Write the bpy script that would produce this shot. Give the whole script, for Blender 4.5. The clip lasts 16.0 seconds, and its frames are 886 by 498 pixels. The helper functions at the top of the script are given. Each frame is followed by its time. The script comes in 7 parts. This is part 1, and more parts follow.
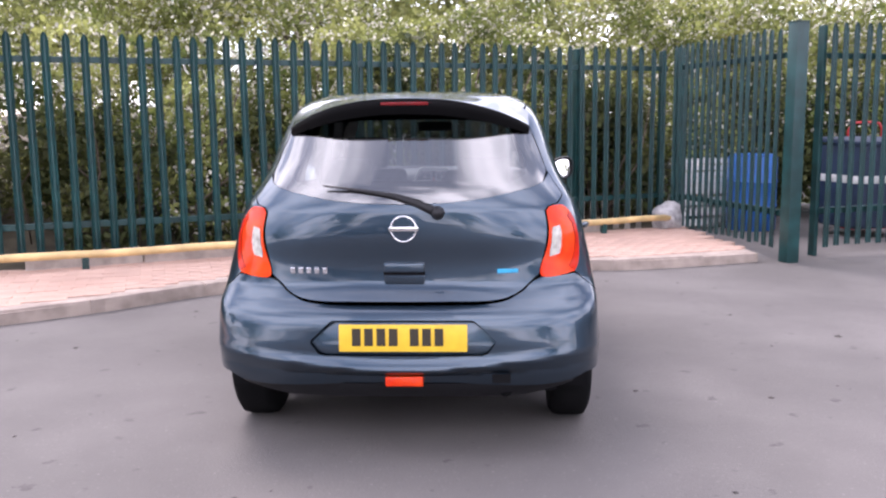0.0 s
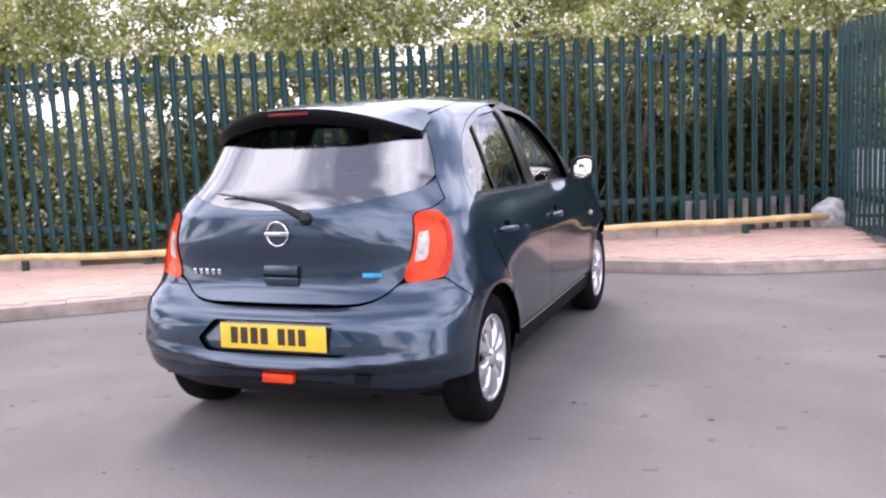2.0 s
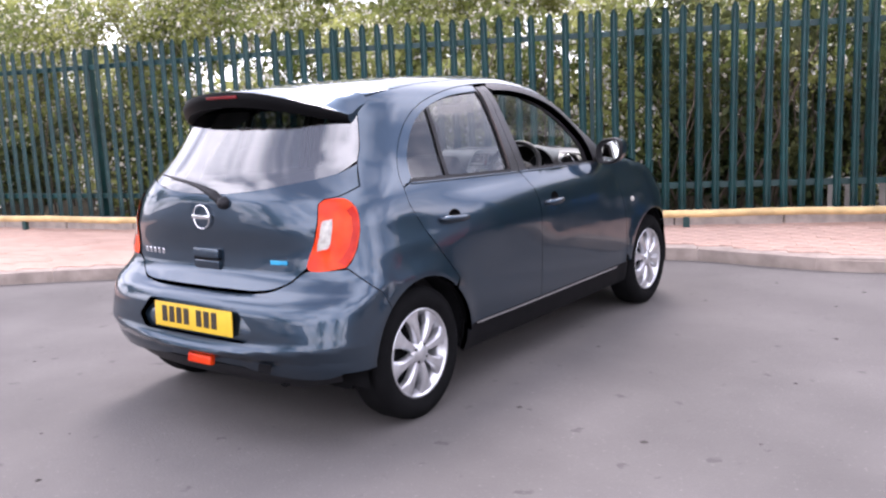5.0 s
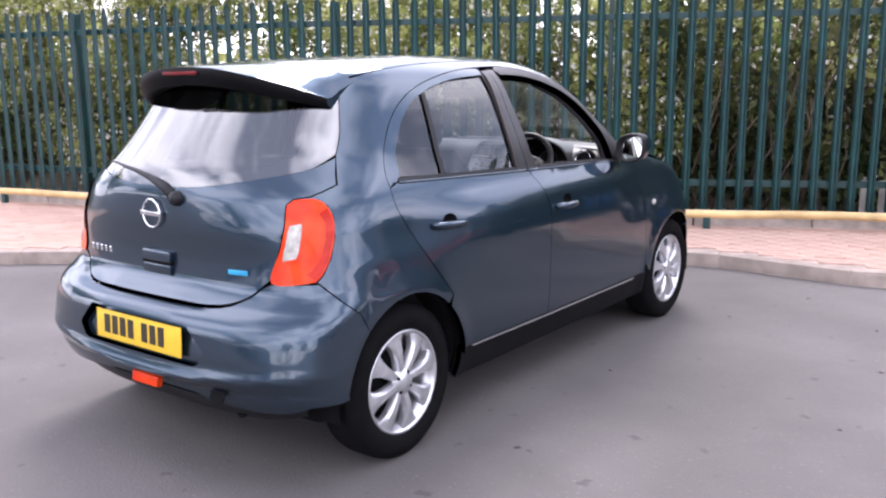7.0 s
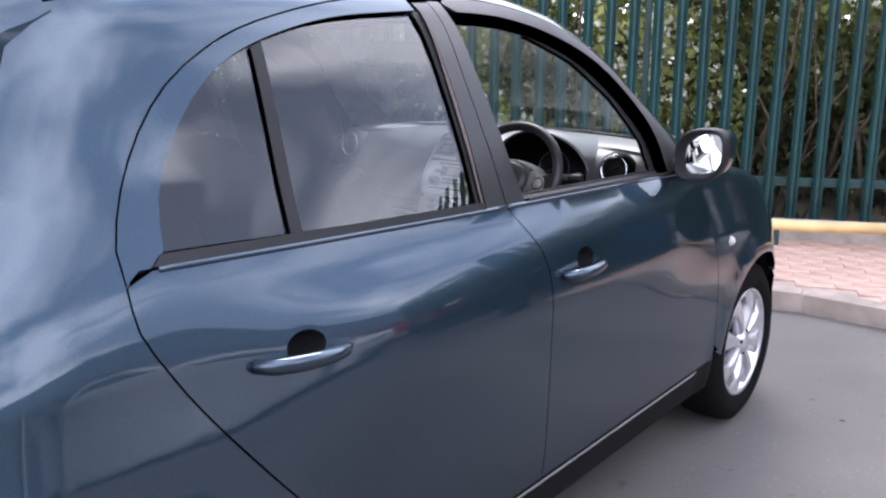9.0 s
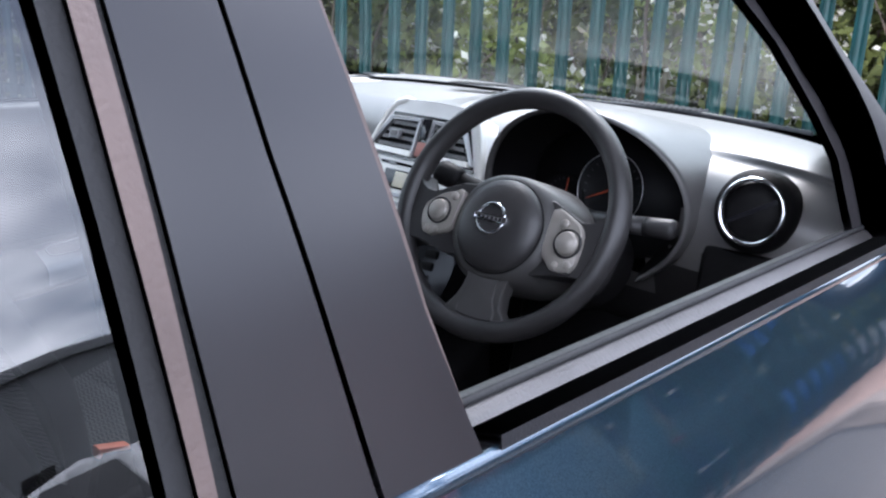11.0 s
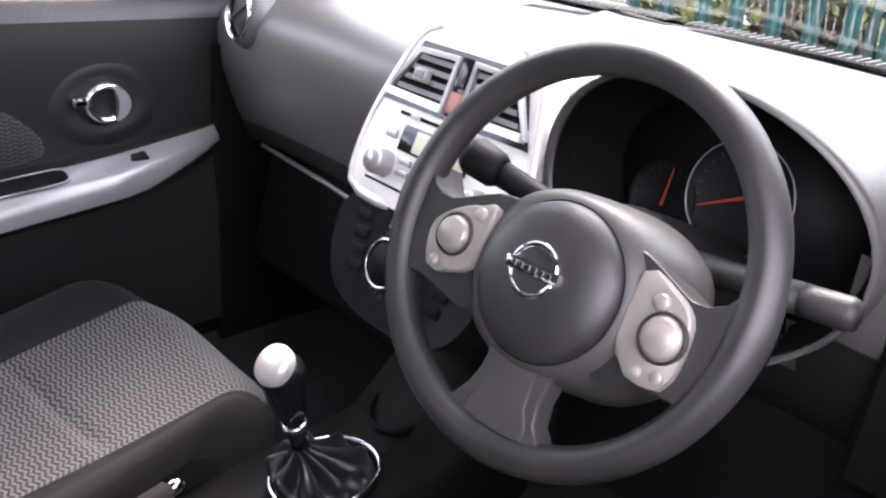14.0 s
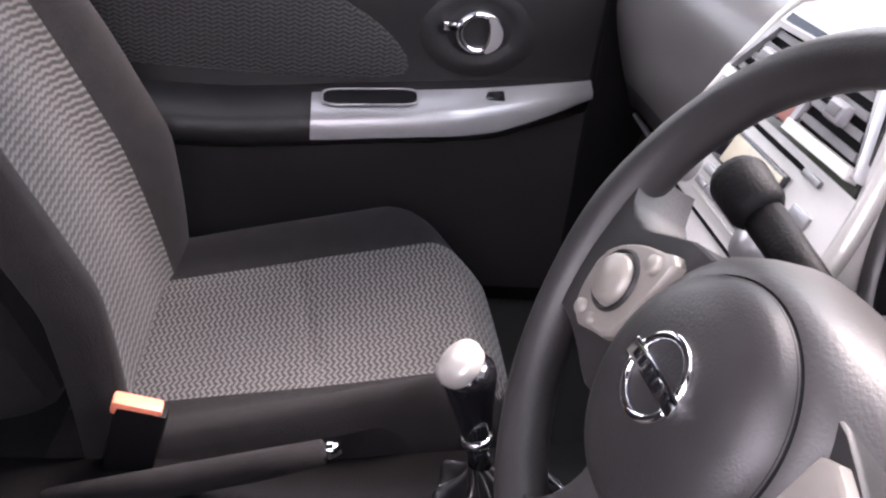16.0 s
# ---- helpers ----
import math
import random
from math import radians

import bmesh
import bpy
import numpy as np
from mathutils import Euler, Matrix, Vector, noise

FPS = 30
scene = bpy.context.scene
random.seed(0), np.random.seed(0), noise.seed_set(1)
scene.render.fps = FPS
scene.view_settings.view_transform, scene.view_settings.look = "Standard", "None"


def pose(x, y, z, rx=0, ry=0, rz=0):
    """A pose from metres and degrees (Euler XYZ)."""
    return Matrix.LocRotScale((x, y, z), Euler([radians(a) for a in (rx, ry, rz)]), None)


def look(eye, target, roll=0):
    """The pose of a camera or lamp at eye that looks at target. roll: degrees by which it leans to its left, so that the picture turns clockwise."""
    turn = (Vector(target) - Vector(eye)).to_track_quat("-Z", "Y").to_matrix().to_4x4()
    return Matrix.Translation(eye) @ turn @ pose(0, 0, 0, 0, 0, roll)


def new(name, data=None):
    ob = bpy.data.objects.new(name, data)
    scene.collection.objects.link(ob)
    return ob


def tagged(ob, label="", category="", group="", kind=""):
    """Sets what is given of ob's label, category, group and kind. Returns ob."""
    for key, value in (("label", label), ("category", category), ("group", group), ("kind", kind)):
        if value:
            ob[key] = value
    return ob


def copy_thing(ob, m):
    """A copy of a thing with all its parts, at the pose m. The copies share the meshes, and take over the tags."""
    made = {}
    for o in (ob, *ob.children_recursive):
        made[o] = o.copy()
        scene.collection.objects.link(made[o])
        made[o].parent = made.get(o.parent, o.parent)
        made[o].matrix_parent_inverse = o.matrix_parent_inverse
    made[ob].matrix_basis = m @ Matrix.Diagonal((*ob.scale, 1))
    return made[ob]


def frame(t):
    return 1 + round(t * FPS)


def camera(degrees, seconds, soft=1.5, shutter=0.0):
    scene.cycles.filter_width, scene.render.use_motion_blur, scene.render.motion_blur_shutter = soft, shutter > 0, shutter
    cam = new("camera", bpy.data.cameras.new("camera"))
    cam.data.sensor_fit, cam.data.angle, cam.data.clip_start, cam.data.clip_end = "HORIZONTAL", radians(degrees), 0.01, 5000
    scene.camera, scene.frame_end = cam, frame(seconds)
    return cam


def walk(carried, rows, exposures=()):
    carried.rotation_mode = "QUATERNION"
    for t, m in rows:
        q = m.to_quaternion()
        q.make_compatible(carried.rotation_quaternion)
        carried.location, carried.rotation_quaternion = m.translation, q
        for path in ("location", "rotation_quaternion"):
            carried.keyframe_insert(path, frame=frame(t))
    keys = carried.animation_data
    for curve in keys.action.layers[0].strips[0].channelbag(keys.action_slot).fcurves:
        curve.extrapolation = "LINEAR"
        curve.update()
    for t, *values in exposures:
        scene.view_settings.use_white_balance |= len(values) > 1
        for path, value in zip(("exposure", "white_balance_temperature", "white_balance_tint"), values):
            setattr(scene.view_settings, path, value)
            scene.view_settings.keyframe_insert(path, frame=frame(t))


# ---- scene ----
cam = camera(53.3, 16.0, soft=2.3)

PATH = [
    (0, (0.331, -3.452, 1.37), (0.238, -1.476, 1.081), -0.6),
    (0.5, (0.778, -3.416, 1.418), (0.522, -1.455, 1.115), -2.2),
    (1, (1.194, -3.409, 1.393), (0.818, -1.465, 1.113), -1.7),
    (1.5, (1.62, -3.281, 1.356), (1.06, -1.379, 1.089), -1.7),
    (2, (2.036, -3.152, 1.371), (1.317, -1.307, 1.089), -2.7),
    (2.5, (2.422, -2.994, 1.399), (1.557, -1.214, 1.109), -2.1),
    (3, (2.717, -2.752, 1.405), (1.717, -1.051, 1.082), -1.2),
    (3.5, (2.959, -2.533, 1.397), (1.868, -0.885, 1.09), -1.9),
    (4, (3.1, -2.405, 1.406), (1.919, -0.823, 1.084), -2.8),
    (4.2, (3.124, -2.379, 1.386), (1.947, -0.794, 1.064), -2.6),
    (6.3, (3.065, -2.216, 1.386), (1.883, -0.643, 1.029), -2.5),
    (6.5, (3.027, -2.15, 1.39), (1.845, -0.577, 1.029), -1.8),
    (7, (2.813, -1.824, 1.408), (1.629, -0.257, 1.03), -0.6),
    (7.5, (2.59, -1.401, 1.377), (1.397, 0.152, 0.968), -0.8),
    (8, (2.336, -0.946, 1.376), (1.137, 0.599, 0.956), -1.2),
    (8.2, (2.222, -0.758, 1.38), (1.034, 0.794, 0.955), -1.1),
    (10.3, (1.298, 0.889, 1.293), (0.033, 2.342, 0.757), 2.4),
    (10.6, (1.170, 1.070, 1.282), (-0.092, 2.518, 0.724), 2.4),
    (11, (1.012, 1.275, 1.247), (-0.250, 2.717, 0.680), 2.5),
    (11.2, (0.974, 1.336, 1.278), (-0.311, 2.735, 0.658), 2.2),
    (11.5, (0.913, 1.423, 1.285), (-0.382, 2.796, 0.625), 3.7),
    (11.8, (0.850, 1.495, 1.280), (-0.445, 2.852, 0.587), 4.9),
    (12, (0.810, 1.535, 1.267), (-0.483, 2.895, 0.576), 6.0),
    (12.5, (0.753, 1.618, 1.258), (-0.543, 2.937, 0.496), 5.9),
    (13, (0.746, 1.636, 1.256), (-0.544, 2.930, 0.443), 5.7),
    (13.5, (0.740, 1.640, 1.254), (-0.563, 2.918, 0.435), 5.4),
    (14, (0.719, 1.681, 1.247), (-0.603, 2.935, 0.422), 4.9),
    (14.5, (0.682, 1.785, 1.226), (-0.767, 2.853, 0.355), 5.6),
    (15, (0.657, 1.861, 1.204), (-0.910, 2.683, 0.272), 5.9),
    (15.5, (0.628, 1.938, 1.189), (-1.045, 2.488, 0.242), 6.6),
    (16, (0.636, 1.985, 1.203), (-1.077, 2.279, 0.213), 7.3),
]
EXPOSURES = [(0, 0.57, 6350, 27), (8.2, 0.58, 6150, 23), (10.3, 1.02, 5850, 17), (11.2, 1.42, 5900, 17), (12, 1.72, 6200, 20), (12.5, 1.98, 6350, 23), (13, 2.34, 6450, 25), (14.2, 2.5, 6600, 28), (16, 2.45, 6750, 30)]
walk(cam, [(t, look(e, g, r)) for t, e, g, r in PATH], EXPOSURES)

# ---- sky and sun ----
SUN_EL, SUN_AZ = 52.0, 328.0   # degrees; azimuth clockwise from +y
world = bpy.data.worlds.new("sky")
scene.world = world
world.use_nodes = True
wn, wl = world.node_tree.nodes, world.node_tree.links
wn.clear()
w_out = wn.new("ShaderNodeOutputWorld")
w_sky = wn.new("ShaderNodeTexSky")
w_sky.sky_type, w_sky.sun_disc = "NISHITA", False
w_sky.sun_elevation, w_sky.sun_rotation = radians(SUN_EL), radians(SUN_AZ)
w_blue = wn.new("ShaderNodeBackground")
w_blue.inputs["Strength"].default_value = 0.15
w_cloud = wn.new("ShaderNodeBackground")
w_cloud.inputs["Color"].default_value = (0.93, 0.96, 1.0, 1)
w_cloud.inputs["Strength"].default_value = 2.8
w_tc = wn.new("ShaderNodeTexCoord")
w_xyz, w_up, w_over = wn.new("ShaderNodeSeparateXYZ"), wn.new("ShaderNodeMath"), wn.new("ShaderNodeVectorMath")
w_flat = wn.new("ShaderNodeCombineXYZ")   # clouds as one flat layer: they crowd into bands towards the horizon
w_up.operation, w_over.operation = "MAXIMUM", "DIVIDE"
w_up.inputs[1].default_value = 0.0
w_low = wn.new("ShaderNodeMath")
w_low.inputs[1].default_value = 0.22
w_noise = wn.new("ShaderNodeTexNoise")
w_noise.inputs["Scale"].default_value = 1.5
w_noise.inputs["Detail"].default_value = 3.5
w_noise.inputs["Roughness"].default_value = 0.55
w_ramp = wn.new("ShaderNodeValToRGB")
w_ramp.color_ramp.elements[0].position = 0.38
w_ramp.color_ramp.elements[0].color = (0.16, 0.16, 0.16, 1)   # thin haze between the clouds
w_ramp.color_ramp.elements[1].position = 0.58
w_mix = wn.new("ShaderNodeMixShader")
wl.new(w_tc.outputs["Generated"], w_xyz.inputs["Vector"])
wl.new(w_xyz.outputs["Z"], w_up.inputs[0])
wl.new(w_up.outputs["Value"], w_low.inputs[0])
for axis in "XYZ":
    wl.new(w_low.outputs["Value"], w_flat.inputs[axis])
wl.new(w_tc.outputs["Generated"], w_over.inputs[0])
wl.new(w_flat.outputs["Vector"], w_over.inputs[1])
wl.new(w_over.outputs["Vector"], w_noise.inputs["Vector"])
wl.new(w_noise.outputs["Fac"], w_ramp.inputs["Fac"])
wl.new(w_ramp.outputs["Color"], w_mix.inputs["Fac"])
wl.new(w_sky.outputs["Color"], w_blue.inputs["Color"])
wl.new(w_blue.outputs["Background"], w_mix.inputs[1])
wl.new(w_cloud.outputs["Background"], w_mix.inputs[2])
wl.new(w_mix.outputs["Shader"], w_out.inputs["Surface"])

sun = new("sun", bpy.data.lights.new("sun", "SUN"))
sun.data.energy, sun.data.angle, sun.data.color = 2.1, radians(24), (1.0, 0.95, 0.88)
az, el = radians(SUN_AZ), radians(SUN_EL)
sun.matrix_world = look((math.sin(az) * math.cos(el) * 40, math.cos(az) * math.cos(el) * 40, math.sin(el) * 40), (0, 0, 0))


# ---- materials ----
def material(name, colour, rough=0.5, metal=0.0, vary=0.15, scale=12.0, bump=0.0, bump_scale=150.0, coat=0.0, emit=0.0, second=None, per_object=0.0, spec=0.5, sheen=0.0, coat_ior=1.5):
    m = bpy.data.materials.new(name)
    m.use_nodes = True
    n, l = m.node_tree.nodes, m.node_tree.links
    p = n["Principled BSDF"]
    p.inputs["Roughness"].default_value = rough
    p.inputs["Metallic"].default_value = metal
    p.inputs["Coat Weight"].default_value = coat
    p.inputs["Coat Roughness"].default_value = 0.04
    p.inputs["Coat IOR"].default_value = coat_ior
    p.inputs["Specular IOR Level"].default_value = spec
    p.inputs["Sheen Weight"].default_value = sheen
    tc = n.new("ShaderNodeTexCoord")
    big = n.new("ShaderNodeTexNoise")
    big.inputs["Scale"].default_value, big.inputs["Detail"].default_value = scale, 6
    l.new(tc.outputs["Object"], big.inputs["Vector"])
    ramp = n.new("ShaderNodeValToRGB")
    c = np.array(colour[:3])
    d = np.array(second[:3]) if second is not None else c * (1 + vary)
    lo = c if second is not None else c * (1 - vary)
    ramp.color_ramp.elements[0].color = (*lo, 1)
    ramp.color_ramp.elements[1].color = (*np.clip(d, 0, 1), 1)
    ramp.color_ramp.elements[0].position, ramp.color_ramp.elements[1].position = 0.35, 0.65
    l.new(big.outputs["Fac"], ramp.inputs["Fac"])
    colour_out = ramp.outputs["Color"]
    if per_object:
        info = n.new("ShaderNodeObjectInfo")
        mix = n.new("ShaderNodeHueSaturation")
        rng = n.new("ShaderNodeMapRange")
        rng.inputs["To Min"].default_value, rng.inputs["To Max"].default_value = 1 - per_object, 1 + per_object
        l.new(info.outputs["Random"], rng.inputs["Value"])
        l.new(rng.outputs["Result"], mix.inputs["Value"])
        l.new(colour_out, mix.inputs["Color"])
        colour_out = mix.outputs["Color"]
    l.new(colour_out, p.inputs["Base Color"])
    if bump:
        fine = n.new("ShaderNodeTexNoise")
        fine.inputs["Scale"].default_value, fine.inputs["Detail"].default_value = bump_scale, 4
        l.new(tc.outputs["Object"], fine.inputs["Vector"])
        b = n.new("ShaderNodeBump")
        b.inputs["Strength"].default_value, b.inputs["Distance"].default_value = bump, 0.004
        l.new(fine.outputs["Fac"], b.inputs["Height"])
        l.new(b.outputs["Normal"], p.inputs["Normal"])
    if emit:
        l.new(colour_out, p.inputs["Emission Color"])
        p.inputs["Emission Strength"].default_value = emit
    return m


def glass(name, tint, ior=1.55):
    # thin pane: clear in the middle, mirror-like at a slant
    m = bpy.data.materials.new(name)
    m.use_nodes = True
    n, l = m.node_tree.nodes, m.node_tree.links
    n.clear()
    o, t, g, w, x = (n.new("ShaderNode" + k) for k in ("OutputMaterial", "BsdfTransparent", "BsdfGlossy", "LayerWeight", "MixShader"))
    t.inputs["Color"].default_value = (*tint, 1)
    g.inputs["Roughness"].default_value = 0.01
    w.inputs["Blend"].default_value = 0.5
    pw, ma = n.new("ShaderNodeMath"), n.new("ShaderNodeMath")
    pw.operation, ma.operation = "POWER", "MULTIPLY_ADD"
    f0 = 2 * ((ior - 1) / (ior + 1)) ** 2
    pw.inputs[1].default_value = 4.6
    ma.inputs[1].default_value, ma.inputs[2].default_value = 1 - f0, f0
    l.new(w.outputs["Facing"], pw.inputs[0])
    l.new(pw.outputs["Value"], ma.inputs[0])
    l.new(ma.outputs["Value"], x.inputs["Fac"])
    l.new(t.outputs["BSDF"], x.inputs[1])
    l.new(g.outputs["BSDF"], x.inputs[2])
    l.new(x.outputs["Shader"], o.inputs["Surface"])
    return m


def paint(name, dark, light):
    m = material(name, dark, rough=0.30, metal=0.85, scale=900, second=light, coat=1.0, coat_ior=1.6)
    m.node_tree.nodes["Principled BSDF"].inputs["Specular Tint"].default_value = (0.42, 0.45, 0.49, 1)
    return m


PAINT = paint("slate_blue_paint", (0.021, 0.041, 0.064), (0.038, 0.068, 0.102))
BLACK_TRIM = material("black_trim", (0.011, 0.011, 0.013), 0.5, bump=0.15, bump_scale=500, spec=0.3)
PILLAR_FILM = material("satin_black_film", (0.015, 0.0135, 0.015), 0.28, scale=6)
# the shadow under the doors, put into the sill's colour
SILL_SHADE = material("sill_shade", (0.006, 0.006, 0.007), 0.6, spec=0.12)
RUBBER = material("rubber", (0.013, 0.013, 0.014), 0.75, bump=0.2, bump_scale=300)
TYRE = material("tyre_rubber", (0.006, 0.006, 0.0065), 0.9, bump=0.4, bump_scale=220, spec=0.08)
ALLOY = material("alloy", (0.62, 0.62, 0.64), 0.28, 0.75, scale=30, vary=0.08)
CHROME = material("chrome", (0.85, 0.86, 0.88), 0.08, 1.0, vary=0.02)
FRAME_BLACK = material("window_frame_black", (0.026, 0.024, 0.026), 0.5, bump=0.15, bump_scale=400)
DARK = material("dark_void", (0.006, 0.006, 0.007), 0.9, spec=0.15)
GLASS = glass("side_glass", (0.62, 0.68, 0.67), 1.7)
REAR_SIDE_GLASS = glass("tinted_side_glass", (0.30, 0.325, 0.335), 1.62)
REAR_GLASS = glass("rear_glass", (0.34, 0.37, 0.38), 2.15)
SCREEN = glass("windscreen_glass", (0.80, 0.88, 0.85), 1.45)
LAMP_RED = material("red_lens", (0.72, 0.035, 0.006), 0.12, second=(0.84, 0.075, 0.010), scale=9, spec=0.22)
LAMP_DEEP = material("deep_red_lens", (0.46, 0.014, 0.004), 0.12, second=(0.56, 0.024, 0.006), scale=22, spec=0.25)
LAMP_CLEAR = material("clear_lens", (0.58, 0.55, 0.49), 0.18, bump=0.35, bump_scale=90, coat=0.5, second=(0.30, 0.28, 0.25), scale=35)
PLATE = material("plate_yellow", (0.80, 0.50, 0.03), 0.4, scale=20, vary=0.06)
PLATE_BAR = material("plate_black", (0.03, 0.022, 0.012), 0.5)
BADGE = material("badge_silver", (0.70, 0.72, 0.76), 0.18, 0.9)
BADGE_BLUE = material("badge_blue", (0.03, 0.36, 0.62), 0.3)
# near-black tone for the shade inside the handle cups
CUP_SHADE = material("cup_shade", (0.008, 0.009, 0.011), 0.3)
MIRROR = material("mirror_glass", (0.92, 0.93, 0.94), 0.02, 1.0, vary=0.01)
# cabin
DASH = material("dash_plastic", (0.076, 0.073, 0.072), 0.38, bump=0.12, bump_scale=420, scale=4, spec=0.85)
# near black: the shade low in the cabin is put into this tone
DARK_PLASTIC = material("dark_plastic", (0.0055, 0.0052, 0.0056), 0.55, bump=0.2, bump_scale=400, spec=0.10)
DOOR_PLASTIC = material("door_plastic", (0.0125, 0.0118, 0.0122), 0.46, bump=0.2, bump_scale=400, scale=5, spec=0.4)
# darker copy of the dash plastic; holds the shade of faces below the top
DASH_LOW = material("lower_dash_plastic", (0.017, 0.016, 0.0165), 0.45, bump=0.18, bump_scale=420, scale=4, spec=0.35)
LEATHER = material("wheel_leather", (0.023, 0.0218, 0.0222), 0.43, bump=0.12, bump_scale=700, scale=25)
HUB_GREY = material("hub_plastic", (0.046, 0.044, 0.043), 0.42, bump=0.12, bump_scale=420, scale=8)
STACK = material("stack_silver", (0.70, 0.685, 0.66), 0.30, 0.15, scale=8)
STACK_EDGE = material("stack_edge_silver", (0.64, 0.62, 0.58), 0.28, 0.35, scale=8, vary=0.05)
PAD_SILVER = material("pad_silver", (0.28, 0.258, 0.232), 0.36, 0.2, scale=20)
PAD_DARK = material("spoke_satin", (0.062, 0.059, 0.058), 0.40, 0.1, scale=14)
GLOSS_BLACK = material("gloss_black", (0.010, 0.010, 0.012), 0.10)
SATIN_SILVER = material("satin_silver", (0.36, 0.355, 0.36), 0.30, 0.5, scale=10, vary=0.06)
ARM_SILVER = material("armrest_silver", (0.30, 0.295, 0.30), 0.30, 0.45, scale=10, vary=0.06)
GAITER = material("gaiter_leather", (0.016, 0.015, 0.0155), 0.32, bump=0.15, bump_scale=300)
LCD = material("display", (0.58, 0.53, 0.40), 0.25, scale=30)
NEEDLE = material("needle", (0.24, 0.035, 0.010), 0.4, emit=0.02)
BUCKLE = material("buckle_red", (0.85, 0.24, 0.14), 0.45)
# grey of the door top, made paler to hold the light from the window
DOOR_TOP = material("door_top_plastic", (0.046, 0.043, 0.043), 0.38, bump=0.2, bump_scale=300)
TRIM_BEIGE = material("pillar_trim", (0.098, 0.070, 0.062), 0.65, bump=0.2, bump_scale=300)
HEADLINER = material("headliner", (0.30, 0.29, 0.275), 0.9, bump=0.3, bump_scale=500)
CARPET = material("carpet", (0.012, 0.012, 0.013), 0.95, bump=0.5, bump_scale=500)
SEAT_DARK = material("seat_side_cloth", (0.0095, 0.0083, 0.0088), 0.85, bump=0.5, bump_scale=700, scale=40, sheen=0.04, spec=0.2)


def woven(name, dark, light, sx, sy, plane="XY", bend=0.5, bar=0.0):
    # thin woven rows that zigzag across the cloth; bar: share of plain ribs
    m = material(name, dark, 0.9, bump=0.3, bump_scale=900, sheen=0.2)
    n, l = m.node_tree.nodes, m.node_tree.links
    p = n["Principled BSDF"]
    tc, xyz = n.new("ShaderNodeTexCoord"), n.new("ShaderNodeSeparateXYZ")
    l.new(tc.outputs["Object"], xyz.inputs["Vector"])

    def calc(op, a, b=None, c=None):
        q = n.new("ShaderNodeMath")
        q.operation = op
        for i, v in enumerate((a, b, c)):
            if v is None:
                continue
            if isinstance(v, (int, float)):
                q.inputs[i].default_value = v
            else:
                l.new(v, q.inputs[i])
        return q.outputs["Value"]
    stray = n.new("ShaderNodeTexNoise")
    stray.inputs["Scale"].default_value, stray.inputs["Detail"].default_value = 60.0, 3
    l.new(tc.outputs["Object"], stray.inputs["Vector"])
    zig = calc("PINGPONG", calc("MULTIPLY", xyz.outputs[plane[0]], sx), 1.0)
    row = calc("ADD", calc("MULTIPLY", xyz.outputs[plane[1]], sy), calc("MULTIPLY", zig, bend))
    row = calc("ADD", row, calc("MULTIPLY", stray.outputs["Fac"], 0.5 - 0.35 * bar))
    wave = calc("SINE", calc("MULTIPLY", row, 2 * math.pi))
    knots = calc("SINE", calc("MULTIPLY", xyz.outputs[plane[0]], sx * 2 * math.pi))
    tone = calc("ADD", wave, calc("MULTIPLY", knots, 0.35 * (1 - bar)))
    rng_ = n.new("ShaderNodeMapRange")
    rng_.inputs["From Min"].default_value, rng_.inputs["From Max"].default_value = -0.5, 0.75
    l.new(tone, rng_.inputs["Value"])
    mix = n.new("ShaderNodeMix")
    mix.data_type = "RGBA"
    mix.inputs["A"].default_value, mix.inputs["B"].default_value = (*dark, 1), (*light, 1)
    l.new(rng_.outputs["Result"], mix.inputs["Factor"])
    l.new(mix.outputs["Result"], p.inputs["Base Color"])
    bp = n.new("ShaderNodeBump")
    bp.inputs["Strength"].default_value, bp.inputs["Distance"].default_value = 0.5, 0.0018
    l.new(rng_.outputs["Result"], bp.inputs["Height"])
    l.new(bp.outputs["Normal"], p.inputs["Normal"])
    return m


FABRIC = woven("seat_fabric", (0.010, 0.0093, 0.009), (0.118, 0.109, 0.104), 108, 138, "XY", 0.6)
FABRIC_BACK = woven("seat_back_fabric", (0.014, 0.013, 0.0126), (0.080, 0.074, 0.071), 110, 118, "XZ", 0.25, 0.45)
FABRIC_DOOR = woven("door_fabric", (0.007, 0.0065, 0.007), (0.038, 0.035, 0.035), 110, 150, "YZ", 0.6)
# yard
ASPHALT = material("asphalt", (0.094, 0.086, 0.082), 0.86, scale=0.8, second=(0.138, 0.127, 0.121), bump=0.7, bump_scale=90)


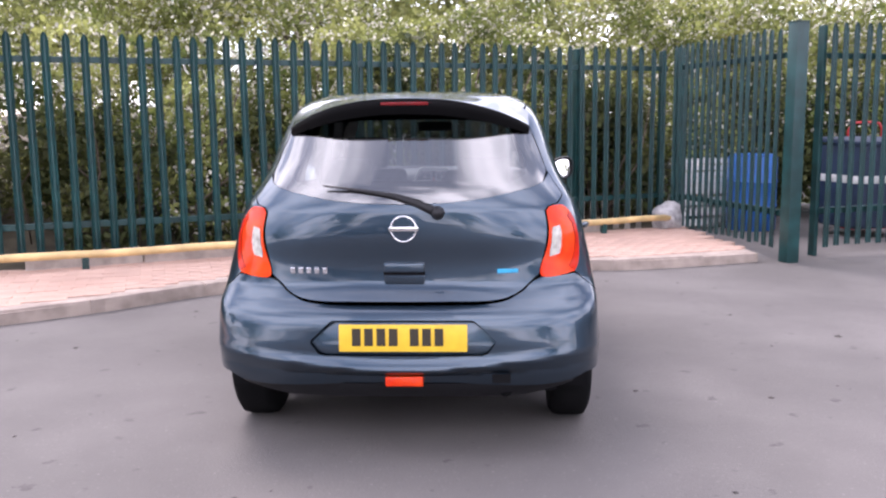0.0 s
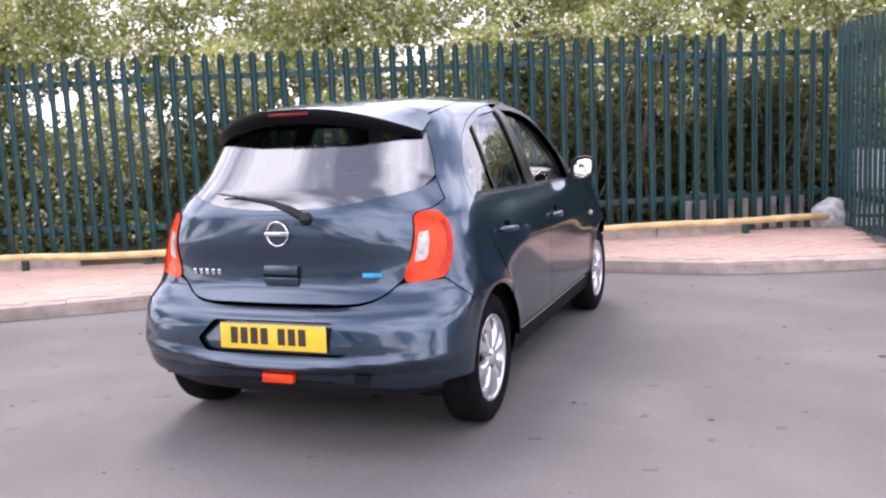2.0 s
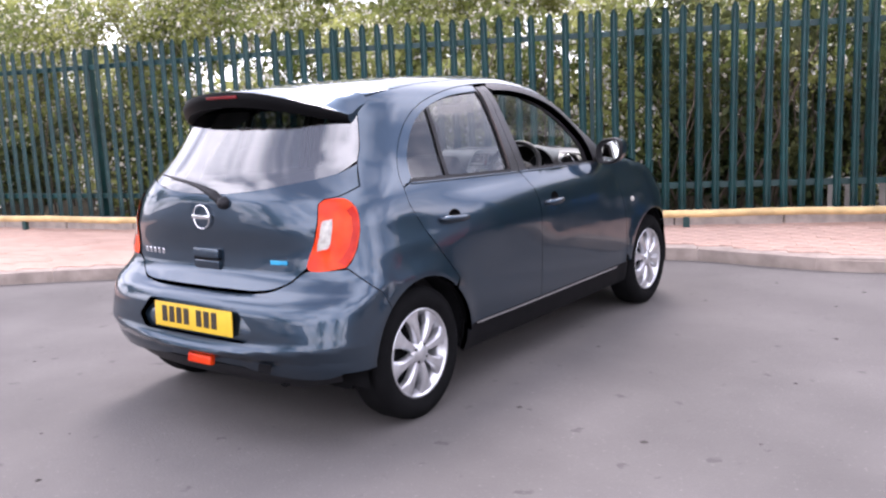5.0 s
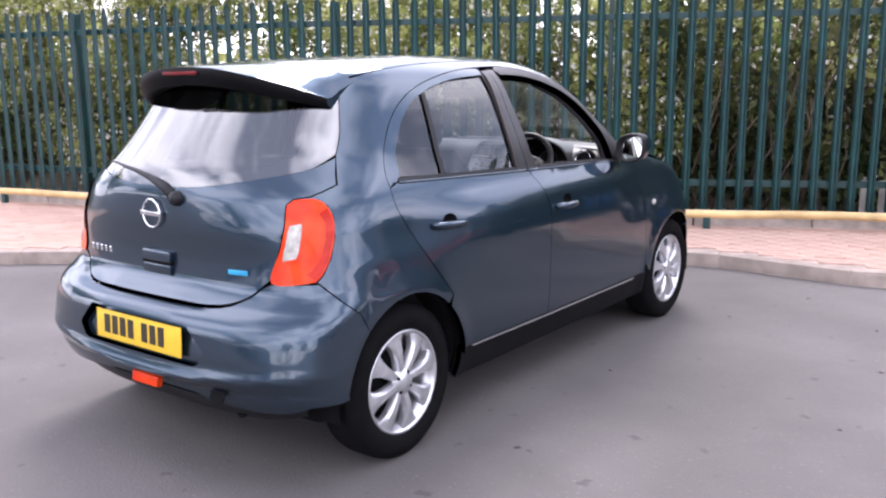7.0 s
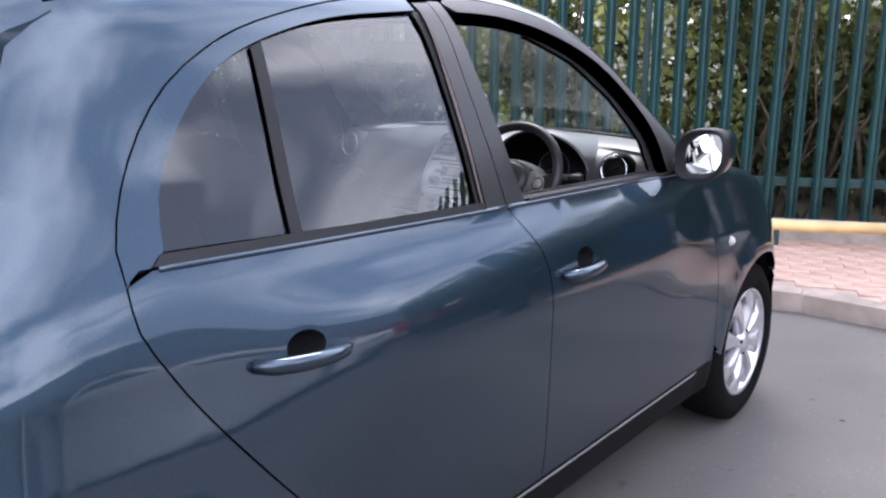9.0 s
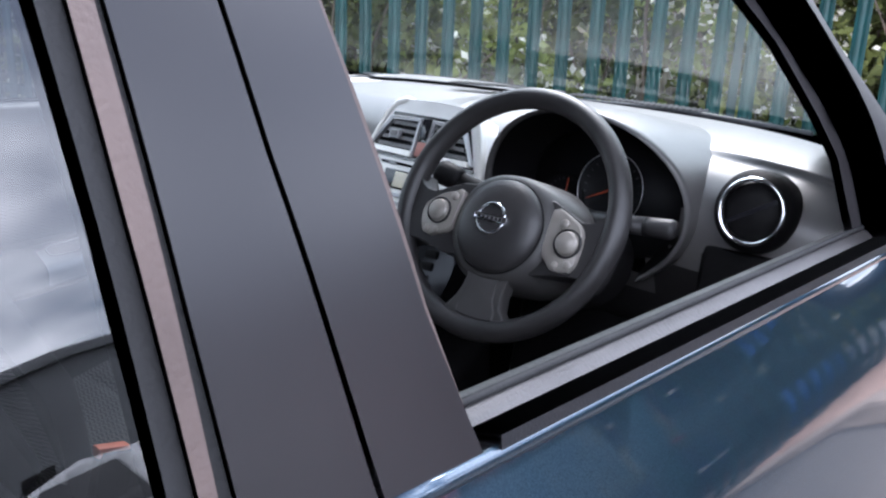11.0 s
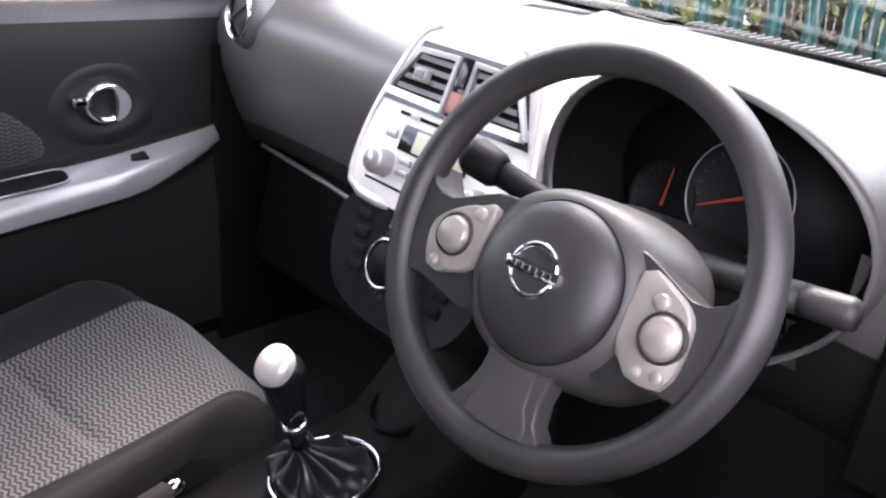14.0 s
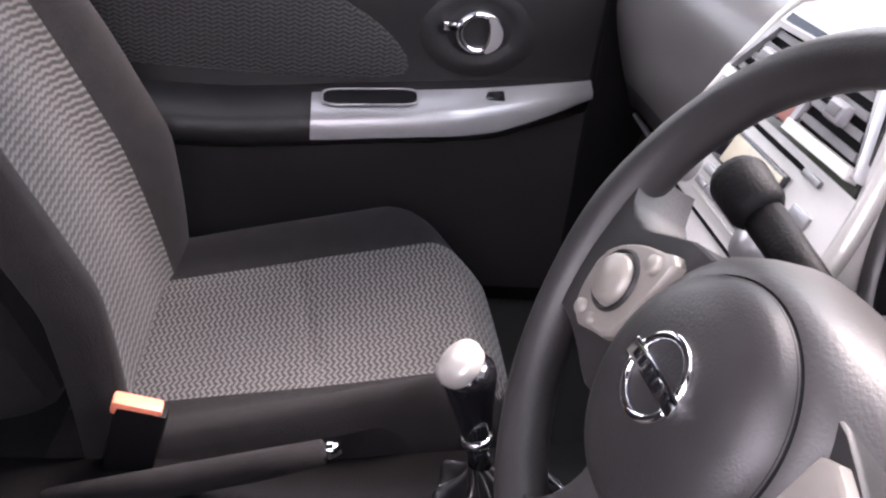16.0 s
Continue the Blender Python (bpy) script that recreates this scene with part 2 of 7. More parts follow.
def worn(m, size, dark, lo, hi):
    # dark stains and pale grit over the base colour
    n, l = m.node_tree.nodes, m.node_tree.links
    pr = n["Principled BSDF"]
    src = pr.inputs["Base Color"].links[0].from_socket
    tc = n.new("ShaderNodeTexCoord")
    for sc, a, b, c in ((size, lo, hi, dark), (size * 60, 0.62, 0.72, 1.5), (size * 9, 0.66, 0.72, 0.62)):
        nz, rg, mx = n.new("ShaderNodeTexNoise"), n.new("ShaderNodeMapRange"), n.new("ShaderNodeHueSaturation")
        nz.inputs["Scale"].default_value, nz.inputs["Detail"].default_value = sc, 5
        rg.inputs["From Min"].default_value, rg.inputs["From Max"].default_value = a, b
        rg.inputs["To Min"].default_value, rg.inputs["To Max"].default_value = 1.0, c
        l.new(tc.outputs["Object"], nz.inputs["Vector"])
        l.new(nz.outputs["Fac"], rg.inputs["Value"])
        l.new(rg.outputs["Result"], mx.inputs["Value"])
        l.new(src, mx.inputs["Color"])
        src = mx.outputs["Color"]
    l.new(src, pr.inputs["Base Color"])


worn(ASPHALT, 0.9, 0.86, 0.5, 0.72)
PAVER = material("paver", (0.46, 0.31, 0.25), 0.9, scale=9, vary=0.2, bump=0.5, bump_scale=120, per_object=0.07)
KERB = material("kerb_concrete", (0.32, 0.262, 0.225), 0.9, scale=7, vary=0.2, bump=0.5, bump_scale=100, per_object=0.12)
FENCE = material("fence_green", (0.0055, 0.041, 0.041), 0.42, scale=5, vary=0.3, bump=0.15, bump_scale=80, per_object=0.12)
PIPE = material("yellow_pipe", (0.62, 0.44, 0.20), 0.55, scale=5, vary=0.2, bump=0.2)
STONE = material("boulder_stone", (0.40, 0.39, 0.39), 0.9, scale=12, vary=0.3, bump=0.8, bump_scale=40)
BOARD = material("gravel_board", (0.42, 0.38, 0.34), 0.9, scale=8, vary=0.2, bump=0.4)
SOIL = material("soil", (0.09, 0.075, 0.05), 0.95, scale=3, vary=0.4, bump=0.8, bump_scale=30)


def leafy(name, a, b, rough=0.6, through_light=0.0):
    m = material(name, a, rough, scale=1.2, second=b, spec=0.3)
    n, l = m.node_tree.nodes, m.node_tree.links
    g = n.new("ShaderNodeNewGeometry")
    h = n.new("ShaderNodeHueSaturation")
    r = n.new("ShaderNodeMapRange")
    r.inputs["To Min"].default_value, r.inputs["To Max"].default_value = 0.55, 1.5
    p = n["Principled BSDF"]
    src = p.inputs["Base Color"].links[0].from_socket
    l.new(g.outputs["Random Per Island"], r.inputs["Value"])
    l.new(r.outputs["Result"], h.inputs["Value"])
    l.new(src, h.inputs["Color"])
    l.new(h.outputs["Color"], p.inputs["Base Color"])
    if through_light:
        # thin leaf: part of the light comes through
        t, x = n.new("ShaderNodeBsdfTranslucent"), n.new("ShaderNodeMixShader")
        x.inputs["Fac"].default_value = through_light
        l.new(h.outputs["Color"], t.inputs["Color"])
        l.new(p.outputs["BSDF"], x.inputs[1])
        l.new(t.outputs["BSDF"], x.inputs[2])
        l.new(x.outputs["Shader"], n["Material Output"].inputs["Surface"])
    return m


LEAF = leafy("hawthorn_leaf", (0.125, 0.165, 0.043), (0.40, 0.41, 0.145), 0.6, 0.45)
BRAMBLE = leafy("bramble_leaf", (0.040, 0.060, 0.020), (0.120, 0.125, 0.042), 0.6, 0.3)
BLOSSOM = leafy("blossom", (0.74, 0.69, 0.60), (0.84, 0.81, 0.74), 0.6, 0.35)
TREE_LEAF = leafy("tree_leaf", (0.12, 0.14, 0.04), (0.22, 0.23, 0.075), 0.6, 0.4)
BARK = material("bark", (0.10, 0.075, 0.055), 0.95, scale=14, vary=0.35, bump=0.9, bump_scale=40)
BRICK_RED = material("brick_wall", (0.30, 0.14, 0.09), 0.9, scale=3, vary=0.25, bump=0.4)
CLADDING = material("grey_cladding", (0.13, 0.14, 0.15), 0.5, scale=0.6, vary=0.12)
ROOFING = material("roof_sheet", (0.14, 0.15, 0.16), 0.6, scale=0.8, vary=0.15)


# ---- building helpers ----
def mesh_of(name, verts, faces, mat, smooth=True):
    me = bpy.data.meshes.new(name)
    me.from_pydata([tuple(map(float, v)) for v in verts], [], [tuple(map(int, f)) for f in faces])
    for m in (mat if isinstance(mat, (list, tuple)) else [mat]):
        me.materials.append(m)
    if smooth:
        me.shade_smooth()
    me.update()
    return me


def part(name, geo, mat, parent=None, label="", smooth=True, angle=None):
    if isinstance(geo, bmesh.types.BMesh):
        me = bpy.data.meshes.new(name)
        geo.to_mesh(me)
        geo.free()
        for m in (mat if isinstance(mat, (list, tuple)) else [mat]):
            me.materials.append(m)
        if smooth:
            me.shade_smooth()
            me.set_sharp_from_angle(angle=radians(angle or 35))
    else:
        used = sorted({i for f in geo[1] for i in f})
        place = {k: i for i, k in enumerate(used)}
        me = mesh_of(name, [geo[0][k] for k in used], [[place[i] for i in f] for f in geo[1]], mat, smooth)
        if smooth and angle:
            me.set_sharp_from_angle(angle=radians(angle))
    ob = new(name, me)
    if parent:
        ob.parent = parent
    if label:
        ob["label"] = label
    return ob


def box(size, at=(0, 0, 0), rot=(0, 0, 0), bevel=0.0, seg=2, bm=None):
    b = bm or bmesh.new()
    r = bmesh.ops.create_cube(b, size=1.0)
    m = pose(*at, *rot) @ Matrix.Diagonal((*size, 1))
    bmesh.ops.transform(b, matrix=m, verts=r["verts"])
    if bevel:
        es = list({e for v in r["verts"] for e in v.link_edges})
        bmesh.ops.bevel(b, geom=es, offset=bevel, segments=seg, profile=0.6, affect="EDGES")
    return b


def lathe(profile, n=48, m=None, closed=False):
    # profile of (radius, height) about local z
    vs, fs = [], []
    k = len(profile)
    for i in range(n):
        a = 2 * math.pi * i / n
        for r, h in profile:
            vs.append((r * math.cos(a), r * math.sin(a), h))
    for i in range(n):
        j = (i + 1) % n
        for q in range(k if closed else k - 1):
            w = (q + 1) % k
            fs.append((i * k + q, j * k + q, j * k + w, i * k + w))
    if m is not None:
        vs = [m @ Vector(v) for v in vs]
    return vs, fs


def tube(points, radius, n=12, flat=1.0, caps=True):
    # round bar along points; radius may be a list
    pts = [Vector(p) for p in points]
    rad = list(radius) if isinstance(radius, (list, tuple)) else [radius] * len(pts)
    vs, fs = [], []
    t0 = (pts[1] - pts[0]).normalized()
    u = t0.orthogonal().normalized()
    for i, p in enumerate(pts):
        t = (pts[min(i + 1, len(pts) - 1)] - pts[max(i - 1, 0)]).normalized()
        u = (u - t * u.dot(t)).normalized()
        v = t.cross(u)
        for k in range(n):
            a = 2 * math.pi * k / n
            vs.append(p + rad[i] * (math.cos(a) * u + flat * math.sin(a) * v))
    for i in range(len(pts) - 1):
        for k in range(n):
            q = (k + 1) % n
            fs.append((i * n + k, i * n + q, i * n + n + q, i * n + n + k))
    if caps:
        fs.append(tuple(range(n))[::-1])
        fs.append(tuple((len(pts) - 1) * n + k for k in range(n)))
    return vs, fs


def grid(f, us, vs_):
    verts = [f(u, v) for u in us for v in vs_]
    k = len(vs_)
    faces = [(i * k + j, (i + 1) * k + j, (i + 1) * k + j + 1, i * k + j + 1) for i in range(len(us) - 1) for j in range(k - 1)]
    return verts, faces


def merge(*geos):
    vs, fs = [], []
    for v, f in geos:
        b = len(vs)
        vs += list(v)
        fs += [tuple(i + b for i in q) for q in f]
    return vs, fs


def moved(geo, m):
    return [m @ Vector(v) for v in geo[0]], geo[1]


def spline(points, step=0.03, closed=False):
    # smooth curve through points
    P = [np.array(p, float) for p in points]
    if closed:
        P = [P[-1]] + P + [P[0], P[1]]
    else:
        P = [2 * P[0] - P[1]] + P + [2 * P[-1] - P[-2]]
    out = []
    for i in range(1, len(P) - 2):
        a, b, c, d = P[i - 1:i + 3]
        n = max(1, int(np.linalg.norm(c - b) / step))
        for k in range(n):
            t = k / n
            out.append(0.5 * (2 * b + (c - a) * t + (2 * a - 5 * b + 4 * c - d) * t * t + (3 * b - a - 3 * c + d) * t ** 3))
    if not closed:
        out.append(P[-2])
    return [tuple(p) for p in out]


# ---- the yard ----
def ring_of_ground():
    vs, fs = [(0, 0, 0)], []
    radii = [4, 8, 16, 30, 60, 120, 300, 900]
    n = 48
    for r in radii:
        vs += [(r * math.cos(2 * math.pi * i / n), r * math.sin(2 * math.pi * i / n), 0) for i in range(n)]
    fs += [(0, 1 + i, 1 + (i + 1) % n) for i in range(n)]
    for k in range(len(radii) - 1):
        fs += [(1 + k * n + i, 1 + k * n + n + i, 1 + k * n + n + (i + 1) % n, 1 + k * n + (i + 1) % n) for i in range(n)]
    return vs, fs


ground = tagged(part("ground", ring_of_ground(), ASPHALT), "worn grey asphalt of a car yard", "ground", kind="structure")

FENCE_A, FENCE_B = Vector((-12.0, 1.77, 0)), Vector((2.52, 7.26, 0))
ALONG = (FENCE_B - FENCE_A).normalized()
OUT = Vector((ALONG.y, -ALONG.x, 0))        # towards the yard
FENCE_M, FENCE_L = Vector((-3.9, 4.2, 0)), Vector((-11.6, 2.35, 0))     # the fence bends at M


def behind(k, back):
    # a place k along the fence and back from it
    return FENCE_A + ALONG * k - OUT * (back - 0.75 * math.exp(-((k - 8.6) / 3.4) ** 2))


def run_of(a, b):
    d = (b - a).normalized()
    return d, Vector((d.y, -d.x, 0)), math.degrees(math.atan2(d.y, d.x))
KERB_LINE = spline([(-9.5, -3.2), (-7.2, -1.2), (-5.2, 0.6), (-4.2, 1.45), (-3.55, 1.98), (-2.95, 2.36), (-2.36, 2.87), (-1.8, 3.44), (-0.7, 4.17), (0.35, 4.54), (1.1, 4.53), (1.75, 4.55), (2.93, 4.97)], 0.2)
STRIP_BACK = [(2.62, 7.1), (-3.84, 4.1), (-12.4, 2.05)]
bm = bmesh.new()
top = [bm.verts.new((x, y, 0.085)) for x, y in KERB_LINE] + [bm.verts.new((x, y, 0.085)) for x, y in STRIP_BACK] + [bm.verts.new((-14, -3.2, 0.085))]
bm.faces.new(top)
r = bmesh.ops.extrude_face_region(bm, geom=bm.faces[:])
bmesh.ops.translate(bm, vec=(0, 0, -0.3), verts=[g for g in r["geom"] if isinstance(g, bmesh.types.BMVert)])
bmesh.ops.recalc_face_normals(bm, faces=bm.faces[:])
pavement = tagged(part("pavement", bm, KERB, smooth=False), "raised strip of reddish block paving behind a concrete kerb", "pavement", kind="structure")


def inside(p, loop):
    x, y = p
    c = False
    for i in range(len(loop)):
        (x1, y1), (x2, y2) = loop[i], loop[i - 1]
        if (y1 > y) != (y2 > y) and x < (x2 - x1) * (y - y1) / (y2 - y1) + x1:
            c = not c
    return c


def fence_run(a, b, posts, thing, pitch=0.158, tops=2.17, foot=0.16, board=False):
    d = (b - a)
    length = d.length
    d.normalize()
    o = Vector((d.y, -d.x, 0))
    ang = math.degrees(math.atan2(d.y, d.x))
    for z in (0.45, 1.94):
        mid = (a + b) / 2
        part("rail", box((length, 0.006, 0.055), (mid.x - o.x * 0.022, mid.y - o.y * 0.022, z), (0, 0, ang), 0.002, 1), FENCE, thing)
        part("rail", box((length, 0.045, 0.006), (mid.x - o.x * 0.045, mid.y - o.y * 0.045, z + 0.027), (0, 0, ang), 0.002, 1), FENCE, thing)
    for k in posts:
        p = a + d * k - o * 0.09
        part("post", box((0.045, 0.085, tops - 0.02), (p.x, p.y, (tops - 0.02) / 2), (0, 0, ang), 0.004, 1), FENCE, thing)
    # a pale: folded strip with a splayed, rounded head
    w, h = 0.035, tops
    prof = [(-w, -0.010), (-w * 0.55, 0.006), (-w * 0.2, -0.004), (w * 0.2, -0.004), (w * 0.55, 0.006), (w, -0.010)]
    vs, fs = [], []
    for z, k in ((foot, 1), (h - 0.07, 1), (h - 0.03, 0.75), (h, 0.3)):
        vs += [(x * k, y, z) for x, y in prof]
    for r_ in range(3):
        fs += [(r_ * 6 + i, r_ * 6 + i + 1, r_ * 6 + 7 + i, r_ * 6 + 6 + i) for i in range(5)]
    b_ = len(vs)
    vs += [(x, y - 0.003, z) for x, y, z in vs]
    fs += [tuple(b_ + i for i in reversed(f)) for f in fs]
    rim = [r_ * 6 for r_ in range(4)] + [18 + i for i in range(1, 6)] + [r_ * 6 + 5 for r_ in range(2, -1, -1)] + [i for i in range(4, 0, -1)]
    fs += [(rim[i], rim[i - 1], rim[i - 1] + b_, rim[i] + b_) for i in range(len(rim))]
    me = mesh_of("pale", vs, fs, FENCE, False)
    n = int(length / pitch)
    for i in range(n):
        p = a + d * (pitch * (i + 0.5))
        ob = new("pale", me)
        ob.parent = thing
        ob.matrix_local = pose(p.x, p.y, random.uniform(-0.012, 0.012), 0, random.uniform(-0.4, 0.4), ang + random.uniform(-2, 2))


fence = tagged(new("palisade_fence"), "dark green steel palisade fence with rounded pale heads", "fence", "palisade fences")
fence_run(FENCE_M, FENCE_B, (0.72, 3.33, 5.9, 7.08), fence)
left_fence = tagged(new("palisade_fence"), "dark green palisade fence running on past a bend", "fence", "palisade fences")
fence_run(FENCE_L, FENCE_M, (0.2, 2.8, 5.42), left_fence)
side_fence = tagged(new("palisade_fence"), "dark green palisade gate leaf beside a square post", "fence", "palisade fences")
fence_run(Vector((2.56, 7.2, 0)), Vector((3.17, 5.1, 0)), (0.0, 2.15), side_fence, pitch=0.125, tops=2.2, foot=0.12)
far_fence = tagged(new("palisade_fence"), "dark green palisade fence past the gateway", "fence", "palisade fences")
fence_run(Vector((3.62, 5.3, 0)), Vector((6.2, 6.28, 0)), (0.0, 1.38, 2.74), far_fence, pitch=0.13, tops=2.25, foot=0.1)
gate_post = tagged(new("gate_post"), "tall square dark green steel gate post", "post")
part("shaft", box((0.13, 0.13, 2.22), (3.22, 4.98, 1.11), (0, 0, 20), 0.006), FENCE, gate_post)
part("cap", box((0.14, 0.14, 0.012), (3.22, 4.98, 2.226), (0, 0, 20), 0.004), FENCE, gate_post)

# yellow pipe rail in front of the fence
pipe = tagged(new("pipe_rail"), "long ochre-yellow pipe rail low along the paving", "rail")
d1, o1, ang1 = run_of(FENCE_M, FENCE_B)
d2, o2, ang2 = run_of(FENCE_L, FENCE_M)
bend = FENCE_M + (o1 + o2).normalized() * 0.36
pipe_line = spline([FENCE_L + o2 * 0.36, FENCE_L + o2 * 0.36 + d2 * 4, bend - d2 * 0.5, bend + d1 * 0.5, FENCE_M + o1 * 0.36 + d1 * 4, FENCE_B + o1 * 0.36 - d1 * 0.22], 0.4)
part("pipe", tube([(x, y, 0.225 + 0.006 * math.sin(i * 1.7)) for i, (x, y, z) in enumerate(pipe_line)], 0.036, 14), PIPE, pipe)
for d, o, base, ks, an in ((d1, o1, FENCE_M, (0.6, 2.4, 4.2, 6.0), ang1), (d2, o2, FENCE_L, (2.4, 4.6, 6.6), ang2)):
    for k in ks:
        q = base + d * k + o * 0.36
        part("support", box((0.06, 0.05, 0.16), (q.x, q.y, 0.15), (0, 0, an), 0.004), FENCE, pipe)
kerb_boards = tagged(new("gravel_board"), "grey concrete boards edging the paving under the fence", "board")
for d, o, base, n_, an in ((d1, o1, FENCE_M, 6, ang1), (d2, o2, FENCE_L, 7, ang2)):
    for i in range(n_):
        q = base + d * (0.6 + i * 1.0) + o * 0.20
        part("board", box((0.985, 0.05, 0.16), (q.x, q.y, 0.155), (0, 0, an + random.uniform(-0.4, 0.4)), 0.006, 1), BOARD, kerb_boards)
for i in range(9):
    q = FENCE_B - ALONG * (0.25 + i * 0.155) - OUT * 0.2
    part("pale_board", box((0.075, 0.02, 0.46), (q.x, q.y, 0.23), (0, 0, 20), 0.004, 1), BOARD, kerb_boards)

bm = bmesh.new()
bmesh.ops.create_icosphere(bm, subdivisions=4, radius=1.0)
for v in bm.verts:
    v.co *= 1 + 0.22 * noise.noise(v.co * 1.7) + 0.08 * noise.noise(v.co * 5)
bmesh.ops.transform(bm, matrix=pose(2.50, 7.0, 0.20, 0, 0, 30) @ Matrix.Diagonal((0.19, 0.17, 0.20, 1)), verts=bm.verts[:])
tagged(part("boulder", bm, STONE, angle=60), "pale grey boulder at the end of the pipe rail", "boulder")


# bins and crates behind the gate
def drum(name, at, r, h, mat, label):
    ob = tagged(new(name), label, "barrel")
    part("body", lathe([(0, 0), (r * 0.96, 0), (r, 0.02), (r, h * 0.32), (r * 1.04, h * 0.335), (r, h * 0.35), (r, h * 0.64), (r * 1.04, h * 0.655), (r, h * 0.67), (r, h - 0.02), (r * 0.95, h)], 28, pose(*at)), mat, ob, angle=50)
    part("lid", lathe([(0, h - 0.015), (r * 0.93, h - 0.015), (r * 0.95, h + 0.015), (r * 0.9, h + 0.02), (0, h + 0.02)], 28, pose(*at)), mat, ob, angle=50)
    return ob


BLUE_PLASTIC = material("blue_plastic", (0.02, 0.13, 0.42), 0.45, scale=6, vary=0.2)
WHITE_PLASTIC = material("white_plastic", (0.72, 0.72, 0.70), 0.5, scale=6)
NAVY = material("navy_bin", (0.02, 0.035, 0.07), 0.5)
RED_PAINT = material("red_paint", (0.45, 0.03, 0.03), 0.45)
drum("barrel", (3.62, 7.55, 0), 0.29, 0.90, BLUE_PLASTIC, "blue plastic barrel behind the gate")


def crate(at, size, rz, mat, label):
    ob = tagged(new("crate"), label, "crate", "crates by the gate")
    sx, sy, sz = size
    part("base", box((sx, sy, 0.03), (at[0], at[1], at[2] + 0.015), (0, 0, rz), 0.006), mat, ob)
    for k in range(4):
        z = at[2] + 0.06 + k * (sz - 0.09) / 3
        c, s = math.cos(radians(rz)), math.sin(radians(rz))
        for u, v, a, b in ((0, sy / 2, sx, 0.02), (0, -sy / 2, sx, 0.02), (sx / 2, 0, 0.02, sy), (-sx / 2, 0, 0.02, sy)):
            part("slat", box((a, b, (sz - 0.09) / 4.2), (at[0] + u * c - v * s, at[1] + u * s + v * c, z), (0, 0, rz), 0.004, 1), mat, ob)
    return ob


crate((3.1, 8.05, 0.0), (0.8, 0.6, 0.5), 15, WHITE_PLASTIC, "white slatted plastic crate on the ground")
crate((3.1, 8.05, 0.52), (0.8, 0.6, 0.34), 12, WHITE_PLASTIC, "white slatted plastic crate stacked on another")
bin_ = tagged(new("wheelie_bin"), "dark navy wheeled bin with a pale band", "bin")
part("tub", box((0.75, 0.7, 0.95), (4.75, 7.0, 0.58), (0, 0, 18), 0.05, 3), NAVY, bin_)
part("lid", box((0.79, 0.76, 0.06), (4.75, 7.0, 1.08), (3, 0, 18), 0.02, 2), NAVY, bin_)
part("band", box((0.757, 0.707, 0.16), (4.75, 7.0, 0.66), (0, 0, 18), 0.05, 2), WHITE_PLASTIC, bin_)
trolley = tagged(new("trolley_frame"), "red tubular trolley frame standing behind the bin", "trolley")
part("hoop", tube(spline([(4.75, 7.55, 0), (4.75, 7.55, 1.2), (4.8, 7.56, 1.28), (5.15, 7.66, 1.28), (5.2, 7.68, 1.2), (5.2, 7.68, 0)], 0.08), 0.017, 10), RED_PAINT, trolley)
part("foot", box((0.5, 0.3, 0.02), (4.98, 7.62, 0.01), (0, 0, 15), 0.004), RED_PAINT, trolley)


# ---- hedge, trees, buildings round the yard ----
def leaves(centres, radii, count, size, upright=0.0, seed=1, blossom=None):
    """Leaf quads scattered in uneven clumps; blossom: share of pale flowers by clump."""
    rng = np.random.default_rng(seed)
    centres, radii = np.asarray(centres), np.asarray(radii)
    pick = rng.choice(len(centres), count, p=(radii ** 2).sum(1) / (radii ** 2).sum())
    d = rng.normal(size=(count, 3))
    d /= np.linalg.norm(d, axis=1)[:, None]
    rr = rng.uniform(0.35, 1.0, count) ** 0.45 * (1 + 0.18 * np.sin(d[:, 0] * 9 + pick) * np.cos(d[:, 2] * 7 + pick * 1.7))
    p = centres[pick] + d * radii[pick] * rr[:, None]
    p = p[p[:, 2] > 0.02]
    pick = pick[:len(p)]
    n = len(p)
    a = rng.normal(size=(n, 3))
    a /= np.linalg.norm(a, axis=1)[:, None]
    b = np.cross(a, rng.normal(size=(n, 3)))
    b /= np.linalg.norm(b, axis=1)[:, None]
    mi = np.zeros(n, int)
    if blossom is not None:
        mi = (rng.uniform(size=n) < np.asarray(blossom)[pick]).astype(int)
    s = (size * rng.uniform(0.6, 1.4, n) * np.where(mi == 1, 0.72, 1.0))[:, None]
    a, b = a * s, b * s * 0.65
    c = np.cross(a, b)
    c /= np.linalg.norm(c, axis=1)[:, None]
    vs = np.stack([p - a, p - b + c * s * 0.12, p + a, p + b + c * s * 0.12], 1).reshape(-1, 3)
    fs = np.arange(4 * n).reshape(-1, 4)
    return vs, fs, mi


def leaf_object(name, data, mats):
    vs, fs, mi = data
    me = bpy.data.meshes.new(name)
    me.from_pydata(vs.tolist(), [], fs.tolist())
    for m in mats:
        me.materials.append(m)
    me.polygons.foreach_set("material_index", mi.astype(np.int32))
    me.update()
    return new(name, me)


rng = np.random.default_rng(5)
cs, rs, bl = [], [], []
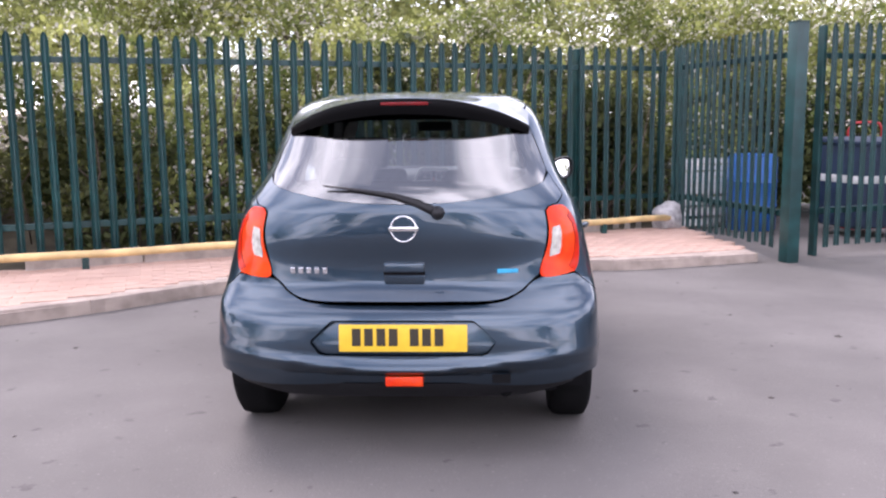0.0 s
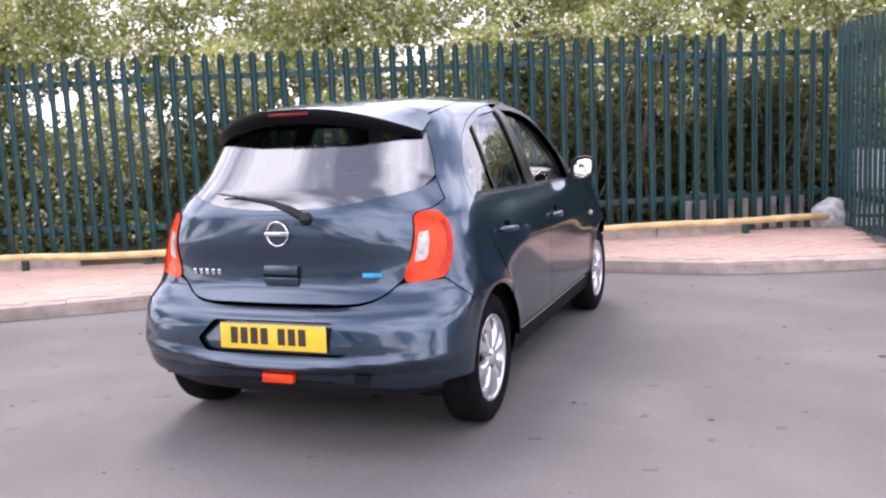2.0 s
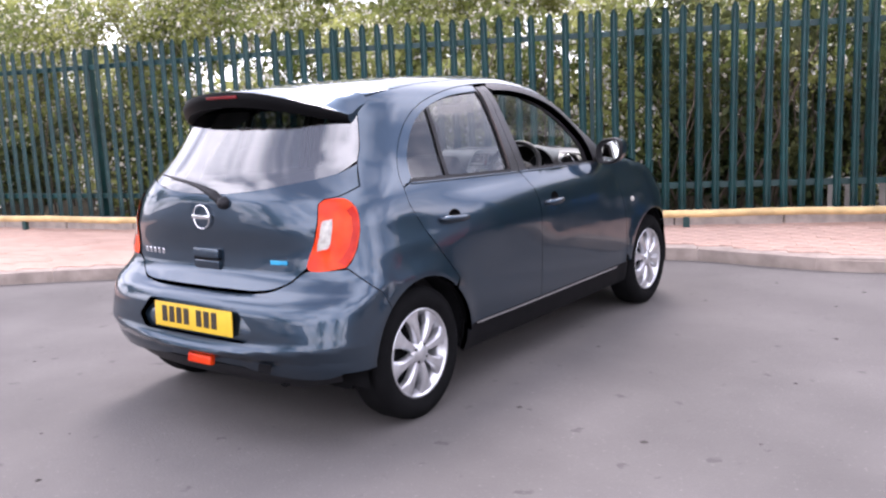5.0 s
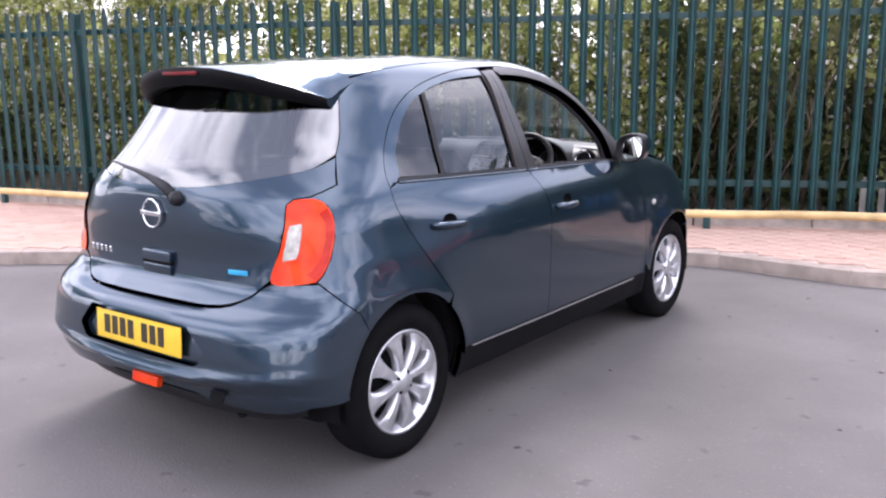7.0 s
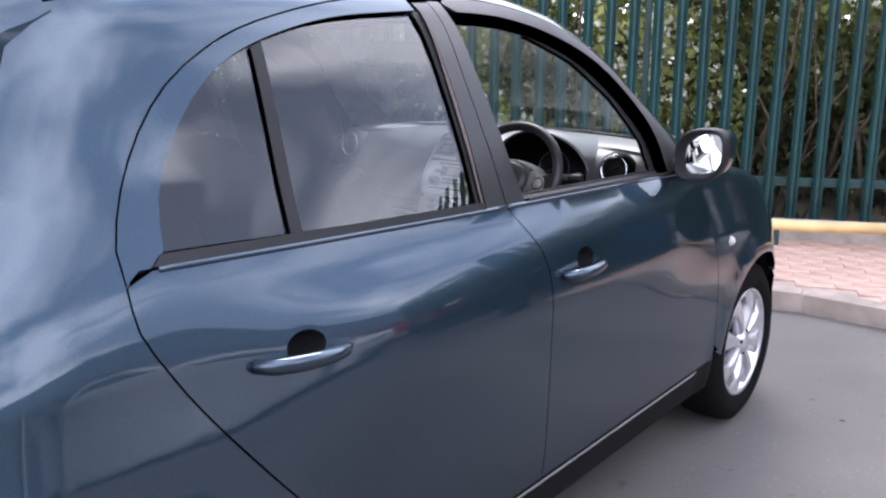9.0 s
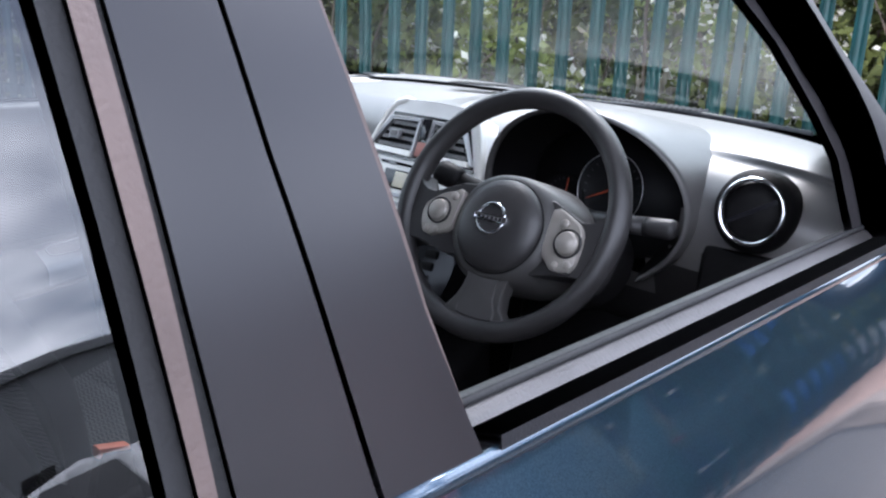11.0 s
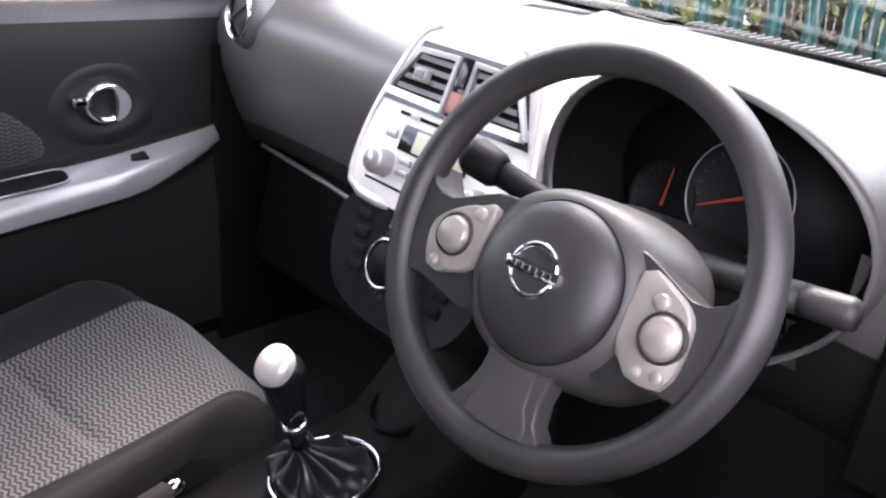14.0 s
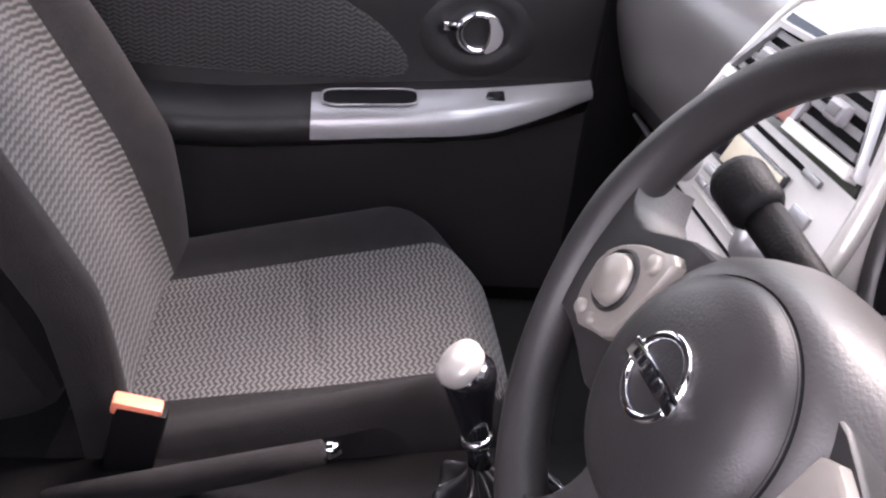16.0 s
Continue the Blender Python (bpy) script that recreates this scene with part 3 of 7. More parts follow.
for i in range(270):
    k = rng.uniform(-2.5, 16.4)
    back = rng.uniform(0.75, 4.2)
    p = behind(k, back)
    top_z = 1.9 + (0.45 if k < 9.5 else 0.1) + 0.35 * back + 0.35 * math.sin(k * 1.3) + 0.2 * math.sin(k * 3.1 + 1)
    z = rng.uniform(0.2, top_z)
    if 12.1 < k < 15.0 and z < 1.3 and rng.uniform() < 0.7:
        continue
    r0 = rng.uniform(0.35, 0.75)
    cs.append((p.x, p.y, z))
    rs.append((r0, r0 * 0.8, r0 * rng.uniform(0.6, 0.9)))
    f = 0.0
    if z > 1.7 and math.sin(k * 1.9 + 0.5) + 0.6 * math.sin(k * 4.3) > -0.45:
        f = rng.uniform(0.45, 0.9)
    elif rng.uniform() < 0.55:
        f = rng.uniform(0.08, 0.35)
    bl.append(f)
for i in range(46):
    k = rng.uniform(-2.5, 7.6) if i < 32 else rng.uniform(8.9, 11.2)
    p = behind(k, rng.uniform(2.4, 4.4))
    r0 = rng.uniform(0.4, 0.75)
    cs.append((p.x, p.y, rng.uniform(2.3, 3.3)))
    rs.append((r0, r0 * 0.8, r0 * 0.75))
    bl.append(rng.uniform(0.5, 0.9) if rng.uniform() < 0.75 else 0.05)
for i in range(60):
    x, y = rng.uniform(2.6, 6.5), rng.uniform(8.8, 11)
    r0 = rng.uniform(0.5, 0.9)
    cs.append((x, y, rng.uniform(0.3, 3.0)))
    rs.append((r0, r0, r0 * 0.8))
    bl.append(rng.uniform(0.2, 0.6) if rng.uniform() < 0.35 else 0.02)
hedge = leaf_object("hedge", leaves(cs, rs, 365000, 0.038, seed=2, blossom=bl), [LEAF, BLOSSOM])
tagged(hedge, "overgrown hawthorn hedge with white blossom behind the fence", "hedge", kind="stuff")
# brambles and dead stems under the hedge
cs, rs = [], []
for i in range(150):
    p = behind(rng.uniform(-2.5, 15.6) if i < 110 else rng.uniform(12, 15.3), rng.uniform(0.7, 2.4))
    r0 = rng.uniform(0.3, 0.6)
    cs.append((p.x, p.y, rng.uniform(0.1, 1.35 if i < 110 else 2.0)))
    rs.append((r0, r0 * 0.8, r0 * 0.8))
for i in range(40):
    cs.append((rng.uniform(3.0, 6.5), rng.uniform(8.6, 10.5), rng.uniform(0.2, 1.6)))
    rs.append((0.55, 0.55, 0.5))
bramble = leaf_object("brambles", leaves(cs, rs, 95000, 0.045, seed=8), [BRAMBLE])
tagged(bramble, "dark green bramble leaves low behind the fence", "brambles", kind="stuff")
geo = []
for i in range(260):
    p = behind(rng.uniform(-1, 15.5) if i < 150 else rng.uniform(12.2, 15.4), rng.uniform(0.5, 2.6))
    q = p + Vector((rng.uniform(-0.7, 0.7), rng.uniform(-0.3, 0.5), rng.uniform(0.9, 2.3)))
    m_ = (p + q) / 2 + Vector((rng.uniform(-0.25, 0.25), rng.uniform(-0.2, 0.2), 0.1))
    r0 = rng.uniform(0.006, 0.022)
    geo.append(tube([p, m_, q], [r0, r0 * 0.7, r0 * 0.35], 5))
stems = part("stems", merge(*geo), BARK)
tagged(stems, "bare brown stems standing inside the hedge", "stems", kind="stuff")
bank = part("soil_bank", grid(lambda u, v: behind(u, v) + Vector((0, 0, 0.02 + 0.25 * max(0, v - 0.5) + 0.15 * noise.noise(Vector((u, v, 3))))), [i * 0.5 - 3 for i in range(40)], [0.12 + i * 0.35 for i in range(20)]), SOIL)
tagged(bank, "rough earth bank rising behind the fence", "bank", kind="structure")


def tree(at, h, spread, seed):
    t = tagged(new("tree"), "tall broadleaf tree in fresh spring leaf", "tree", "trees round the yard")
    g = np.random.default_rng(seed)
    trunk_top = Vector((g.uniform(-0.3, 0.3), g.uniform(-0.3, 0.3), h * 0.62))
    geo = [tube([(0, 0, 0), (0.05, 0, h * 0.25), trunk_top], [h * 0.028, h * 0.02, h * 0.008], 8)]
    cs, rs = [], []
    for i in range(11):
        a, e = g.uniform(0, 6.3), g.uniform(0.2, 1.0)
        b0 = Vector((0, 0, h * g.uniform(0.25, 0.55)))
        tip = Vector((math.cos(a) * spread * g.uniform(0.4, 0.9), math.sin(a) * spread * g.uniform(0.4, 0.9), h * g.uniform(0.45, 0.95)))
        geo.append(tube([b0, (b0 + tip) / 2 + Vector((0, 0, 0.1 * h)), tip], [h * 0.011, h * 0.007, h * 0.002], 6))
        for k in range(3):
            r0 = spread * g.uniform(0.22, 0.42)
            cs.append(tuple(tip + Vector(g.normal(size=3)) * spread * 0.22))
            rs.append((r0, r0, r0 * 0.75))
    part("trunk", merge(*geo), BARK, t)
    crown = leaf_object("crown", leaves(cs, rs, 9500, h * 0.013, seed=seed), [TREE_LEAF])
    crown.parent = t
    t.matrix_world = pose(*at)
    return t


tree_a, tree_b = tree((-8.5, 15.5, 0), 5.2, 2.2, 11), tree((0.2, 14.0, 0), 5.0, 2.4, 23)
# 13.5, 16.5 and the last two rows: unseen, added for reflections in the car
for x, y, s, rz, src in ((4.0, 16.5, 1.0, 100, tree_a), (13.5, 17.5, 0.8, 210, tree_a), (16.5, 19.0, 0.85, 120, tree_b), (-4.2, 18.5, 1.2, 160, tree_a),
                         (-20, -4, 1.3, 10, tree_a), (-19, -14, 1.2, 80, tree_b), (52, 14, 0.9, 130, tree_a), (50, -12, 1.0, 220, tree_b),
                         (-10, -26, 1.2, 60, tree_a), (6, -30, 1.4, 150, tree_b), (20, -27, 1.3, 20, tree_a)):
    copy_thing(src, pose(x, y, 0, 0, 0, rz) @ Matrix.Diagonal((s, s, s, 1)))

workshop = tagged(new("workshop_building"), "long grey-clad workshop with a dark sheet roof", "building")
part("wall", box((9.0, 52.0, 6.6), (34.5, 10.0, 3.3), (0, 0, 0), 0.03, 1), CLADDING, workshop)
part("roof", box((9.8, 52.8, 0.5), (34.5, 10.0, 6.85), (0, 0, 0), 0.08, 2), ROOFING, workshop)
for i in range(5):
    part("roller_door", box((0.08, 3.2, 2.8), (29.98, -9.0 + i * 8.0, 1.4), (0, 0, 0), 0.01, 1), ROOFING, workshop)
    w_ = part("window", box((0.06, 1.1, 0.9), (29.98, -5.5 + i * 8.0, 2.2), (0, 0, 0), 0.01, 1), GLOSS_BLACK, workshop)


def parked_car(at, rz, mat, label):
    c = tagged(new("parked_car"), label, "car", "cars parked across the yard")
    prof = [(-2.0, 0.35), (-2.02, 0.75), (-1.95, 0.95), (-1.55, 1.38), (-0.6, 1.48), (0.25, 1.42), (0.95, 1.0), (1.75, 0.88), (2.02, 0.7), (2.05, 0.4), (1.9, 0.25), (-1.9, 0.25)]
    vs, fs = [], []
    for x, k in ((-0.82, 0.94), (-0.78, 1.0), (0.78, 1.0), (0.82, 0.94)):
        for y, z in prof:
            w = 1 - 0.22 * max(0, (z - 0.95) / 0.5)
            vs.append((x * w, y * k, 0.25 + (z - 0.25) * (0.97 if k < 1 else 1)))
    n = len(prof)
    fs = [(r_ * n + i, r_ * n + (i + 1) % n, r_ * n + n + (i + 1) % n, r_ * n + n + i) for r_ in range(3) for i in range(n)] + [tuple(range(n))[::-1], tuple(3 * n + i for i in range(n))]
    part("body", (vs, fs), mat, c, angle=28)
    for sx in (-1, 1):
        part("side_window", ([(sx * 0.80, -1.5, 1.0), (sx * 0.80, 0.75, 1.0), (sx * 0.68, 0.1, 1.38), (sx * 0.68, -1.25, 1.36)], [(0, 1, 2, 3)]), GLOSS_BLACK, c, smooth=False)
        for y in (-1.3, 1.25):
            w = part("wheel", lathe([(0, 0.02), (0.19, 0.02), (0.20, 0.0), (0.30, 0.0), (0.31, -0.03), (0.31, -0.18)], 28, pose(sx * 0.80, y, 0.31, 0, 90 * sx, 0)), TYRE, c, angle=40)
            part("hub_cap", lathe([(0, 0.03), (0.15, 0.028), (0.185, 0.022)], 24, pose(sx * 0.80, y, 0.31, 0, 90 * sx, 0)), ALLOY, w)
    part("windscreen", ([(-0.66, 0.96, 1.01), (0.66, 0.96, 1.01), (0.56, 0.29, 1.415), (-0.56, 0.29, 1.415)], [(0, 1, 2, 3)]), GLOSS_BLACK, c, smooth=False)
    c.matrix_world = pose(*at, 0, 0, rz)
    return c


WHITE_CAR = material("white_car_paint", (0.75, 0.75, 0.74), 0.25, coat=1.0)
RED_CAR = material("red_car_paint", (0.42, 0.025, 0.02), 0.25, coat=1.0)
DARK_CAR = material("dark_car_paint", (0.03, 0.032, 0.036), 0.25, coat=1.0)
parked_car((8.8, 8.4, 0), 66, RED_CAR, "red hatchback parked across the yard")
parked_car((8.9, 5.2, 0), 76, WHITE_CAR, "white hatchback parked across the yard")
parked_car((9.8, 1.8, 0), 84, DARK_CAR, "dark hatchback parked across the yard")
parked_car((-5.0, -9.5, 0), 30, WHITE_CAR, "white hatchback parked behind the yard")
parked_car((-1.8, -11.0, 0), 24, DARK_CAR, "dark hatchback parked behind the yard")


# loose grit and leaf litter on the asphalt
geo = []
g = np.random.default_rng(31)
for i in range(150):
    x, y = g.uniform(-4.5, 5), g.uniform(-3.2, 4.0)
    if abs(x) < 0.95 and -0.1 < y < 3.9:
        continue
    s = g.uniform(0.006, 0.016) * (2.0 if i % 9 == 0 else 1)
    a = g.uniform(0, 6.3)
    ring = [(x + s * math.cos(a + k * 1.05) * g.uniform(0.7, 1.2), y + s * math.sin(a + k * 1.05) * g.uniform(0.7, 1.2), 0.001) for k in range(6)]
    geo.append((ring + [(x, y, s * 0.45)], [(k, (k + 1) % 6, 6) for k in range(6)]))
grit = part("grit", merge(*geo), material("grit", (0.05, 0.045, 0.04), 0.9, per_object=0.0, vary=0.4, scale=3), smooth=False)
tagged(grit, "dark grit and small stones scattered on the asphalt", "grit", kind="stuff")

# kerb stones and block paving, laid one by one
KERB_FINE = spline(KERB_LINE, 0.03)
run, last, first = 0.0, KERB_FINE[0], KERB_FINE[0]
for q in KERB_FINE[1:]:
    run += math.hypot(q[0] - last[0], q[1] - last[1])
    last = q
    if run > 0.9:
        mx, my = (first[0] + q[0]) / 2, (first[1] + q[1]) / 2
        a = math.atan2(q[1] - first[1], q[0] - first[0])
        ob = part("kerb_stone", box((run - 0.008, 0.125, 0.16), (mx - 0.058 * math.sin(a), my + 0.058 * math.cos(a), 0.022 + random.uniform(-0.003, 0.003)), (0, 0, math.degrees(a)), 0.012, 2), KERB, pavement)
        run, first = 0.0, q
strip_loop = [tuple(p) for p in KERB_LINE] + STRIP_BACK + [(-14, -3.2)]
me = mesh_of("paver", *(lambda s, t, h, e: ([(-s, -t, -h), (s, -t, -h), (s, t, -h), (-s, t, -h), (-s, -t, 0), (s, -t, 0), (s, t, 0), (-s, t, 0), (-s + e, -t + e, e), (s - e, -t + e, e), (s - e, t - e, e), (-s + e, t - e, e)],
             [(0, 1, 5, 4), (1, 2, 6, 5), (2, 3, 7, 6), (3, 0, 4, 7), (4, 5, 9, 8), (5, 6, 10, 9), (6, 7, 11, 10), (7, 4, 8, 11), (8, 9, 10, 11)]))(0.0990, 0.0490, 0.03, 0.003), PAVER, False)
ang = math.degrees(math.atan2(ALONG.y, ALONG.x))
spots = []
for r_ in range(64):
    for c_ in range(75):
        p = FENCE_B - ALONG * (c_ * 0.2 + 0.1 * (r_ % 2)) + OUT * (0.28 + r_ * 0.1)
        if inside((p.x, p.y), strip_loop):
            gap = min(math.hypot(p.x - x, p.y - y) for x, y in KERB_FINE[::3])
            if gap > 0.24:
                spots.append((p.x, p.y))
spots.sort(key=lambda p: math.hypot(p[0] - 0.6, p[1] - 3.2))
far_v, far_f = [], []
base_v, base_f = [tuple(v.co) for v in me.vertices], [tuple(q.vertices) for q in me.polygons]
for i, (x, y) in enumerate(spots):
    m = pose(x, y, 0.092 + random.uniform(-0.003, 0.003), random.uniform(-0.6, 0.6), random.uniform(-0.6, 0.6), ang + random.uniform(-0.6, 0.6))
    if i < 300:
        ob = new("paver", me)
        ob.parent = pavement
        ob.matrix_local = m
    else:
        b_ = len(far_v)
        far_v += [m @ Vector(v) for v in base_v]
        far_f += [tuple(b_ + k for k in q) for q in base_f]
PAVER_REST = leafy("paver_rest", (0.42, 0.28, 0.225), (0.50, 0.345, 0.28), 0.9)
for node in PAVER_REST.node_tree.nodes:
    if node.bl_idname == "ShaderNodeMapRange":
        node.inputs["To Min"].default_value, node.inputs["To Max"].default_value = 0.94, 1.07
rest = part("paving", (far_v, far_f), PAVER_REST, pavement, smooth=False)
rest["kind"] = "stuff"


# ---- the car: its outer skin as one smooth shape ----
def curve(z, *knots):
    # monotone cubic through (z, value) knots
    k = np.array(knots, float); xs, ys = k[:, 0], k[:, 1]
    h = np.diff(xs); d = np.diff(ys) / h
    m = np.zeros(len(xs)); m[0], m[-1] = d[0], d[-1]
    for i in range(1, len(xs) - 1):
        if d[i - 1] * d[i] > 0:
            m[i] = 3 * (h[i - 1] + h[i]) / ((2 * h[i] + h[i - 1]) / d[i - 1] + (h[i] + 2 * h[i - 1]) / d[i])
    z = np.clip(z, xs[0], xs[-1])
    i = np.clip(np.searchsorted(xs, z) - 1, 0, len(h) - 1)
    t = (z - xs[i]) / h[i]
    return (ys[i] * (1 + 2 * t) * (1 - t) ** 2 + ys[i + 1] * t * t * (3 - 2 * t)
            + h[i] * (m[i] * t * (1 - t) ** 2 + m[i + 1] * t * t * (t - 1)))
def half_width(z):
    return curve(z, (.12, .70), (.2, .785), (.3, .812), (.45, .824), (.62, .825), (.75, .812), (.85, .79), (.93, .775), (1.0, .757),
                 (1.03, .748), (1.135, .718), (1.2, .695), (1.3, .655), (1.371, .622), (1.417, .592), (1.45, .555), (1.48, .50), (1.5, .42), (1.515, .30), (1.525, .03))
def tail(z):
    return curve(z, (.12, .22), (.2, .10), (.28, .035), (.36, .005), (.44, .0), (.52, .012), (.58, .03), (.615, .055), (.65, .095), (.7, .125), (.78, .13), (.9, .118), (1.0, .122),
                 (1.06, .14), (1.135, .19), (1.25, .28), (1.34, .35), (1.4, .39), (1.44, .43), (1.47, .54), (1.5, .8), (1.52, 1.2), (1.525, 1.4))
def nose(z):
    return curve(z, (.12, 3.5), (.2, 3.72), (.3, 3.80), (.5, 3.825), (.65, 3.80), (.75, 3.74), (.83, 3.63), (.9, 3.47), (.96, 3.24), (1.0, 3.02), (1.03, 2.88), (1.1, 2.75),
                 (1.2, 2.60), (1.3, 2.48), (1.4, 2.31), (1.45, 2.19), (1.48, 2.06), (1.5, 1.92), (1.515, 1.78), (1.525, 1.5))
def tail_len(z):
    return curve(z, (.12, .30), (.4, .27), (.6, .27), (.72, .34), (.95, .42), (1.2, .5), (1.34, .45), (1.45, .45), (1.525, .3))
def nose_len(z):
    return curve(z, (.12, .75), (.5, .85), (.75, .8), (.9, .55), (1.03, .42), (1.3, .42), (1.45, .4), (1.525, .2))
def body(x, y, z):
    # below 1 inside the shell, 1 on it
    W = half_width(z)
    for yw in (.6, 3.05):
        r = np.sqrt((y - yw) ** 2 + (z - .295) ** 2)
        W = W + .012 * np.exp(-((r - .345) / .055) ** 2) * (z > .0)
    W = W * (1 - curve(z, (.9, .008), (1.0, .015), (1.17, .06), (1.525, .06)) * np.clip(1.7 - y, 0, 1.3) ** 2)
    yr, L, yf, M = tail(z), tail_len(z), nose(z), nose_len(z)
    v = np.where(y < yr + L, (yr + L - y) / L, np.where(y > yf - M, (y - yf + M) / M, 0))
    v = np.maximum(v, 0)
    n = np.where(y < 1.5, curve(z, (.12, 2.8), (.6, 2.8), (.72, 2.9), (.95, 2.6), (1.1, 2.4), (1.525, 2.4)), 2.4)
    return ((np.abs(x) / W) ** n + v ** n) ** (1 / n)


CX, CY0, CY1, CR = 0.40, 0.60, 2.90, 0.35       # the skin is unrolled round these corners
ARC = CR * math.pi / 2


def unroll(x, y):
    """Distance along the skin from the middle of the tail, for a place on it."""
    x = abs(x)
    if CY0 <= y <= CY1:
        return CX + ARC + y - CY0
    if y < CY0:
        return x if x <= CX else CX + CR * math.atan2(x - CX, CY0 - y)
    s = CX + ARC + CY1 - CY0
    return s + CR * math.atan2(y - CY1, x - CX) if x > CX else s + ARC + CX - x


def shoot(origin, way, lo, hi):
    lo, hi = np.full(len(origin), lo, float), np.full(len(origin), hi, float)
    for _ in range(34):
        mid = (lo + hi) / 2
        p = origin + way * mid[:, None]
        ok = body(p[:, 0], p[:, 1], np.clip(p[:, 2], 0.12, 1.5249)) < 1
        ok &= p[:, 2] < 1.525
        lo, hi = np.where(ok, mid, lo), np.where(ok, hi, mid)
    return origin + way * lo[:, None]


def wrap(q):
    s, z = q[:, 0], q[:, 1]
    sg, s = np.sign(s) + (s == 0), np.abs(s)
    s1, s2 = CX + ARC, CX + ARC + CY1 - CY0
    a = np.clip((s - CX) / CR, 0, math.pi / 2)
    b = np.clip((s - s2) / CR, 0, math.pi / 2)
    ox = np.where(s < CX, s, np.where(s > s2 + ARC, CX - (s - s2 - ARC), CX))
    oy = np.where(s < s1, CY0, np.where(s > s2, CY1, CY0 + s - s1))
    wx = np.where(s < s1, np.sin(a), np.cos(b))
    wy = np.where(s < s1, -np.cos(a), np.sin(b))
    p = shoot(np.stack([ox, oy, z], 1), np.stack([wx, wy, z * 0], 1), 0, 1.4)
    p[:, 0] *= sg
    return p


def from_top(q):
    o = np.stack([q[:, 0], q[:, 1], np.full(len(q), 0.6)], 1)
    return shoot(o, np.tile([0, 0, 1.0], (len(q), 1)), 0, 0.95)


def from_front(q):
    o = np.stack([q[:, 0], np.full(len(q), 1.6), q[:, 1]], 1)
    return shoot(o, np.tile([0, 1.0, 0], (len(q), 1)), 0, 2.4)


def normals(p):
    e, z = 1e-4, np.clip(p[:, 2], 0.13, 1.5235)
    f = lambda dx, dy, dz: body(p[:, 0] + dx, p[:, 1] + dy, z + dz)
    g = np.stack([f(e, 0, 0) - f(-e, 0, 0), f(0, e, 0) - f(0, -e, 0), f(0, 0, e) - f(0, 0, -e)], 1)
    return g / np.linalg.norm(g, axis=1)[:, None]


def dense(loop, step):
    out = []
    for i in range(len(loop)):
        a, b = np.array(loop[i - 1]), np.array(loop[i])
        n = max(1, int(np.linalg.norm(b - a) / step))
        out += [tuple(a + (b - a) * k / n) for k in range(n)]
    return out


def in_loop(pts, loop):
    x, y = pts[:, 0], pts[:, 1]
    c = np.zeros(len(pts), bool)
    for i in range(len(loop)):
        (x1, y1), (x2, y2) = loop[i], loop[i - 1]
        if y1 != y2:
            c ^= ((y1 > y) != (y2 > y)) & (x < (x2 - x1) * (y - y1) / (y2 - y1) + x1)
    return c


from mathutils.geometry import delaunay_2d_cdt


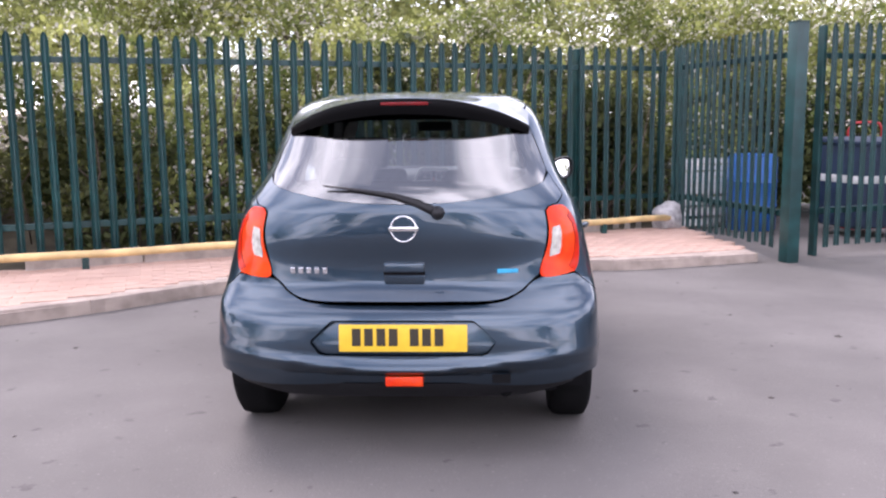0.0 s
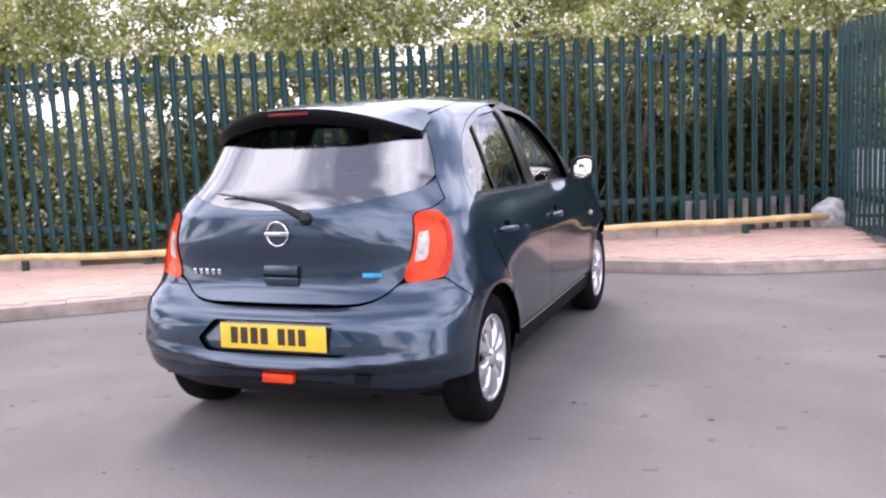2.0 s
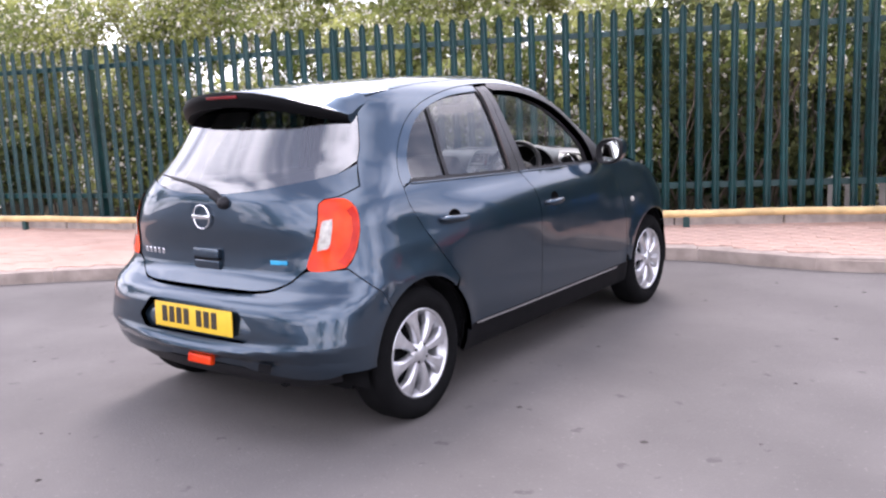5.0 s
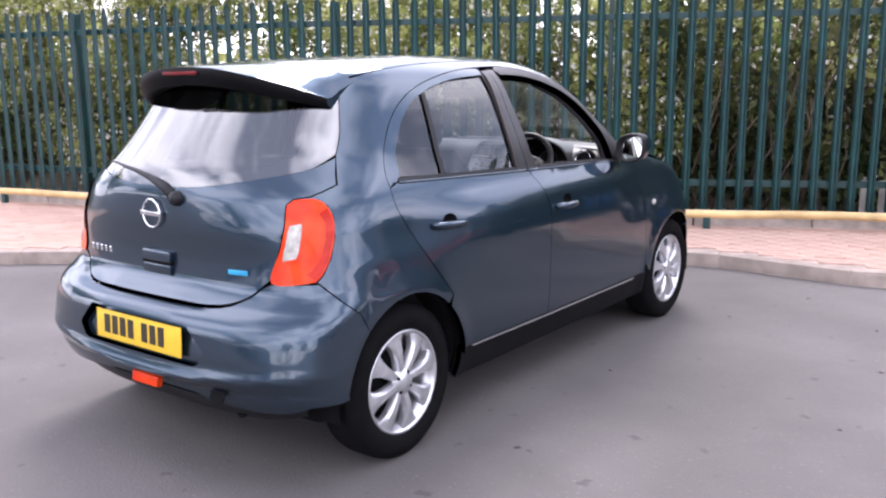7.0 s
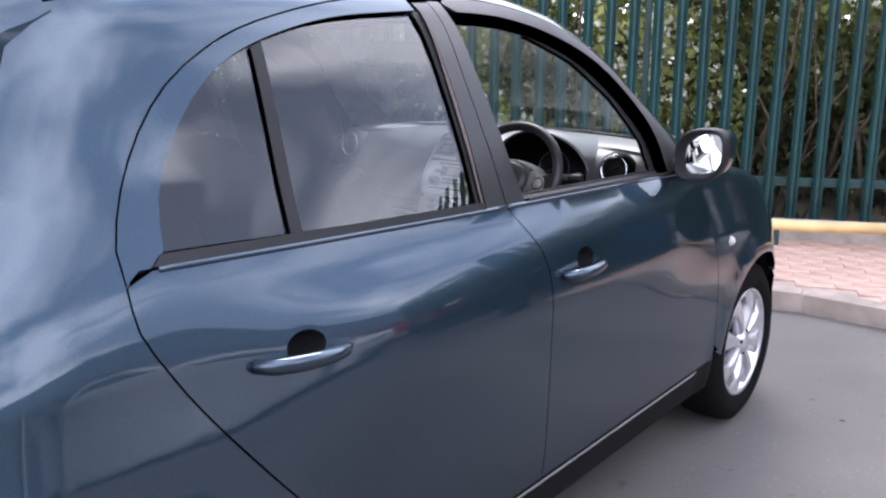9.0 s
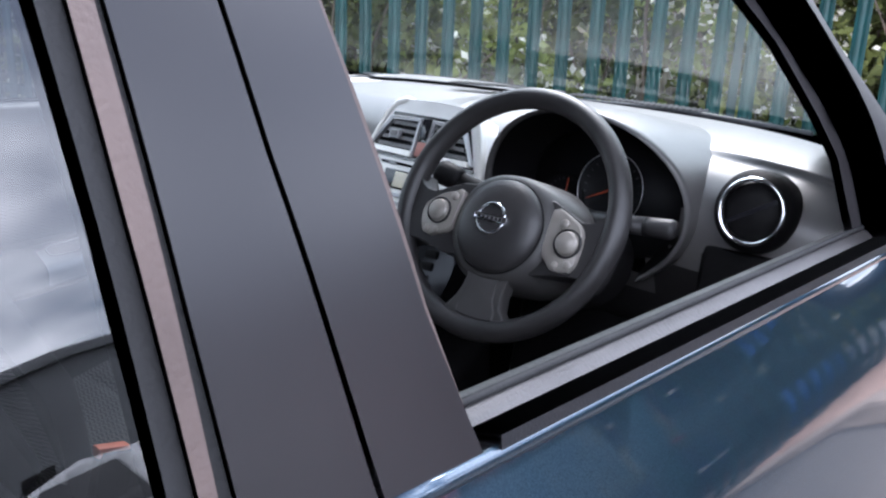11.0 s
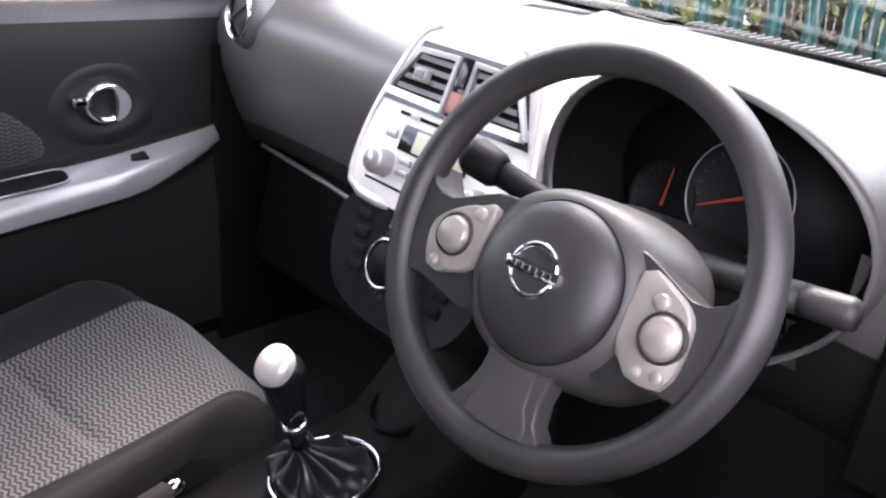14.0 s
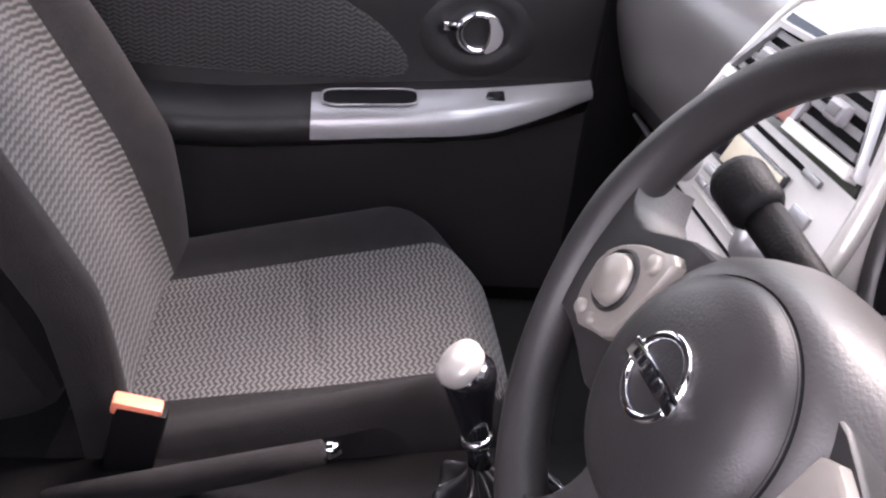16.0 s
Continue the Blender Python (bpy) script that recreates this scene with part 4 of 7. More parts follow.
def panel(name, loop, mat, parent, off=0.0, holes=(), step=0.045, depth=0.022, side=1, label="", lay=wrap, bulge=None):
    """A pressed panel: the outline, in unrolled metres, laid on the car's skin, with turned-in edges."""
    loops = [dense(l, step * 0.6) for l in (loop, *holes)]
    lo, hi = np.min(loops[0], 0), np.max(loops[0], 0)
    gx, gy = np.meshgrid(np.arange(lo[0] + step / 2, hi[0], step), np.arange(lo[1] + step / 2, hi[1], step))
    inner = np.stack([gx.ravel(), gy.ravel()], 1)
    keep = in_loop(inner, loops[0])
    for h in loops[1:]:
        keep &= ~in_loop(inner, h)
    allp = np.concatenate([np.array(l) for l in loops])
    if keep.any():
        near = np.array([np.min(np.hypot(*(allp - q).T)) for q in inner[keep]])
        inner = inner[keep][near > step * 0.35]
    else:
        inner = np.zeros((0, 2))
    flat = np.concatenate([allp, inner])
    edges, b = [], 0
    for l in loops:
        edges += [(b + i, b + (i + 1) % len(l)) for i in range(len(l))]
        b += len(l)
    v2, _, f2, *_ = delaunay_2d_cdt([Vector(p) for p in flat], edges, [], 0, 1e-6)
    q = np.array([tuple(v) for v in v2])
    cen = np.array([q[list(f)].mean(0) for f in f2])
    ok = in_loop(cen, loops[0])
    for h in loops[1:]:
        ok &= ~in_loop(cen, h)

    def place(q):
        p = lay(q)
        n = normals(p)
        o = off + (bulge(q) if bulge else 0)
        return p + n * (o[:, None] if isinstance(o, np.ndarray) else o), n
    p, n = place(q)
    if bulge:
        e = 0.004
        pu, pv = place(q + [e, 0])[0] - p, place(q + [0, e])[0] - p
        m = np.cross(pu, pv)
        m *= np.sign((m * n).sum(1))[:, None]
        n = m / np.linalg.norm(m, axis=1)[:, None]
    faces = []
    for f, k in zip(f2, ok):
        if k:
            f = list(f)
            c = np.cross(p[f[1]] - p[f[0]], p[f[2]] - p[f[0]])
            faces.append(tuple(f) if c @ n[f].mean(0) > 0 else tuple(f[::-1]))
    verts, norms = [p], [n]
    total = len(p)
    for l in loops:
        pl, nl = place(np.array(l))
        k = len(pl)
        t = np.roll(pl, -1, 0) - np.roll(pl, 1, 0)
        w = np.cross(t, nl)
        w /= np.linalg.norm(w, axis=1)[:, None] + 1e-9
        verts += [pl, pl - nl * depth]
        norms += [w, w]
        faces += [(total + i, total + (i + 1) % k, total + k + (i + 1) % k, total + k + i) for i in range(k)]
        total += 2 * k
    verts, norms = np.concatenate(verts), np.concatenate(norms)
    if side < 0:
        verts[:, 0] *= -1
        norms[:, 0] *= -1
        faces = [f[::-1] for f in faces]
    me = mesh_of(name, verts, faces, mat)
    me.normals_split_custom_set_from_vertices([tuple(v) for v in norms])
    ob = new(name, me)
    ob.parent = parent
    if label:
        ob["label"] = label
    return ob


def on_side(y, z):
    # unrolled place of a point on the flank, by its length and height
    o = shoot(np.array([[0.0, y, z]]), np.array([[1.0, 0, 0]]), 0, 1.2)[0]
    return unroll(o[0], y), z


def on_tail(x, z):
    o = shoot(np.array([[x, 1.2, z]]), np.array([[0, -1.0, 0]]), 0, 1.5)[0]
    return math.copysign(unroll(x, o[1]), x), z


def flank(*pts):
    return [on_side(*p) for p in pts]


def stern(*pts):
    return [on_tail(*p) for p in pts]


def mirrored(half):
    """Closes a half outline that runs up the right from the middle to the middle."""
    return list(half) + [(-x, z) for x, z in reversed(half)]


car = tagged(new("hatchback_car"), "slate-blue five-door hatchback parked on asphalt, driver's window down", "car")
GAP = 0.0017


def shrink(loop, d):
    # sets an outline back by d all round
    P = np.array(loop)
    area = sum(P[i - 1][0] * P[i][1] - P[i][0] * P[i - 1][1] for i in range(len(P)))
    out = []
    for i in range(len(P)):
        a, b, c = P[i - 1], P[i], P[(i + 1) % len(P)]
        u, v = b - a, c - b
        u, v = u / (np.linalg.norm(u) + 1e-9), v / (np.linalg.norm(v) + 1e-9)
        n = np.array([-(u[1] + v[1]), u[0] + v[0]])
        k = np.linalg.norm(n)
        if k < 1e-6:
            n = np.array([-u[1], u[0]])
            k = 1
        n = n / k * min(1.6, 1 / max(0.4, k / 2)) * (1 if area > 0 else -1)
        out.append(tuple(b + n * d))
    return out


# outlines on the flank, (length, height)
def arch(yc, a0, a1, r=0.338, n=22):
    return [(yc + r * math.cos(radians(a0 + (a1 - a0) * i / n)), 0.298 + r * math.sin(radians(a0 + (a1 - a0) * i / n))) for i in range(n + 1)]


def edge_z(y):
    # top of the painted doors
    return 1.010 + (0.032 * (1.45 - y) if y < 1.45 else -0.027 * (y - 1.45))


def belt(y):
    return edge_z(y) + 0.015


DOOR_BACK = spline([(0.613, 1.02), (0.614, 0.956), (0.652, 0.88), (0.71, 0.79), (0.795, 0.68), (0.875, 0.585)], 0.03)
SEAM = spline([(1.535, 1.012), (1.566, 0.962), (1.604, 0.905), (1.624, 0.85), (1.628, 0.76), (1.622, 0.55), (1.612, 0.345)], 0.04)
FRONT_SEAM = spline([(2.505, 1.0), (2.575, 0.93), (2.618, 0.83), (2.65, 0.65), (2.665, 0.5), (2.655, 0.345)], 0.04)
UPPER = spline([(0.613, 1.02), (0.617, 1.067), (0.655, 1.144), (0.708, 1.225), (0.775, 1.293), (0.87, 1.35), (0.99, 1.394), (1.2, 1.436), (1.45, 1.458), (1.66, 1.460),
                (1.85, 1.436), (2.02, 1.388), (2.18, 1.31), (2.34, 1.19), (2.44, 1.095), (2.505, 1.0)], 0.04)
REAR_GLASS_EDGE = spline([(0.690, 1.058), (0.712, 1.13), (0.765, 1.215), (0.84, 1.29), (0.955, 1.352), (1.16, 1.402), (1.425, 1.424)], 0.03)
FRONT_GLASS_EDGE = spline([(1.572, 1.425), (1.66, 1.423), (1.75, 1.416), (1.88, 1.392), (2.03, 1.345), (2.15, 1.285), (2.27, 1.185), (2.345, 1.07), (2.36, 0.988)], 0.03)
SILL_Z = 0.345


def shoulder(q):
    # the doors swell below the windows
    y, z = q[:, 0] - CX - ARC + CY0, q[:, 1]
    back = np.clip((1.8 - y) / 0.6, 0, 1)
    span = 0.12 + 0.025 * back
    t = np.clip((0.995 - z) / span, 0, 1)
    up = np.where(t < 0.54, t * 1.30, 0.702 + 0.298 * np.sin(np.clip((t - 0.54) / 0.46, 0, 1) * math.pi / 2))
    down = np.cos(np.clip((0.995 - span - z) / 0.25, 0, 1) * math.pi / 2) ** 2
    ends = np.clip((y - 0.64) / 0.5, 0, 1) * np.clip((2.66 - y) / 0.4, 0, 1)
    return (0.0235 + 0.009 * back) * np.where(z > 0.995 - span, up, down) * ends * ends * (3 - 2 * ends)


for side in (1, -1):
    word = "driver's side" if side > 0 else "passenger side"
    # rear door
    cups = []
    for cy, cz in ((0.892, 0.868), (1.792, 0.849)):
        c0 = np.array(on_side(cy, cz))
        cups.append((c0, [(c0[0] + 0.040 * math.cos(a), c0[1] + 0.027 * math.sin(a)) for a in [2 * math.pi * i / 24 for i in range(24)]]))
    door = panel("rear_door", shrink(flank(*DOOR_BACK, *arch(0.615, 46, 3), (0.958, SILL_Z), *SEAM[::-1], *[(y, edge_z(y)) for y in (1.50, 1.2, 0.9, 0.66)]), GAP), PAINT, car, side=side, holes=[cups[0][1]], bulge=shoulder, step=0.03, label="painted rear door skin")
    panel("door_frame", shrink(flank(*UPPER[:UPPER.index(min(UPPER, key=lambda p: abs(p[0] - 1.43)))], (1.43, 1.452), (1.428, 1.424), *REAR_GLASS_EDGE[::-1][1:], (0.672, 1.036), (0.64, 1.036)), 0.0015), PAINT, door, side=side, step=0.035)
    panel("window_pane", flank(*REAR_GLASS_EDGE, (1.428, 1.27), (1.432, 1.16), (1.440, belt(1.438))), REAR_SIDE_GLASS, door, off=-0.009, side=side, depth=0.003, step=0.08).visible_shadow = False
    panel("divider_bar", flank((0.958, 1.352), (0.984, 1.36), (0.952, belt(0.95)), (0.926, belt(0.93))), BLACK_TRIM, door, off=-0.002, side=side, depth=0.02)
    panel("belt_strip", flank(*[(y, edge_z(y) + 0.002) for y in (0.66, 0.9, 1.2, 1.455)], *[(y, belt(y) + 0.003) for y in (1.455, 1.2, 0.9, 0.68)]), BLACK_TRIM, door, off=0.004, side=side, depth=0.03, step=0.03)
    panel("pillar_cover", flank((1.444, 1.418), (1.449, 1.28), (1.4525, 1.2), (1.4555, 1.12), (1.462, edge_z(1.46) + 0.004), (1.533, edge_z(1.535) + 0.003), (1.508, 1.175), (1.497, 1.28), (1.492, 1.443), (1.436, 1.44)), PILLAR_FILM, door, off=0.001, side=side, step=0.035, label="satin black pillar cover")
    # front door
    fdoor = panel("front_door", shrink(flank(*SEAM, *FRONT_SEAM[::-1], *[(y, edge_z(y)) for y in (2.45, 2.2, 1.9, 1.62, 1.54)]), GAP), PAINT, car, side=side, holes=[cups[1][1]], bulge=shoulder, step=0.03, label="painted front door skin")
    panel("pillar_cover", flank((1.500, 1.28), (1.511, 1.175), (1.537, edge_z(1.54) + 0.003), (1.609, edge_z(1.61) + 0.003), (1.584, 1.09), (1.571, 1.16), (1.557, 1.24), (1.548, 1.30), (1.534, 1.425), (1.536, 1.446), (1.495, 1.446)), PILLAR_FILM, fdoor, off=0.001, side=side, step=0.035, depth=0.012, label="satin black pillar cover")
    panel("pillar_seal", flank((1.585, edge_z(1.6) + 0.003), (1.622, edge_z(1.62) + 0.003), (1.600, 1.09), (1.588, 1.16), (1.573, 1.24), (1.564, 1.30), (1.549, 1.43), (1.52, 1.43), (1.535, 1.25), (1.56, 1.12)), TRIM_BEIGE, fdoor, off=-0.014, side=side, depth=0.02, step=0.03, label="brown-grey pillar seal")
    top_f = [p for p in UPPER if p[0] > 1.56]
    panel("door_frame", shrink(flank((1.542, 1.445), *top_f, (2.40, edge_z(2.4) + 0.002), *FRONT_GLASS_EDGE[::-1]), 0.0015), FRAME_BLACK, fdoor, side=side, step=0.03, depth=0.04, label="black window frame")
    panel("belt_strip", flank(*[(y, edge_z(y) + 0.002) for y in (1.62, 1.9, 2.2, 2.42)], *[(y, edge_z(y) + 0.010) for y in (2.42, 2.2, 1.9, 1.622)]), BLACK_TRIM, fdoor, off=0.004, side=side, depth=0.05, step=0.03)
    panel("window_seal", flank((1.437, 1.42), (1.434, 1.27), (1.4375, 1.16), (1.444, belt(1.44)), (1.4515, belt(1.45)), (1.4485, 1.16), (1.4445, 1.27), (1.441, 1.42)), TRIM_BEIGE, door, off=0.003, side=side, depth=0.004, step=0.03, label="brown-grey window seal")
    panel("seal_base", flank((1.418, 1.425), (1.424, 1.27), (1.429, 1.16), (1.434, belt(1.43)), (1.47, belt(1.45)), (1.465, 1.16), (1.455, 1.27), (1.45, 1.425)), RUBBER, door, off=-0.003, side=side, depth=0.02, step=0.04)
    for dd, ya, yb in ((door, 0.67, 1.530), (fdoor, 1.540, 2.44)):
        ys = [ya + (yb - ya) * i / 24 for i in range(25)]
        q3 = wrap(np.array([on_side(y, edge_z(y) - 0.001) for y in ys]))
        part("door_edge", tube([(side * (q[0] - 0.001), q[1], q[2]) for q in q3], 0.0060, 8), PAINT, dd, "rolled painted door edge")
    if side < 0:
        panel("window_pane", flank(*FRONT_GLASS_EDGE, (1.625, belt(1.625)), (1.59, 1.15), (1.588, 1.28)), GLASS, fdoor, off=-0.009, side=side, depth=0.003, step=0.08).visible_shadow = False
    for (d, y0, y1, z0, z1), (c0, cup_loop) in zip(((door, 0.785, 0.975, 0.872, 0.862), (fdoor, 1.678, 1.866, 0.840, 0.842)), cups):
        # body-coloured cup drawn near black: the shade in the hollow is its colour
        panel("handle_cup", cup_loop, DARK, d, side=side, depth=0.001, step=0.005, bulge=lambda q, c0=c0: shoulder(q) - 0.030 * np.clip(1 - ((q[:, 0] - c0[0]) / 0.040) ** 2 - ((q[:, 1] - c0[1]) / 0.027) ** 2, 0, 1) ** 0.6)
        hq = [np.array([on_side(y0 + (y1 - y0) * t, z0 + (z1 - z0) * t - 0.010)]) for t in (0, 0.12, 0.3, 0.5, 0.7, 0.88, 1)]
        hp = [wrap(q)[0] + np.array([shoulder(q)[0], 0, 0]) for q in hq]
        hn = [0.002, 0.018, 0.028, 0.031, 0.029, 0.019, 0.003]
        hv = tube([(side * (q[0] + k), q[1], q[2]) for q, k in zip(hp, hn)], [0.012, 0.0175, 0.0185, 0.0185, 0.0175, 0.0145, 0.009], 14, 0.75)
        part("handle", hv, PAINT, d, "body-coloured pull handle")
    # body side: quarter panel, roof rail, windscreen pillar
    rail = spline([(2.565, 1.035), (2.50, 1.13), (2.37, 1.265), (2.2, 1.382), (2.05, 1.446), (1.85, 1.480), (1.6, 1.487), (1.3, 1.482), (1.0, 1.466), (0.78, 1.443), (0.655, 1.418)], 0.05)
    hatch_side = [on_tail(x, z) for x, z in spline([(0.505, 1.408), (0.527, 1.36), (0.560, 1.28), (0.590, 1.20), (0.606, 1.15), (0.640, 1.095), (0.672, 1.050), (0.640, 1.016)], 0.03)]
    lamp_loop = [(unroll(x, y), z) for x, y, z in ((0.564, 0.179, 0.725), (0.709, 0.247, 0.733), (0.722, 0.264, 0.753), (0.731, 0.296, 0.808), (0.727, 0.323, 0.881), (0.710, 0.338, 0.946), (0.686, 0.333, 0.984), (0.655, 0.314, 1.008), (0.599, 0.262, 1.006), (0.585, 0.244, 0.990), (0.595, 0.222, 0.923), (0.589, 0.202, 0.847))]
    outer = lamp_loop[1:9]
    seam_y = flank((0.345, 0.62), (0.375, 0.548))
    quarter = panel("side_panel", shrink([*flank(*UPPER[::-1]), *flank(*DOOR_BACK[1:], *arch(0.615, 49, 133)), *seam_y[::-1][1:], *[(outer[0][0] + 0.008, 0.7285)], *outer, *hatch_side[::-1], *flank(*rail[::-1])], GAP), PAINT, car, side=side, label="painted rear quarter and roof rail")
    # tail lamp
    lamp = panel("tail_light", shrink(spline(lamp_loop, 0.02, True), 0.002), LAMP_RED, car, off=0.006, side=side, depth=0.04, step=0.02, label="red tail light with a clear inner lens")
    lens = [(unroll(x, y), z) for x, y, z in ((0.600, 0.203, 0.803), (0.640, 0.224, 0.812), (0.648, 0.238, 0.86), (0.645, 0.250, 0.928), (0.612, 0.232, 0.922), (0.606, 0.215, 0.86))]
    rim_in = [(a[0] - 0.030, 0.862 + (a[1] - 0.862) * 0.80) for a in lamp_loop[1:7]]
    panel("outer_lens", shrink([*lamp_loop[1:7], *rim_in[::-1]], 0.005), LAMP_DEEP, lamp, off=0.0085, side=side, depth=0.003, step=0.02, label="deeper red outer lens band")
    panel("clear_lens", spline(lens, 0.02, True), LAMP_CLEAR, lamp, off=0.0085, side=side, depth=0.006, step=0.02, label="ribbed clear lens")
    # sill
    # sill, coloured as dark as the shadow it lies in
    sill = panel("sill", shrink(flank((0.955, SILL_Z), *arch(0.615, 8, -14, 0.342, 4), (0.95, 0.20), (2.66, 0.20), *arch(3.05, 194, 172, 0.342, 4), (2.70, SILL_Z)), GAP), SILL_SHADE, car, side=side, off=-0.022, label="side sill darkened as in shadow")
    panel("sill_trim", flank((1.02, 0.336), (1.5, 0.332), (2.52, 0.331), (2.54, 0.340), (1.5, 0.341), (1.0, 0.344)), SATIN_SILVER, sill, off=0.002, side=side, depth=0.004, step=0.02, label="bright strip along the sill")
    # front wing
    wing = panel("front_wing", shrink(flank(*FRONT_SEAM[:-1], *arch(3.05, 172, 40), (3.36, 0.60), (3.43, 0.70), (3.40, 0.80), (3.25, 0.868), (3.0, 0.935), (2.75, 0.985), (2.60, 1.012)), GAP), PAINT, car, side=side)
    rp = wrap(np.array([on_side(2.765, 0.727)]))[0]
    part("indicator_repeater", moved(lathe([(0, 0.016), (0.010, 0.013), (0.016, 0.004), (0.017, 0)], 20), pose(side * rp[0], rp[1], rp[2], 0, 90 * side, 0)), LAMP_CLEAR, wing, "small clear side repeater")
    # wheel wells
    for yw in (0.615, 3.05):
        part("wheel_well", grid(lambda u, v: (side * v, yw + 0.348 * math.cos(u), 0.298 + 0.348 * math.sin(u)), [radians(-12 + 204 * i / 30) for i in range(31)], [0.48, 0.6, 0.7, 0.775]), DARK, car)
    # dark inner shell behind the panel gaps
    panel("inner_shell", flank((0.30, 0.55), (0.30, 1.0), (1.0, 1.0), (1.9, 0.975), (2.6, 0.96), (3.3, 0.82), (3.42, 0.6), *arch(3.05, 40, 172, 0.352), (2.7, 0.22), (0.96, 0.22), *arch(0.615, 4, 135, 0.352)), DARK, car, off=-0.055, side=side, depth=0.004, step=0.09)

# tailgate
HATCH_LOW = [(0.0, 0.626), (0.2, 0.627), (0.345, 0.631), (0.43, 0.645), (0.49, 0.675), (0.532, 0.712), (0.560, 0.735), (0.5877, 0.847), (0.5945, 0.923), (0.5848, 0.990), (0.599, 1.0085), (0.638, 1.0165), (0.670, 1.050)]
GLASS_LOW = [(0.585, 1.105), (0.53, 1.088), (0.47, 1.076), (0.36, 1.057), (0.265, 1.044), (0.13, 1.034), (0.0, 1.031)]
lower = stern(*spline(HATCH_LOW[:6], 0.03), *HATCH_LOW[6:]) + stern((0.640, 1.092), (0.612, 1.138))
tailgate = panel("tailgate", shrink(mirrored([*lower, *stern(*spline(GLASS_LOW, 0.04))])[:-1], GAP), PAINT, car, label="painted tailgate", depth=0.03,
                 step=0.025, bulge=lambda q: 0.015 * np.clip((0.708 - 0.02 * (q[:, 0] / 0.5) ** 2 - q[:, 1]) / 0.05, 0, 1) * np.clip(1.6 - np.abs(q[:, 0]) / 0.35, 0, 1))
win_side = [(0.592, 1.118), (0.605, 1.150), (0.5888, 1.20), (0.5588, 1.28), (0.5258, 1.36), (0.504, 1.406)]
rear_window = panel("rear_window", mirrored([*stern(*spline(GLASS_LOW[::-1], 0.04)), *stern(*spline(win_side, 0.03)), *stern((0.3, 1.425), (0.0, 1.432))])[:-1], REAR_GLASS, tailgate, off=-0.002, depth=0.004, step=0.06)
rear_window.visible_shadow = False
panel("glass_border", mirrored([*stern(*spline(GLASS_LOW[::-1], 0.04)), *stern(*spline(win_side, 0.03)), *stern((0.3, 1.425), (0.0, 1.432))])[:-1], GLOSS_BLACK, tailgate, off=-0.006, depth=0.004, step=0.05,
      holes=[mirrored([*stern((0.0, 1.062), (0.265, 1.078), (0.44, 1.11), (0.515, 1.145), (0.515, 1.19), (0.49, 1.26), (0.455, 1.33), (0.43, 1.36), (0.2, 1.375), (0.0, 1.378))])[:-1]])
# spoiler: a lip that reaches back over the window
SPOILER_HALF = 0.532


def spoiler_shape(x, k):
    u = abs(x) / SPOILER_HALF
    y_tip = 0.274 + 0.233 * u ** 3
    z_tip = 1.461 - 0.119 * u ** 2.4
    root_y = 0.575 + 0.075 * u ** 2
    root_z = float(from_top(np.array([[x, root_y]]))[0][2]) + 0.0015
    drop = 0.066 * (1 - 0.45 * u ** 4)
    k_ = 1 - u ** 4
    prof = [(root_y, root_z), (root_y - 0.03, root_z - 0.0035 - 0.012 * u ** 3), (root_y * 0.5 + y_tip * 0.5, (root_z + z_tip) / 2 + 0.006 * k_), (y_tip + 0.03, z_tip + 0.006), (y_tip + 0.006, z_tip + 0.002),
            (y_tip + 0.006, z_tip + 0.001), (y_tip, z_tip - 0.008), (y_tip + 0.006, z_tip - drop * 0.6), (y_tip + 0.022, z_tip - drop), (y_tip + 0.10 + 0.02 * k_, z_tip - drop + 0.004), (y_tip + 0.115 + 0.06 * k_, z_tip - drop + 0.004 + 0.02 * k_)]
    y, z = prof[k]
    return (x, y, z)


xs = [SPOILER_HALF * (-1 + 2 * i / 44) for i in range(45)]
cap = [spoiler_shape(SPOILER_HALF, k) for k in range(11)]
ends = merge(([(x, y, z) for x, y, z in cap], [tuple(range(11))]), ([(-x, y, z) for x, y, z in cap], [tuple(range(11))[::-1]]))
spoiler = part("spoiler", merge(grid(lambda x, k: spoiler_shape(x, k), xs, range(5)), ends), PAINT, tailgate, "painted roof spoiler over the rear window", angle=50)
part("spoiler_lip", grid(lambda x, k: spoiler_shape(x, k), xs, range(5, 11)), material("spoiler_black", (0.0035, 0.0035, 0.004), 0.5, spec=0.08), tailgate, "black underside of the spoiler", angle=60)
part("brake_lamp", box((0.20, 0.012, 0.014), (0.0, 0.276, 1.440), (8, 0, 0), 0.004), material("dim_red_lens", (0.16, 0.008, 0.010), 0.2), tailgate, "high dark red brake light")
# wiper
part("wiper_arm", tube([(0.145, 0.118, 0.995), (0.06, 0.128, 1.035), (-0.03, 0.133, 1.064), (-0.15, 0.150, 1.083), (-0.335, 0.178, 1.106)], [0.022, 0.019, 0.012, 0.008, 0.004], 10, 0.7), BLACK_TRIM, tailgate)
part("wiper_pivot", moved(lathe([(0, 0.034), (0.018, 0.032), (0.026, 0.018), (0.029, 0)], 18), pose(0.142, 0.128, 0.995, 90, 0, 0)), BLACK_TRIM, tailgate)
part("emblem", merge(moved(lathe([(0.047, 0.002), (0.052, 0.008), (0.057, 0.002), (0.052, -0.003)], 40, None, True), pose(0.003, 0.110, 0.932, 90, 0, 0)),), CHROME, tailgate, "chrome ring emblem with a bar")
part("emblem_bar", box((0.122, 0.012, 0.018), (0.003, 0.107, 0.932), (0, 0, 0), 0.003), CHROME, tailgate)
